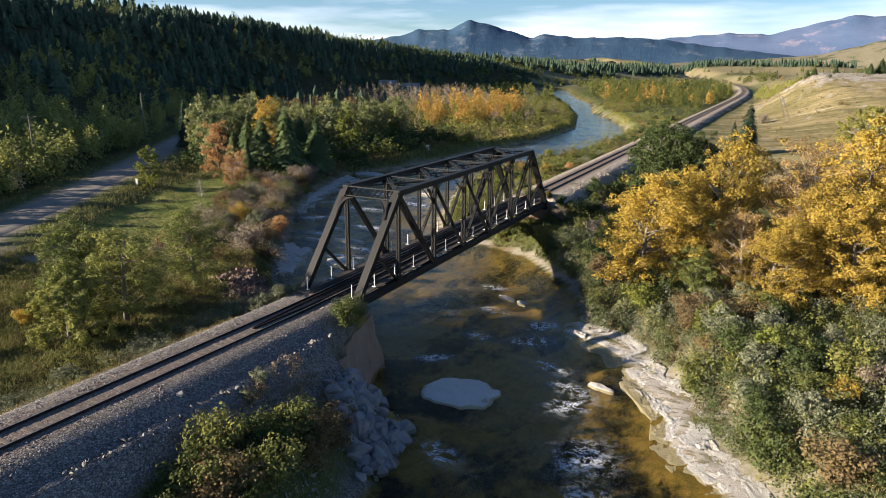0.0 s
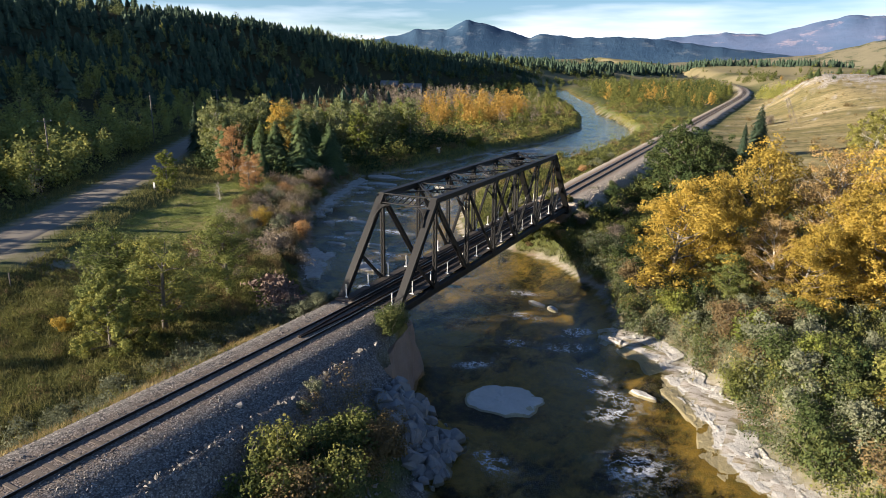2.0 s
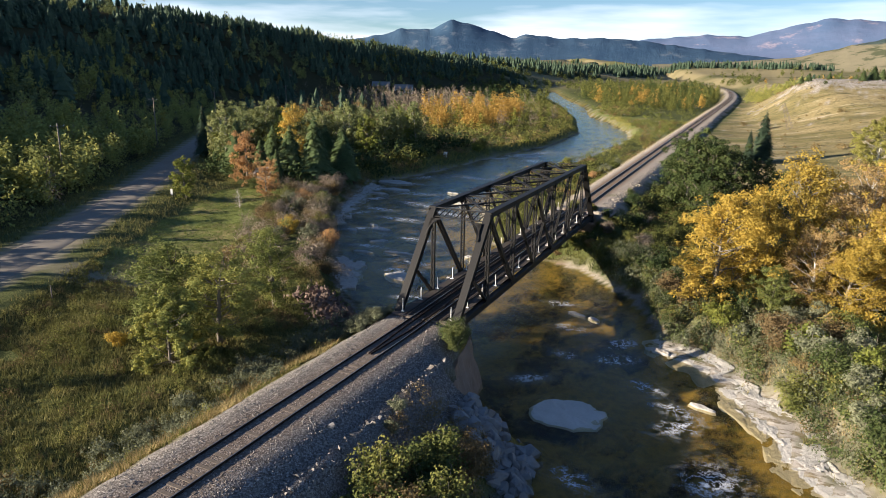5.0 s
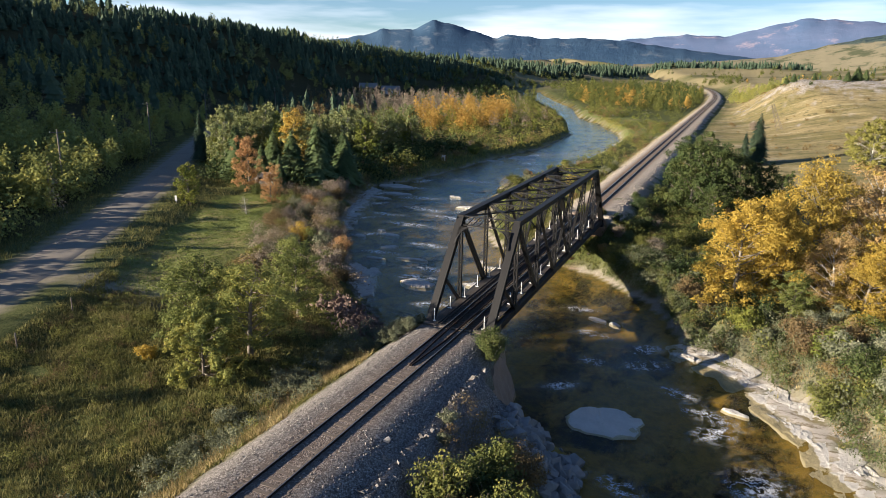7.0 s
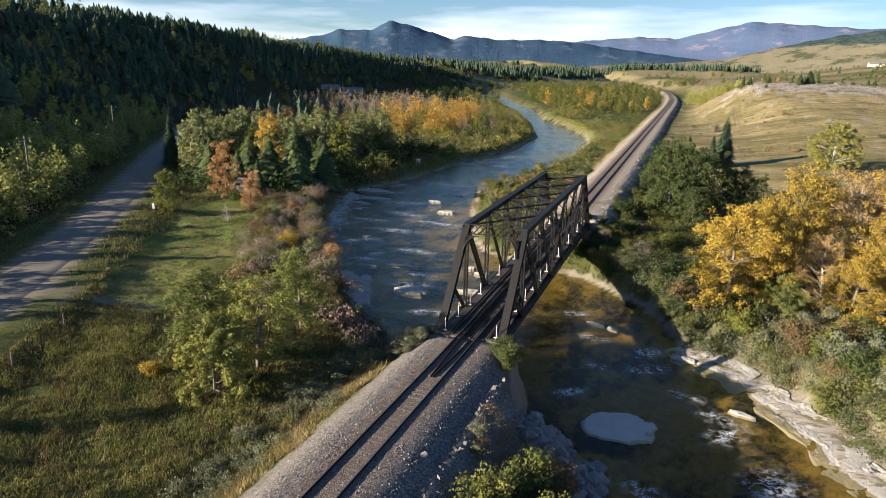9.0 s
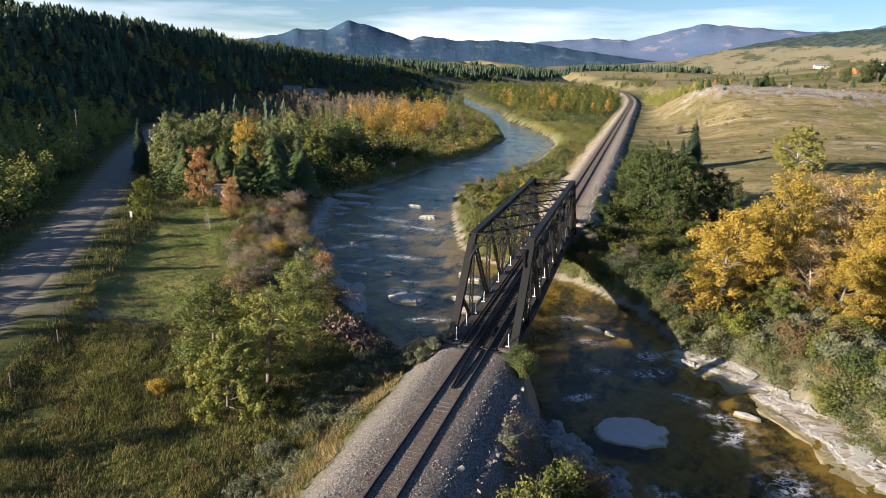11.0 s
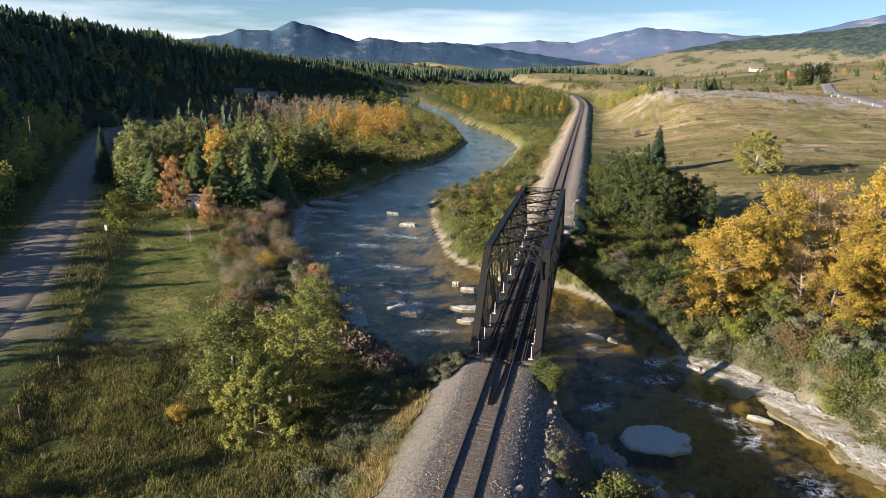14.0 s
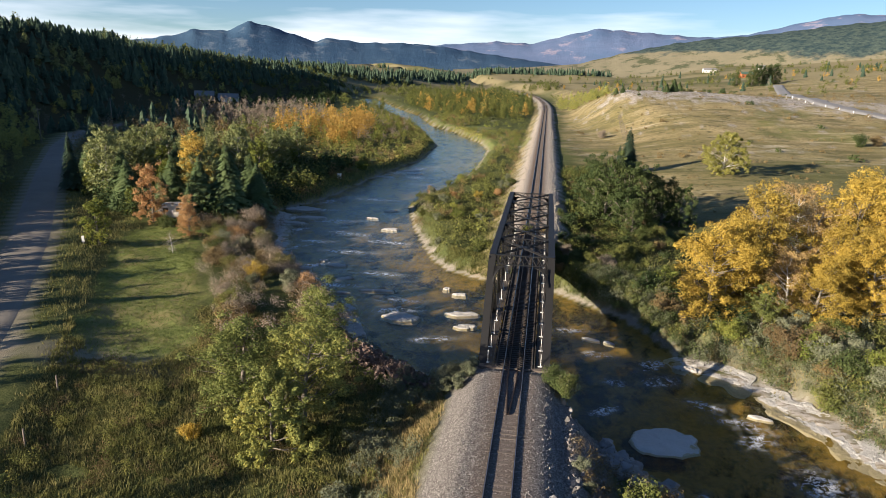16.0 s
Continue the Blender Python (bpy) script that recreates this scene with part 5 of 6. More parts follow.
wood("road_side_trees", "pale", 150, (-175, -92, 116, 330), lambda x, y, c: (rd_of(x, y) > 6) & ~beyond(x, y, 0) & (lumps(x, y, 30, 129) > -0.3), 130, 8, 3.6, "pale green trees between the road and the river flat", 0.5, 1.2, False, 260, 0.2)
wood("road_bend_trees", "brown", 130, (-190, -105, 105, 260), lambda x, y, c: (rd_of(x, y) > 5) & (rd_of(x, y) < 34) & ~beyond(x, y, 0), 157, 9, 4.0, "dark brown autumn trees hiding the bend of the road", 0.6, 1.2, False, 340, 0.2)
wood("road_bend_conifers", "needle", 90, (-190, -105, 112, 260), lambda x, y, c: (rd_of(x, y) > 5) & (rd_of(x, y) < 40) & ~beyond(x, y, 0), 158, 10, 2.6, "dark conifers beyond the bend of the road", 0.6, 1.1, True)
wood("road_side_bare_trees", "twig", 150, (-175, -92, 116, 330), lambda x, y, c: (rd_of(x, y) > 6) & ~beyond(x, y, 0) & (lumps(x, y, 30, 129) < 0.4), 131, 8, 3.4, "grey bare trees between the road and the river flat", 0.5, 1.2, False, 240, 0.16)
wood("orange_aspen_wood", "amber", 330, (-112, -40, 145, 262), lambda x, y, c: (np.hypot((x + 74) / 27, (y - 208) / 44) < 1 + 0.25 * lumps(x, y, 22, 123)) & (lumps(x, y, 12, 124) > -0.6) & wd(x, y, 24), 73, 11.5, 6.2, "orange aspen wood inside the river bend", 0.4, 1.1, False, 330, 0.32)
wood("orange_wood_bare_trees", "twig", 80, (-120, -44, 140, 262), lambda x, y, c: (np.hypot((x + 82) / 38, (y - 202) / 56) < 1) & wd(x, y, 9), 125, 10, 3.4, "grey bare trees among the orange aspens", 0.4, 1.1, False, 260, 0.17)
wood("orange_wood_green_trees", "fresh", 120, (-125, -44, 130, 262), lambda x, y, c: (np.hypot((x + 84) / 40, (y - 196) / 62) < 1) & wd(x, y, 9), 126, 8, 3.4, "yellow green trees about the orange aspens", 0.4, 1.1, False, 260, 0.22)
wood("bare_grey_wood", "twig", 300, (-170, -98, 185, 305), lambda x, y, c: (np.hypot((x + 134) / 32, (y - 250) / 52) < 1) & wd(x, y, 14), 74, 11, 4.0, "grey leafless trees of the river flat", 0.6, 1.1, False, 320, 0.22)
wood("river_flat_scrub", "brown", 1500, (-140, -36, 64, 330), lambda x, y, c: (rd_of(x, y) > 10) & ~beyond(x, y, 0) & wd(x, y, 1.6 + 2.5 * smooth((y - 110) / 60)), 75, 2.2, 2.0, "brown and olive scrub on the river flat", 0.35, 1.2, False, 62, 0.215, "scrub")
wood("river_flat_willows", "olive", 1200, (-140, -36, 64, 340), lambda x, y, c: (rd_of(x, y) > 10) & ~beyond(x, y, 0) & wd(x, y, 1.6 + 2.5 * smooth((y - 110) / 60)), 76, 2.6, 1.9, "olive willows on the river flat", 0.5, 1.5, False, 62, 0.225, "scrub")
wood("river_flat_yellow_scrub", "fresh", 900, (-140, -36, 64, 340), lambda x, y, c: (rd_of(x, y) > 10) & ~beyond(x, y, 0) & wd(x, y, 1.5), 87, 1.5, 1.5, "yellow green scrub on the river flat", 0.4, 1.2, False, 80, 0.15, "scrub")
wood("lawn_bank_scrub", "twig", 420, (-62, -18, 6, 70), lambda x, y, c: (c["lawn"] < 0.05) & (way_distance(x, y, LAWN)[0] > 5.5) & (rd_of(x, y) > 21) & clear_of_heap(x, y, 3.0), 88, 2.0, 1.5, "grey twiggy scrub between the lawn and the river", 0.6, 1.3, False, 380, 0.062, "scrub")
wood("lawn_bank_brown_scrub", "brown", 300, (-62, -18, 6, 70), lambda x, y, c: (c["lawn"] < 0.05) & (way_distance(x, y, LAWN)[0] > 5.5) & (rd_of(x, y) > 21) & clear_of_heap(x, y, 3.0), 89, 1.8, 1.5, "brown autumn scrub between the lawn and the river", 0.6, 1.3, False, 380, 0.062, "scrub")
wood("grove_understory", "green", 420, (-104, -48, 50, 125), lambda x, y, c: (rd_of(x, y) > 9) & ~beyond(x, y, 0) & (c["lawn"] < 0.05), 101, 3.0, 2.2, "dark green brush between the trees of the grove", 0.6, 1.5, False, 110, 0.22, "scrub")
wood("valley_trees", "olive", 1500, (-330, 10, 400, 900), lambda x, y, c: (np.abs(x - track_x(y)) > 14) & (lumps(x, y, 160, 63) > -0.3) & wd(x, y, 14), 77, 8, 5.0, "mixed trees of the upper valley", 0.5, 1.2, False, 60, 0.62)
wood("valley_flat_trees", "green", 380, (-300, -120, 260, 470), lambda x, y, c: (x > road_x(y) + 10) & (lumps(x, y, 50, 152) > -0.1) & wd(x, y, 14), 153, 8, 4.6, "green trees of the flat across the river", 0.5, 1.2, False, 150, 0.42)
wood("valley_yellow_trees", "amber", 300, (-100, 0, 345, 640), lambda x, y, c: (np.abs(x - track_x(y)) > 10) & (x < track_x(y)) & (lumps(x, y, 40, 64) > 0.1) & wd(x, y, 9), 78, 10, 5.2, "orange yellow aspens along the upper river", 0.4, 1.15, False, 260, 0.36)
wood("track_bend_trees", "hillpoplar", 90, (8, 46, 385, 520), lambda x, y, c: (x - track_x(y) > 11) & (lumps(x, y, 22, 160) > -0.2), 161, 7, 4.6, "olive and yellow trees beside the bend of the track", 0.5, 1.1, False, 260, 0.32)
wood("valley_dark_trees", "green", 170, (-100, 0, 330, 600), lambda x, y, c: (np.abs(x - track_x(y)) > 10) & (x < track_x(y)) & wd(x, y, 9), 162, 10, 4.4, "dark green trees along the upper river", 0.4, 1.25, False, 260, 0.34)
wood("valley_green_trees", "olive", 460, (-110, 0, 320, 600), lambda x, y, c: (np.abs(x - track_x(y)) > 10) & (x < track_x(y)) & wd(x, y, 9), 122, 10, 4.6, "olive green trees along the upper river", 0.35, 1.2, False, 220, 0.36)
wood("valley_scrub", "olive", 620, (-130, 0, 270, 600), lambda x, y, c: (x < track_x(y) - 8) & wd(x, y, 9) & (lumps(x, y, 16, 154) > -0.1), 132, 2.0, 2.4, "low scrub under the upper valley trees", 0.4, 1.4, False, 70, 0.26, "scrub")
wood("valley_yellow_scrub", "fresh", 380, (-130, 0, 225, 600), lambda x, y, c: (x < track_x(y) - 7) & wd(x, y, 5) & (lumps(x, y, 14, 155) > 0.2), 133, 1.0, 1.6, "yellow green brush along the upper river", 0.4, 1.2, False, 60, 0.2, "scrub")
wood("far_broadleaf_trees", "olive", 1500, (-700, 700, 650, 1500), lambda x, y, c: (lumps(x, y, 150, 134) > 0.25) & (np.abs(x - track_x(y)) > 16) & wd(x, y, 14), 135, 8, 6.0, "mixed trees scattered over the far plain", 0.5, 1.2, False, 50, 0.95)
wood("far_conifers", "needle", 15000, (-700, 400, 640, 1500), lambda x, y, c: (np.minimum(way_distance(x, y, BELTS[0])[0] / 55, way_distance(x, y, BELTS[1])[0] / 60) < 0.8 + 0.6 * lumps(x, y, 90, 156)) | ((x < -360) & (lumps(x, y, 200, 65) > 0.4)), 79, 11, 3.6, "dark conifer belts across the valley", 0.35, 1.25, True)
wood("track_side_scrub", "brown", 170, (-40, -5, 60, 250), lambda x, y, c: (x < -6.5) & wd(x, y, 4), 80, 1.5, 1.6, "low brown scrub between track and river", 0.5, 1.2, False, 110, 0.15, "scrub")
wood("track_side_green_scrub", "olive", 700, (-40, -5, 40, 250), lambda x, y, c: (x < -6.5) & wd(x, y, 3), 90, 1.6, 1.6, "olive scrub between track and river", 0.5, 1.2, False, 100, 0.15, "scrub")
wood("bank_understory", "olive", 620, (8, 50, -26, 60), lambda x, y, c: (c["rock"] < 0.5) & (c["gravel"] < 0.3) & (x + 0.6 * y > 18) & (y < 52), 93, 1.4, 1.2, "low mixed brush under the cottonwoods", 0.5, 1.3, False, 160, 0.085, "scrub")
far_edge = lambda x, y: (water_distance(x, y) > np.where(y < 14, 2.5 + 0.8 * lumps(x, y, 6, 140), 0.9)) & (x + 0.5 * y > 20)
wood("bank_fringe", "green", 4200, (6, 42, -26, 36), lambda x, y, c: far_edge(x, y) & (water_distance(x, y) < 8), 103, 1.2, 1.0, "low green brush above the rock shelf", 0.4, 1.3, False, 120, 0.068, "scrub")
wood("bank_fringe_silver", "silver", 2600, (6, 42, -26, 36), lambda x, y, c: far_edge(x, y) & (water_distance(x, y) < 8.5), 141, 1.4, 1.0, "silver green willow brush above the rock shelf", 0.4, 1.3, False, 120, 0.066, "scrub")
wood("bank_fringe_brown", "brown", 1300, (6, 42, -26, 36), lambda x, y, c: far_edge(x, y) & (water_distance(x, y) < 7), 104, 0.9, 0.9, "low brown brush above the rock shelf", 0.4, 1.1, False, 110, 0.062, "scrub")
wood("railway_brush", "olive", 520, (6.0, 15, 44, 120), lambda x, y, c: (c["gravel"] < 0.4), 105, 1.1, 1.2, "olive brush along the foot of the railway bank", 0.4, 1.3, False, 110, 0.11, "scrub")
wood("railway_brown_brush", "brown", 200, (6.5, 13, 44, 130), lambda x, y, c: (c["gravel"] < 0.3), 106, 0.8, 1.0, "brown brush along the foot of the railway bank", 0.4, 1.2, False, 90, 0.11, "scrub")
wood("bank_silver_brush", "silver", 330, (10, 46, -26, 36), lambda x, y, c: (c["rock"] < 0.5) & (c["gravel"] < 0.3) & (x + 0.8 * y > 20), 94, 1.5, 1.0, "silver willow brush above the rock shelf", 0.5, 1.2, False, 260, 0.068, "scrub")
wood("dry_hill_sage", "brown", 3200, (16, 330, 70, 420), lambda x, y, c: lumps(x, y, 40, 97) > 0.0, 98, 0.5, 0.7, "low brown sage on the dry hillside", 0.4, 1.5, False, 30, 0.13, "scrub")
wood("dry_hill_bushes", "green", 420, (18, 420, 120, 600), lambda x, y, c: (lumps(x, y, 60, 99) > 0.2) & (c["gravel"] < 0.1), 99, 1.7, 1.9, "dark bushes on the dry hillside", 0.4, 1.4, False, 80, 0.3, "scrub")
wood("dry_hill_brown_bushes", "brown", 420, (14, 300, 90, 420), lambda x, y, c: (lumps(x, y, 45, 177) > 0.15) & (c["gravel"] < 0.1), 178, 1.0, 1.5, "brown bushes on the dry hillside", 0.4, 1.4, False, 70, 0.2, "scrub")
wood("plateau_trees", "olive", 520, (70, 700, 400, 1000), lambda x, y, c: lumps(x, y, 80, 72) > 0.05, 107, 6, 4.6, "mixed trees on the upper plain", 0.35, 1.2, False, 120, 0.42)
wood("plateau_dark_trees", "needle", 420, (60, 600, 480, 1100), lambda x, y, c: lumps(x, y, 80, 167) > 0.35, 168, 9, 2.8, "dark conifers on the upper plain", 0.5, 1.2, True)
wood("plateau_yellow_trees", "amber", 120, (14, 500, 400, 900), lambda x, y, c: (np.abs(x - track_x(y)) > 12) & (lumps(x, y, 70, 73) > 0.3), 108, 6, 4.0, "yellow trees on the upper plain", 0.6, 1.2, False, 150, 0.38)
wood("meadow_weeds", "olive", 900, (-46, -6, -42, 12), lambda x, y, c: (c["gravel"] < 0.1) & (c["lawn"] < 0.2) & (rd_of(x, y) > 8) & (lumps(x, y, 7, 95) > -0.2) & clear_of_heap(x, y), 95, 0.7, 0.9, "clumps of green weeds in the long grass", 0.4, 1.3, False, 200, 0.042, "weeds")
wood("meadow_brown_weeds", "brown", 700, (-46, -6, -42, 12), lambda x, y, c: (c["gravel"] < 0.1) & (c["lawn"] < 0.2) & (rd_of(x, y) > 8) & (lumps(x, y, 7, 96) > -0.1) & clear_of_heap(x, y), 96, 0.6, 0.9, "clumps of brown weeds in the long grass", 0.4, 1.2, False, 200, 0.042, "weeds")


def grass_field(name, leaf, count, box, keep, seed, tall, label, blades=3):
    r = np.random.RandomState(seed)
    p = seats(r, count, box, keep)
    out = []
    for v in range(5):
        base = []
        for k in range(blades):
            a, lean = r.uniform(0, 6.283), r.uniform(0.1, 0.55)
            d, s = np.array([math.cos(a), math.sin(a), 0]), np.array([-math.sin(a), math.cos(a), 0])
            o, h = d * r.uniform(0, 0.16), tall * r.uniform(0.6, 1.2)
            base += [o - s * 0.022, o + s * 0.022, o + d * lean * h * 1.6 + (0, 0, h)]
        q = p[v::5]
        out.append(tiled(np.array(base), q, r.uniform(0.6, 1.4, len(q)), r))
    return tagged(new(name, faces_mesh(name, np.concatenate(out), M[leaf], 3)), label, "grass", kind="stuff")


open_ground = lambda x, y, c: clear_of_heap(x, y) & (c["gravel"] < 0.4) & (c["lawn"] < 0.3) & (c["rock"] < 0.2) & (rd_of(x, y) > 7)
grass_field("meadow_grass", "grass", 105000, (-44, -4, -40, 14), lambda x, y, c: open_ground(x, y, c) & (lumps(x, y, 6, 66) > -1.3), 81, 0.28, "long mixed green and yellow meadow grass")
grass_field("embankment_straw", "straw", 32000, (-12, -3.5, -50, 2), lambda x, y, c: (c["gravel"] < 0.7) & (np.abs(x + 6.6 - 0.8 * lumps(x, y, 9, 67)) < 1.5), 82, 0.36, "straw coloured grass along the embankment foot")
grass_field("far_bank_grass", "grass", 22000, (8, 50, -26, 60), lambda x, y, c: open_ground(x, y, c), 83, 0.36, "grass under the cottonwoods")
grass_field("shelf_straw", "straw", 16000, (12, 36, -26, 18), lambda x, y, c: (c["rock"] < 0.7) & (water_distance(x, y) > 3.0) & (water_distance(x, y) < 6) & (lumps(x, y, 5, 71) > -0.3), 87, 0.34, "tan grass above the rock shelf")
grass_field("far_abutment_grass", "grass", 14000, (-12, 10, 31, 46), open_ground, 86, 0.36, "grass on the bank under the bridge")
wood("embankment_sage", "silver", 1100, (-12.5, -4, -46, 2), lambda x, y, c: (c["gravel"] < 0.5) & (np.abs(x + 8.2 + 0.8 * lumps(x, y, 9, 67)) < 2.1) & (lumps(x, y, 8, 70) > -0.35), 102, 0.8, 0.75, "silver sagebrush along the embankment foot", 0.5, 1.2, False, 200, 0.055, "scrub")
grass_field("road_verge_grass", "grass", 14000, (-80, -36, -20, 60), lambda x, y, c: (c["lawn"] < 0.3) & (rd_of(x, y) > 5.6) & (rd_of(x, y) < 15), 84, 0.34, "grass on the road verge")
grass_field("far_verge_grass", "grass", 60000, (-150, -45, -10, 140), lambda x, y, c: (rd_of(x, y) > 4.0) & (rd_of(x, y) < 15) & (c["lawn"] < 0.3), 164, 0.55, "rough grass on the verges of the gravel road")
grass_field("bank_edge_grass", "bank_grass", 42000, (-62, -24, 66, 262), lambda x, y, c: (water_distance(x, y) > 0.3) & (water_distance(x, y) < 5.5 + 2 * lumps(x, y, 9, 169)) & (x < -8), 170, 0.75, "yellow green grass along the river edge")
grass_field("lawn_grass", "lawn_blade", 52000, (-64, -28, 0, 52), lambda x, y, c: (c["lawn"] > 0.3), 163, 0.13, "short mown green lawn grass")
grass_field("point_grass", "grass", 9000, (-26, -3, 36, 90), open_ground, 85, 0.5, "grass on the point beside the bridge")

# ---- rocks ----


def stone_mesh(name, seed, mat, flat=0.75):
    r = np.random.RandomState(seed)
    bm = bmesh.new()
    for p in r.normal(size=(15, 3)):
        p = p / np.linalg.norm(p) * r.uniform(0.75, 1.05)
        bm.verts.new((p[0], p[1], p[2] * flat))
    bmesh.ops.convex_hull(bm, input=bm.verts[:])
    bmesh.ops.bevel(bm, geom=bm.edges[:], offset=0.025, segments=1, affect="EDGES")
    me = bpy.data.meshes.new(name)
    bm.to_mesh(me)
    bm.free()
    me.materials.append(mat)
    return me


STONES = [stone_mesh("boulder", 100 + i, M["boulder"]) for i in range(8)]
RIPRAP = [(5.8, -7.8), (6.6, -6.6), (8.0, -6.2), (11.8, -7.6), (12.2, -12.4), (9.0, -11.4), (6.2, -8.8)]
r = np.random.RandomState(9)
n = 0
while n < 170:
    x, y = r.uniform(2, 13), r.uniform(-14, 0)
    if inside(np.array([x]), np.array([y]), RIPRAP)[0]:
        big = 0.34 + 0.72 * r.rand() ** 1.9
        ob = new("boulder", STONES[n % 8])
        ob.matrix_basis = pose(x, y, height(x, y) + 0.10 * big, *r.uniform(0, 360, 3)) @ Matrix.Diagonal((big, big * r.uniform(0.7, 1.0), big * r.uniform(0.7, 1.0), 1))
        tagged(ob, "angular grey limestone boulder on the river embankment", "boulder", "riprap boulders by the abutment")
        n += 1


for k, (x, y, big) in enumerate(((11.0, -8.6, 1.15), (10.3, -9.6, 0.95), (9.6, -8.3, 0.85), (10.7, -11.4, 0.95), (9.3, -7.2, 0.75), (8.3, -8.1, 0.8), (7.3, -7.4, 0.8), (10.6, -7.4, 0.7), (8.9, -9.4, 0.7), (2.9, -16.8, 0.36), (10.9, -10.2, 0.8), (11.4, -12.8, 0.7))):
    ob = new("boulder", STONES[(3 * k) % 8])
    ob.matrix_basis = pose(x, y, height(x, y) - 0.05 * big, *r.uniform(0, 360, 3)) @ Matrix.Diagonal((big, 0.85 * big, 0.8 * big, 1))
    tagged(ob, "large rounded grey boulder at the foot of the bank", "boulder", "riprap boulders by the abutment")


def rubble(name, mat, count, pick, lo, hi, label, seed, pile=0.0):
    """Many loose stones too small to count, as one heap."""
    r = np.random.RandomState(seed)
    base, shapes = Build(), []
    for i in range(3):
        q = np.random.RandomState(300 + i)
        bm = bmesh.new()
        for p in q.normal(size=(7, 3)):
            p = p / np.linalg.norm(p)
            bm.verts.new((p[0], p[1], p[2] * 0.65))
        bmesh.ops.convex_hull(bm, input=bm.verts[:])
        bm.verts.index_update()
        shapes.append((np.array([v.co[:] for v in bm.verts]), [tuple(v.index for v in f.verts) for f in bm.faces]))
        bm.free()
    spots = np.array([pick(r) for _ in range(count)])
    tops = land(spots[:, 0], spots[:, 1])[0]
    for n, ((x, y), z) in enumerate(zip(spots, tops)):
        vs, fs = shapes[n % 3]
        s = r.uniform(lo, hi) * (1.6 if r.rand() < 0.08 else 1)
        turn = np.array(Euler(r.uniform(0, 6.283, 3)).to_matrix())
        base.add([tuple(v) for v in (vs @ turn.T) * s + (x, y, z + 0.2 * s + pile * r.rand() ** 2)], fs)
    return tagged(new(name, base.mesh(name, mat)), label, "stones", kind="stuff")


def along(a, b, spread):
    def pick(r):
        t = r.rand()
        return a[0] + (b[0] - a[0]) * t + r.normal() * spread, a[1] + (b[1] - a[1]) * t + r.normal() * spread
    return pick


rubble("red_rubble", M["redrock"], 1700, along((-15.6, 7.0), (-7.0, 0.6), 1.0), 0.08, 0.26, "heap of red brown broken rock on the river bank", 91, 0.7)
rubble("embankment_stones", M["ballast"], 1500, lambda r: (r.uniform(3.4, 11.5), r.uniform(-24, -5.5)), 0.04, 0.15, "loose grey stones on the embankment slope", 92)

# ---- ledges in the river ----


def ledge(x, y, rx, ry, turn, seed, top=0.12, label="pale flat rock ledge lying in the river", mat="ledge", n=30):
    r = np.random.RandomState(seed)
    b = Build()
    ph, am = r.uniform(0, 6.283, 6), r.uniform(0.02, 0.07, 6) / np.array([1, 1.2, 1.5, 1.8, 2, 2.2])
    ring = [1 + sum(am[k] * math.sin((k + 2) * 6.283 * i / n + ph[k]) for k in range(6)) + r.normal() * (0.085 if n < 40 else 0.035) for i in range(n)]
    tilt = r.normal(size=2) * 0.02
    for f, z in ((1.08, -3.0), (1.03, 0.0), (0.95, 0.7), (0.85, 1.0), (0.55, 1.08), (0.25, 1.05)):
        for i in range(n):
            a = 6.283 * i / n
            px, py = rx * f * ring[i] * math.cos(a), ry * f * ring[i] * math.sin(a)
            b.v.append((px, py, z * top + (tilt[0] * px + tilt[1] * py + r.normal() * (0.01 + 0.13 * top)) * (z > 0.5)))
    rows = 6
    for k in range(rows - 1):
        b.f += [(k * n + i, k * n + (i + 1) % n, (k + 1) * n + (i + 1) % n, (k + 1) * n + i) for i in range(n)]
    b.f.append(tuple((rows - 1) * n + i for i in range(n)))
    ob = new("river_ledge", b.mesh("river_ledge", M[mat]))
    ob.matrix_basis = pose(x, y, WATER, 0, 0, turn)
    return tagged(ob, label, "rock", "rock ledges in the river")


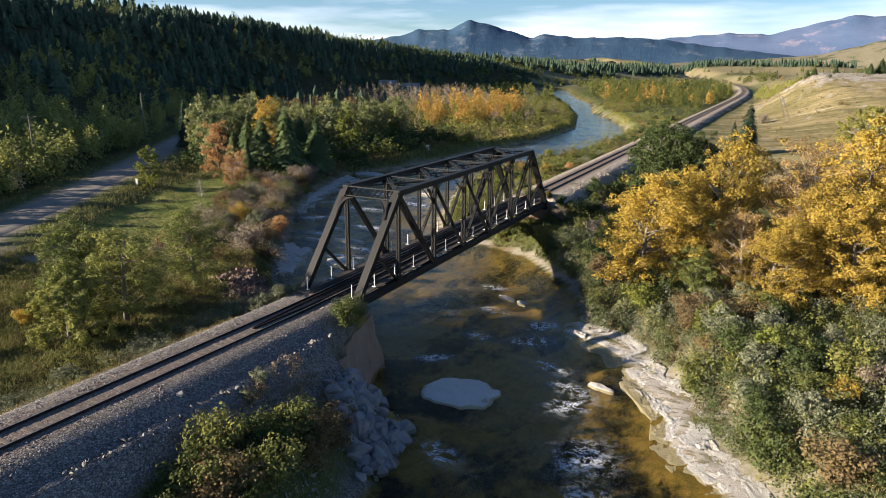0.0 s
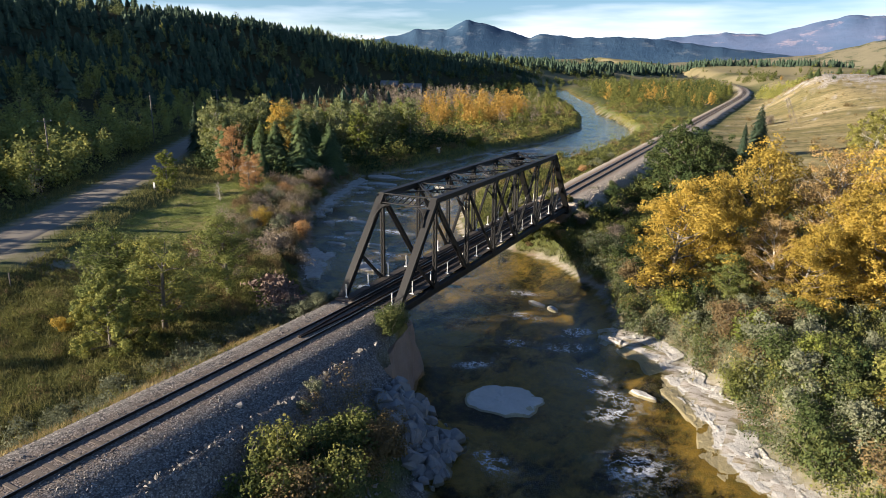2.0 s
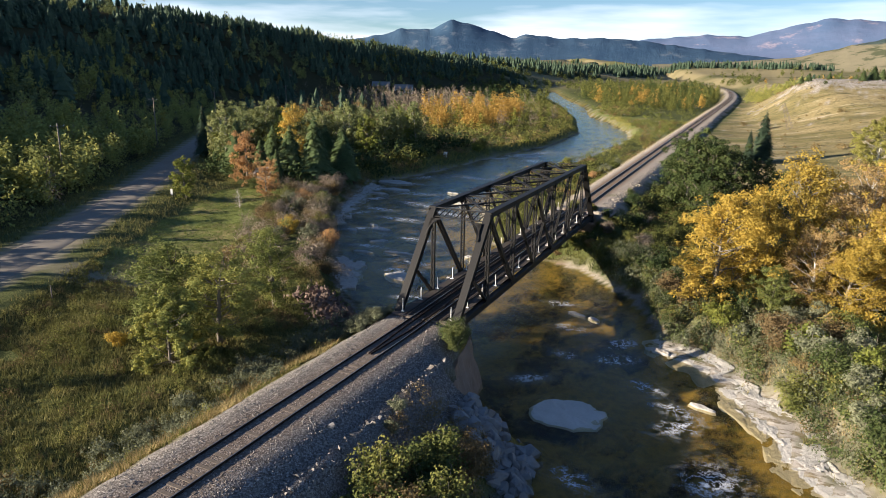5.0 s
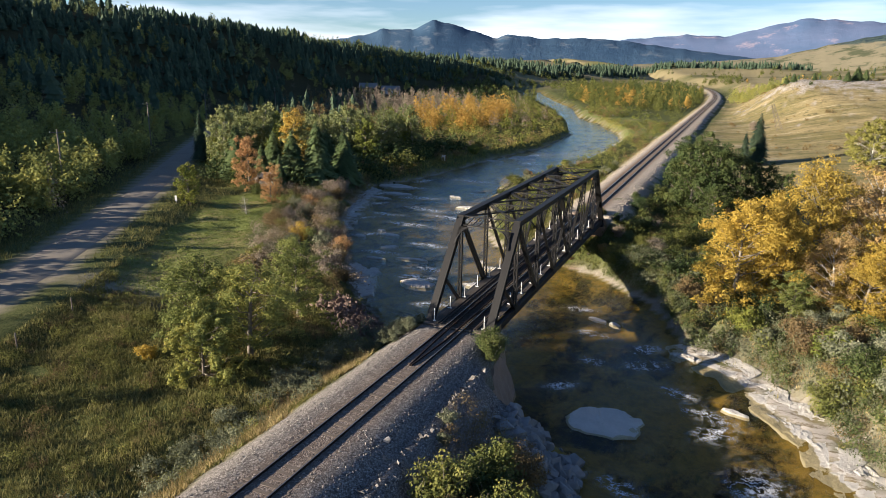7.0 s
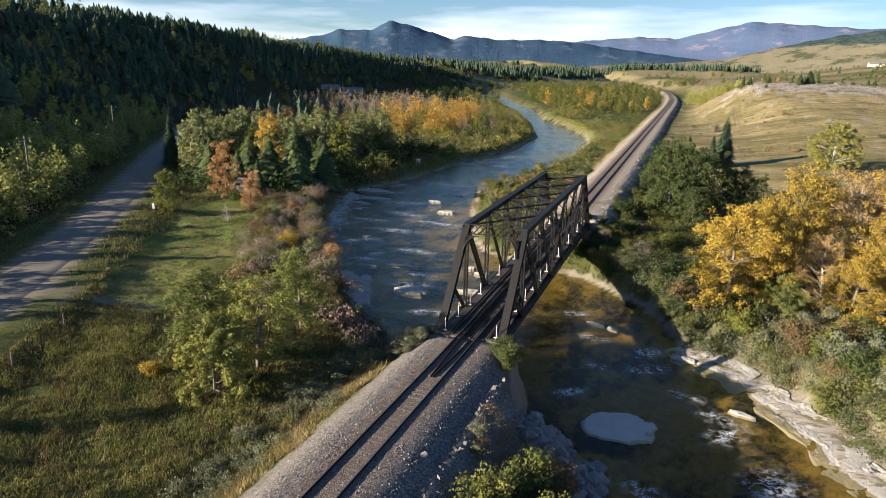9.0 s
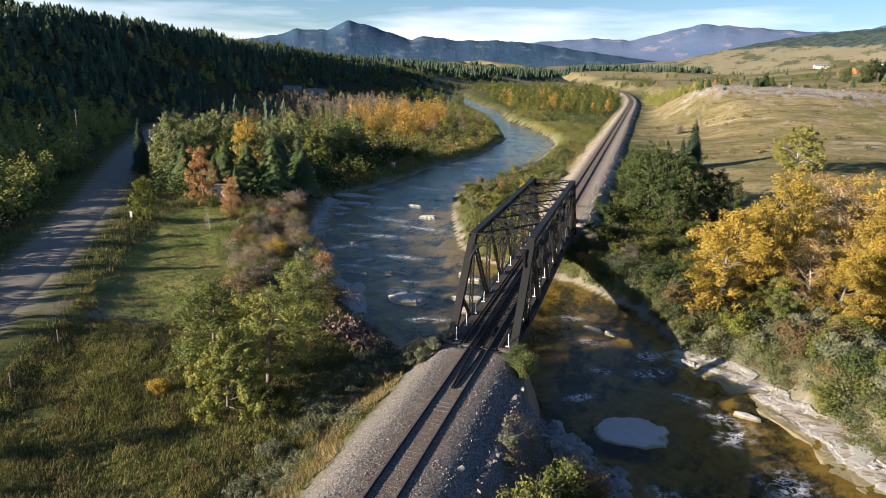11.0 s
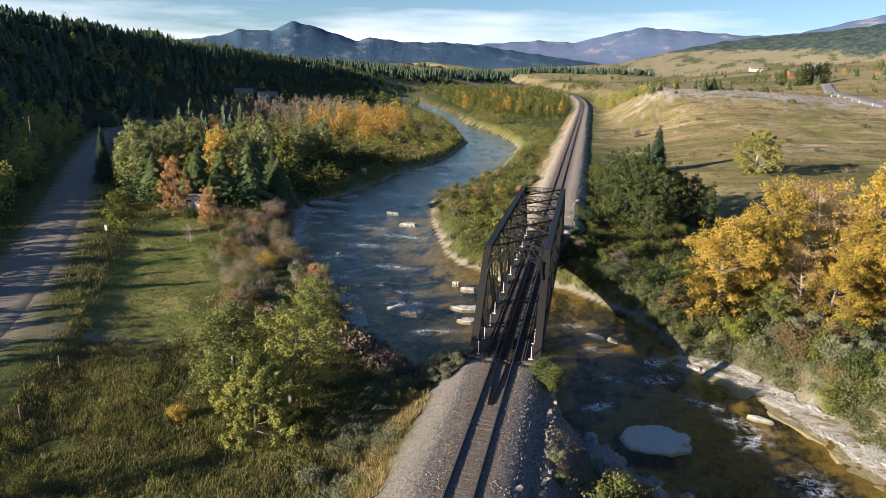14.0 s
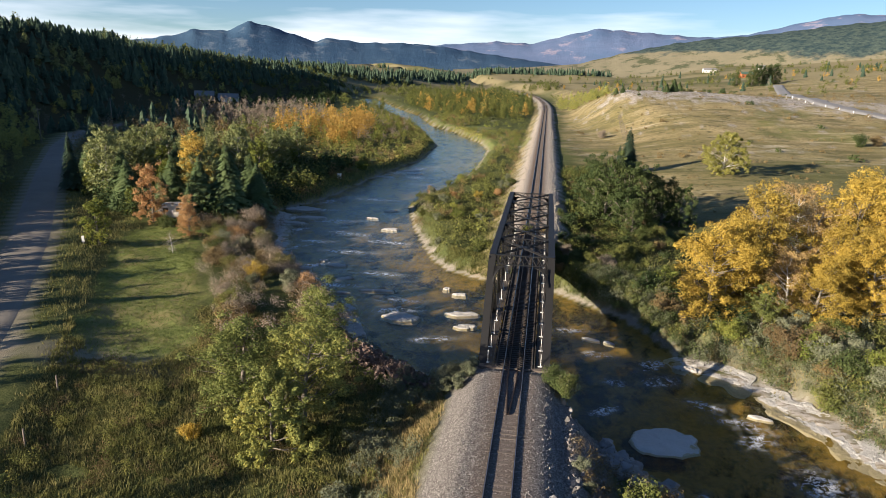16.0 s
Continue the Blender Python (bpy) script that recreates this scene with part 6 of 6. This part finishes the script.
ledge(11.8, -1.1, 2.5, 2.0, 20, 1, 0.04, "broad flat grey rock slab level with the water", n=46)
for i, (x, y, rx, ry, a, top) in enumerate(((-13.6, 20.6, 2.1, 1.2, -20, 0.2), (-6.8, 23.0, 1.8, 0.7, 10, 0.16), (-6.0, 19.2, 1.1, 0.7, 10, 0.14), (-10, 31.6, 0.5, 0.4, 0, 0.35), (-8, 29.8, 0.9, 0.45, 10, 0.2), (-23, 27.3, 1.3, 0.35, 5, 0.15),
                                         (-18.5, 29, 1.9, 0.35, 5, 0.15), (-27, 38.7, 1.3, 0.6, 0, 0.25), (-30.7, 36.4, 0.9, 0.5, 0, 0.2), (-29.4, 40.5, 0.6, 0.4, 0, 0.2), (7.4, 18.4, 0.9, 0.3, -20, 0.10), (9.2, 17.8, 0.6, 0.3, -30, 0.12),
                                         (15.6, 13.0, 0.7, 0.35, 0, 0.2), (-4.5, 35.0, 0.6, 0.5, 0, 0.4), (-24, 33, 1.2, 0.5, 30, 0.1), (-20.5, 22, 1.0, 1.6, 20, 0.12), (-17.5, 15.5, 0.9, 1.8, 30, 0.15), (-19.5, 18.6, 0.8, 1.4, 30, 0.15),
                                         (-45, 75, 3.5, 1.6, 10, 0.2), (-41, 68, 2.8, 0.9, 5, 0.12), (-42.5, 63, 2.4, 0.8, -5, 0.12), (-36, 131, 3.0, 1.2, 15, 0.35), (-33, 126, 2.0, 0.7, 10, 0.2), (-40, 120, 2.2, 0.7, 20, 0.3),
                                         (-28, 77, 1.3, 0.5, 10, 0.25), (-30, 70, 1.2, 0.4, 0, 0.2), (-24.5, 62, 1.4, 0.9, 0, 0.2), (-23.5, 96, 1.5, 0.8, 0, 0.3))):
    ledge(x, y, 1.0 * rx, 1.0 * ry, a, 10 + i, min(0.14, 0.7 * top), mat="riverledge", n=26)


rubble("ballast_stones", M["ballast"], 4200, lambda r: (r.choice([-1, 1]) * r.uniform(0.95, 3.6), r.uniform(-36, -0.5)), 0.028, 0.06, "loose crushed stone ballast along the track", 97)

M["palestone"] = plain("pale_shoulder_stone", (0.15, 0.135, 0.115), (0.44, 0.39, 0.335), 2.0, 0.9, 0, 0.7, 10, 0.03)
rubble("shoulder_stones", M["palestone"], 5200, lambda r: (r.choice([-1, 1]) * (2.2 + 3.6 * r.rand() ** 0.8), 44.5 + 190 * r.rand() ** 1.5), 0.04, 0.14, "pale broken stone on the shoulders of the railway bank", 98)

rubble("crest_rocks", M["ballast"], 700, lambda r: (14 + 130 * r.rand() ** 1.3, 285 + r.normal() * 14), 0.1, 0.42, "pale outcrop rocks along the crest of the dry hill", 99)

# layered shelf rock along the far bank
def rock_shelf(y0, y1, ns, no):
    """A sheet of bedrock broken into thin tilted plates that dip into the water."""
    s = np.linspace(y0, y1, ns)
    line = RIGHT_BANK[1:12]
    xb = np.interp(s, [p[1] for p in line], [p[0] for p in line])
    dx = np.gradient(xb, s)
    nx, ny = 1 / np.hypot(1, dx), -dx / np.hypot(1, dx)
    wide = np.clip(2.1 + 1.2 * lumps(s, s * 0 + 3, 11, 52) + 0.8 * lumps(s, s * 0, 3, 53), 0.4, 4.2) * smooth((y1 - s) / 4 + 0.15)
    o = np.linspace(-0.9, 1.0, no)
    off = np.where(o < 0, o * 1.6, o * wide[:, None])
    px = xb[:, None] + nx[:, None] * off
    py = s[:, None] + ny[:, None] * off
    wx, wy = off + 0.25 * lumps(px, py, 2.2, 54), s[:, None] + 0.35 * lumps(px, py, 2.6, 55) + 0.4 * off
    bent = lumps(wx, wy * 0.6, 6.0, 171) + 0.45 * lumps(wx, wy, 2.4, 172) + 0.10 * lumps(px, py, 0.8, 173)
    tread = np.floor(bent * 1.9 + off * 0.55)
    crack = 1 - smooth(np.abs(lumps(wx, wy, 2.1, 174) + 0.4 * lumps(px, py, 0.7, 175)) / 0.07)
    z = WATER + 0.07 + np.where(off < 0, 0.16, 0.06) * off + 0.045 * tread + 0.012 * lumps(px, py, 0.8, 176) - 0.035 * crack
    z = np.where(o[None, :] > 0.95, z - 0.9, z)
    z = np.where(o[None, :] < -0.85, z - 0.5, z)
    return grid_mesh("rock_shelf", np.stack([px.ravel(), py.ravel(), z.ravel()], -1), no, ns, M["shelf"])


shelf_data = rock_shelf(-26, 15.5, 560, 64)
tagged(new("rock_shelf", shelf_data), "pale layered bedrock shelf along the far bank", "rock", kind="structure")


def low_shelf(line, ns, no, seed, out=2.2, back=1.6):
    """Flat bedrock plates at the water's edge along a broken line of the bank."""
    r = np.random.RandomState(seed)
    p = np.array(line, float)
    run = np.concatenate([[0], np.cumsum(np.hypot(*np.diff(p, axis=0).T))])
    s = np.linspace(0, run[-1], ns)
    q = np.stack([np.interp(s, run, p[:, 0]), np.interp(s, run, p[:, 1])], -1)
    t = np.gradient(q, axis=0)
    t /= np.hypot(*t.T)[:, None]
    for _ in range(10):
        t[1:-1] = (t[:-2] + t[1:-1] + t[2:]) / 3
    nor = np.stack([t[:, 1], -t[:, 0]], -1)
    o = np.linspace(-back, 1, no)
    ends = smooth(s / 4) * smooth((run[-1] - s) / 4)
    reach = out * np.clip(0.85 + 0.5 * lumps(s, s * 0, 9, seed + 1) + 0.35 * lumps(s, s * 0, 2.6, seed + 4), 0.1, 1.5) * ends
    off = np.where(o[None, :] > 0, o[None, :] * reach[:, None], o[None, :])
    px, py = q[:, :1] + nor[:, :1] * off, q[:, 1:] + nor[:, 1:] * off
    wx, wy = off + 0.25 * lumps(px, py, 2.0, seed + 2), s[:, None] + 0.4 * lumps(px, py, 2.4, seed + 3)
    m = int(run[-1] * 4)
    seeds = np.stack([r.uniform(-back, out * 1.4, m), r.uniform(0, run[-1], m)], -1)
    lift, tip = r.normal(size=m) * 0.06, r.normal(size=(m, 2)) * 0.02
    d = np.hypot((wx[..., None] - seeds[:, 0]) * 1.3, (wy[..., None] - seeds[:, 1]) * 0.7)
    k = d.argmin(-1)
    two = np.partition(d, 1, -1)
    z = WATER + 0.11 - 0.25 * (1 - ends[:, None]) - 0.055 * seeds[k, 0] + lift[k] + (wx - seeds[k, 0]) * tip[k, 0] + (wy - seeds[k, 1]) * tip[k, 1] - 0.06 * (1 - smooth((two[..., 1] - two[..., 0]) / 0.1))
    z = np.where((o[None, :] > 0.96) | (o[None, :] < -0.97 * back), z - 0.6, z)
    return grid_mesh("bank_shelf", np.stack([px.ravel(), py.ravel(), z.ravel()], -1), no, ns, M["riverledge"])


for k, (a, b, wide) in enumerate(((13, 16, 1.8), (16, 20, 2.4))):
    me = low_shelf(LEFT_BANK[a:b], 150, 30, 130 + 10 * k, wide)
    me.polygons.foreach_set("use_smooth", [False] * len(me.polygons))
    tagged(new("bank_shelf", me), "flat grey bedrock plates along the lawn bank", "rock", kind="structure")
ledge(20.2, 4.2, 0.9, 0.3, -15, 801, 0.07, "pale rock ledge just above the water", "shelf", 18)
ledge(16.2, 12.6, 0.8, 0.35, -10, 802, 0.2, "pale rock ledge just above the water", "shelf", 18)

# ---- mountains ----


def mountain_range(name, ridge, near, far, mat, label, seed, rough=0.05):
    """A range standing on a ring round the valley; ridge lists azimuth (left of ahead) and rise, in degrees."""
    az, el = np.array(ridge).T
    order = np.argsort(az)
    a = np.linspace(az.min(), az.max(), 260)
    top = np.interp(a, az[order], el[order])
    soft = np.convolve(np.pad(top, 20, mode="edge"), np.ones(41) / 41, "valid")
    fine = sum(np.sin(a * f + p) / f for f, p in ((3.1, 0.3), (5.7, 1.1), (11.3, 2.0), (23.0, 0.7), (41.0, 1.9)))
    jag = 0.10 * fine * smooth((top - 0.3) / 1.5)
    rs = np.linspace(0, 1, 22)
    verts = []
    for t in rs:
        dist = near + (far - near) * t
        up = np.tan(np.radians(top)) * dist + 22
        prof = smooth(t / 0.62) if t < 0.62 else 1.0 - 0.5 * smooth((t - 0.62) / 0.38)
        crest = soft + (top - soft + jag) * prof ** 3
        peak = np.tan(np.radians(crest)) * (near + (far - near) * 0.62) + 22
        px, py = -np.sin(np.radians(a)) * dist, np.cos(np.radians(a)) * dist
        spur = 1 + (0.07 * lumps(px, py, 700, 30 + seed) + 0.03 * lumps(px, py, 260, 31 + seed)) * (1 - prof)
        z = -25 + (peak + 25) * prof * np.clip(spur, 0.6, 1.4 if t < 0.6 else 1.0)
        verts.append(np.stack([-np.sin(np.radians(a)) * dist, np.cos(np.radians(a)) * dist - 45, z], -1))
    ob = new(name, grid_mesh(name, np.concatenate(verts)[:, :], len(a), len(rs), mat))
    return tagged(ob, label, "mountains", kind="structure")


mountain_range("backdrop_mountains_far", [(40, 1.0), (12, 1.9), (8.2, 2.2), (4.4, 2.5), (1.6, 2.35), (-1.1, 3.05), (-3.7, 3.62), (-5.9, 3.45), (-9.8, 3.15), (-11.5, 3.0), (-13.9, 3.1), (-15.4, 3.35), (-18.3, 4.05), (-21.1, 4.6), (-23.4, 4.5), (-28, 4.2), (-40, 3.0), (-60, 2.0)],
               2900, 4300, M["mountain_far"], "far rocky mountain range under the clouds with blue haze in its colour", 2)
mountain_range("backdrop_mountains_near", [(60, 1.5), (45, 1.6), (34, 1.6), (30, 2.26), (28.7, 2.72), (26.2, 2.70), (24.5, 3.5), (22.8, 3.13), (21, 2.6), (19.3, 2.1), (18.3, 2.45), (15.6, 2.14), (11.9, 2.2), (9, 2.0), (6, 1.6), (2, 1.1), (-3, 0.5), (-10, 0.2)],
               2100, 3000, M["mountain"], "forested mountains at the end of the valley with blue haze in their colour", 5)

def ridge_material():
    n = Nodes("wooded_ridge_and_fields")
    # forest colour leans blue, with distance haze mixed in
    forest = n.mix(n.ramp(n.noise(0.07, 8, 0.75), (0.4, 0), (0.62, 1)), (0.022, 0.042, 0.050), (0.075, 0.10, 0.085))
    field = n.mix(n.noise(0.012, 7, 0.65, stretch=(1, 1, 3)), (0.13, 0.125, 0.085), (0.26, 0.23, 0.155))
    field = n.mix(n.ramp(n.noise(0.02, 6, 0.7), (0.52, 0), (0.60, 1)), field, (0.075, 0.085, 0.05))
    sep = n.t.nodes.new("ShaderNodeSeparateXYZ")
    n.link(n.geo.outputs["Position"], sep.inputs[0])
    edge = n.math("ADD", n.math("MULTIPLY", sep.outputs["Z"], 0.006), n.math("MULTIPLY", n.noise(0.007, 7, 0.7), 0.8))
    c = n.mix(n.ramp(edge, (0.84, 0), (0.92, 1)), field, forest)
    return n.done(n.surface(c, 0.95, 0, n.bump(n.noise(0.05, 6, 0.7), 0.5, 6.0), spec=0.05))


mountain_range("backdrop_wooded_ridge", [(8, 0.2), (2, 0.5), (-2.2, 0.85), (-6.4, 1.9), (-9.6, 2.55), (-12.3, 2.9), (-16.4, 3.3), (-20.5, 3.85), (-26, 4.3), (-34, 4.4), (-48, 3.4), (-64, 2.0)],
               1350, 2250, ridge_material(), "dark wooded ridge above tan fields", 9)

# ---- small things about the valley ----
UPPER_ROAD = [(158, 196), (132, 226), (120, 252), (121, 285), (138, 365), (166, 465), (200, 589)]
tagged(new("upper_road", ribbon("upper_road", UPPER_ROAD, 4.6, 0.75, M["asphalt"], 5.0)), "grey asphalt road curving over the dry hill", "road", kind="structure")
M["wood"] = plain("grey_pole_wood", (0.13, 0.11, 0.09), (0.24, 0.21, 0.18), 3, 0.9, 0, 0.5, 20)
M["shell"] = plain("cream_trailer_shell", (0.62, 0.58, 0.52), (0.72, 0.69, 0.63), 1.5, 0.45)
M["dark_glass"] = plain("dark_window_glass", (0.015, 0.017, 0.02), (0.03, 0.033, 0.036), 2, 0.12, 0, 0.05)
M["red_wall"] = plain("orange_red_house_wall", (0.40, 0.12, 0.05), (0.50, 0.17, 0.07), 0.5, 0.8)
M["green_roof"] = plain("green_metal_roof", (0.06, 0.11, 0.08), (0.10, 0.16, 0.12), 0.5, 0.6)
M["grey_roof"] = plain("grey_roof_shingle", (0.16, 0.16, 0.165), (0.26, 0.26, 0.26), 0.5, 0.85)
M["pale_wall"] = plain("pale_house_wall", (0.62, 0.61, 0.58), (0.74, 0.73, 0.70), 0.5, 0.8)


def house(x, y, turn, long, deep, tall, wall, roof, label):
    """A small far house: walls, gable roof with eaves, windows and a door."""
    top = new("house")
    top.matrix_basis = pose(x, y, height(x, y) - 0.4, 0, 0, turn)
    b = Build()
    h = deep * 0.32
    b.add([(-long / 2, -deep / 2, 0), (long / 2, -deep / 2, 0), (long / 2, deep / 2, 0), (-long / 2, deep / 2, 0), (-long / 2, -deep / 2, tall), (long / 2, -deep / 2, tall), (long / 2, deep / 2, tall), (-long / 2, deep / 2, tall),
           (-long / 2, 0, tall + h), (long / 2, 0, tall + h)], [(0, 1, 5, 4), (1, 2, 6, 9, 5), (2, 3, 7, 6), (3, 0, 4, 8, 7)])
    part("wall", b, M[wall], top)
    for s in (-1, 1):
        b = Build()
        o, e = long / 2 + 0.5, deep / 2 + 0.5
        zl = tall - 0.5 * h / (deep / 2)
        vs = [(-o, 0, tall + h + 0.12), (o, 0, tall + h + 0.12), (o, s * e, zl + 0.12), (-o, s * e, zl + 0.12), (-o, 0, tall + h), (o, 0, tall + h), (o, s * e, zl), (-o, s * e, zl)]
        b.add(vs, [(0, 1, 2, 3), (7, 6, 5, 4), (0, 4, 5, 1), (1, 5, 6, 2), (2, 6, 7, 3), (3, 7, 4, 0)])
        part("roof", b, M[roof], top)
    for k in range(3):
        b = Build()
        xx = -long / 2 + long * (k + 0.5) / 3
        if k == 1:
            b.box((xx - 0.5, -deep / 2 - 0.05, 0.3), (xx + 0.5, -deep / 2 + 0.02, 2.4))
            part("door", b, M["wood"], top)
        else:
            b.box((xx - 0.8, -deep / 2 - 0.04, 1.2), (xx + 0.8, -deep / 2 + 0.02, 2.4))
            part("window", b, M["dark_glass"], top)
    return tagged(top, label, "house")


house(246.5, 866, 15, 16, 9, 4.5, "red_wall", "green_roof", "orange red house with green metal roof")
house(266, 1156, 5, 22, 9, 4.5, "pale_wall", "grey_roof", "long pale house far across the valley")
house(340, 1134, -10, 12, 8, 4.0, "pale_wall", "grey_roof", "small white house far across the valley")
house(216, 1600, 0, 26, 16, 6.0, "pale_wall", "grey_roof", "grey roofed house far up the valley")
house(-207, 372, 20, 12, 8, 3.4, "pale_wall", "grey_roof", "pale house at the foot of the wooded hill")
house(-212, 350, 25, 11, 8, 3.4, "wood", "grey_roof", "grey house at the foot of the wooded hill")


def utility_pole(x, y, tall, turn):
    top = new("utility_pole")
    top.matrix_basis = pose(x, y, height(x, y) - 0.5, 0, 0, turn)
    b = Build()
    b.tube([(0, 0, 0), (0, 0, tall * 0.5), (0.03, 0, tall)], [0.16, 0.14, 0.11], 8)
    part("pole", b, M["wood"], top, smooth=True)
    b = Build()
    b.beam((-1.1, 0.12, tall - 0.5), (1.1, 0.12, tall - 0.5), 0.10, 0.12)
    part("crossarm", b, M["wood"], top)
    for xx in (-0.95, 0.0, 0.95):
        b = Build()
        b.tube([(xx, 0.12, tall - 0.44), (xx, 0.12, tall - 0.30)], [0.05, 0.035], 6)
        part("insulator", b, M["white"], top)
    return tagged(top, "grey wooden utility pole beside the gravel road", "utility pole", "utility poles along the road")


for x, y, tall in ((-117, 79, 12.5), (-154, 138, 11.0), (-84, 30, 11.5), (-176, 205, 11)):
    utility_pole(x, y, tall, 58)


def lattice_mast(x, y, tall, lean, label):
    """A slim four-legged lattice mast with cross bracing."""
    top = new("lattice_mast")
    top.matrix_basis = pose(x, y, height(x, y) - 0.2, 0, lean, 20)
    for sx, sy in ((-1, -1), (1, -1), (1, 1), (-1, 1)):
        b = Build()
        b.beam((sx * 0.75, sy * 0.75, 0), (sx * 0.35, sy * 0.35, tall), 0.08, 0.08, (0, 1, 0))
        part("leg", b, M["wood"], top)
    for k in range(6):
        f, g = k / 6, (k + 1) / 6
        u, v = 0.75 - 0.4 * f, 0.75 - 0.4 * g
        b = Build()
        for s in (-1, 1):
            b.beam((-u, s * u, tall * f), (v, s * v, tall * g), 0.045, 0.045, (0, 1, 0))
            b.beam((s * u, u, tall * f), (s * v, -v, tall * g), 0.045, 0.045, (1, 0, 0))
        part("brace", b, M["wood"], top)
    return tagged(top, label, "mast")


lattice_mast(131, 385, 11, 0, "grey lattice mast standing on the dry hill")
lattice_mast(29.6, 197, 9, -22, "leaning grey lattice mast on the dry meadow")


def trailer(x, y, turn):
    """A rounded travel trailer half hidden by the trees."""
    top = new("travel_trailer")
    top.matrix_basis = pose(x, y, height(x, y), 0, 0, turn)
    bm = bmesh.new()
    bmesh.ops.create_cube(bm, size=1.0)
    bmesh.ops.scale(bm, vec=(6.0, 2.3, 2.2), verts=bm.verts)
    bmesh.ops.translate(bm, vec=(0, 0, 1.65), verts=bm.verts)
    long_edges = [e for e in bm.edges if abs(e.verts[0].co.y - e.verts[1].co.y) > 2]
    bmesh.ops.bevel(bm, geom=long_edges, offset=0.55, segments=5, affect="EDGES")
    me = bpy.data.meshes.new("body")
    bm.to_mesh(me)
    bm.free()
    me.materials.append(M["shell"])
    body = new("body", me)
    body.parent = top
    for xx in (-1.8, 0.3, 2.0):
        b = Build()
        b.box((xx - 0.42, -1.18, 1.55), (xx + 0.42, -1.14, 2.15))
        part("window", b, M["dark_glass"], top)
    b = Build()
    b.box((0.95, -1.18, 0.7), (1.5, -1.14, 2.4))
    part("door", b, M["white"], top)
    for s in (-1, 1):
        b = Build()
        b.tube([(0, s * 1.0, 0.33), (0, s * 1.18, 0.33)], [0.33, 0.33], 16)
        part("wheel", b, M["steel"], top)
    b = Build()
    b.beam((3.0, 0, 0.55), (4.1, 0, 0.45), 0.12, 0.12)
    part("hitch", b, M["steel"], top)
    return tagged(top, "cream rounded travel trailer parked among the trees", "trailer")


trailer(-58.6, 52.4, 12)
plant("rust", -54.6, 47.6, 0.62, "small rust orange tree beside the trailer", category="tree")
plant("pinegreen", -55.6, 50.6, 0.75, "green pine in front of the trailer end", category="tree")
plant("s_green", -58.6, 47.6, 1.15, "dark green round bush in front of the trailer", category="shrub")
plant("s_green", -56.8, 47.2, 1.0, "dark green round bush in front of the trailer", category="shrub")


def marker(x, y, tall, wide, label, name="marker_post"):
    top = new(name)
    top.matrix_basis = pose(x, y, height(x, y) - 0.3, 0, 0, 20)
    b = Build()
    b.beam((0, 0, 0), (0, 0, tall), 0.12, 0.12, (0, 1, 0))
    part("post", b, M["wood"], top)
    b = Build()
    b.box((-wide / 2, -0.10, tall - 0.9 * tall * 0.6), (wide / 2, -0.06, tall + 0.1))
    part("board", b, M["white"], top, "white board")
    return tagged(top, label, "sign")


marker(-45.9, 100.5, 2.2, 1.0, "white board on a post at the river edge")
marker(-60.8, 31.5, 1.5, 0.35, "small white box on a post beside the lawn")
for k, (x, y) in enumerate(((-31.5, -14.0), (-35.0, -6.5), (-27.5, -21.0))):
    top = new("fence_post")
    b = Build()
    b.tube([(0, 0, -0.3), (0.03, 0, 1.3)], [0.07, 0.06], 7)
    part("post", b, M["wood"], top)
    top.matrix_basis = pose(x, y, height(x, y))
    tagged(top, "weathered wooden fence post in the meadow grass", "fence post", "meadow fence posts")
for k in range(9):
    t = k / 8
    x, y = 128 - 8 * min(1, 2 * t) + 3.9 * 0.8, 232 + 70 * t
    top = new("guard_post")
    b = Build()
    b.tube([(0, 0, -0.3), (0, 0, 1.0)], [0.12, 0.12], 8)
    part("post", b, M["white"], top)
    top.matrix_basis = pose(x - 8, y, height(x - 8, y))
    tagged(top, "white guard post beside the upper road", "guard post", "guard posts of the upper road")

for x, y, s in ((-3.4, -1.6, 0.75), (-4.0, -2.9, 0.7), (-4.9, -0.2, 0.85), (-5.6, 0.2, 0.8), (-4.6, 0.8, 0.7), (3.6, -0.6, 0.6)):
    plant("s_silver", x, y, s, "silver grey sagebrush beside the bridge end", "bushes at the bridge end", category="shrub")

# drift logs by the water
log = new("drift_log")
b = Build()
b.tube([(-6.9, 1.6, height(-6.9, 1.6) + 0.15), (-8.8, 3.3, height(-8.8, 3.3) + 0.18), (-10.8, 4.6, height(-10.8, 4.6) + 0.2)], [0.16, 0.14, 0.09], 8)
part("trunk", b, M["palebark"], log, smooth=True)
tagged(log, "pale bleached drift log lying by the rubble", "log")
log = new("drift_log")
b = Build()
b.tube([(-9.3, 5.8, WATER + 0.22), (-7.8, 4.8, WATER + 0.24), (-6.3, 3.6, WATER + 0.2)], [0.10, 0.15, 0.17], 8)
part("trunk", b, M["palebark"], log, smooth=True)
tagged(log, "long grey drift log lying at the water edge", "log")
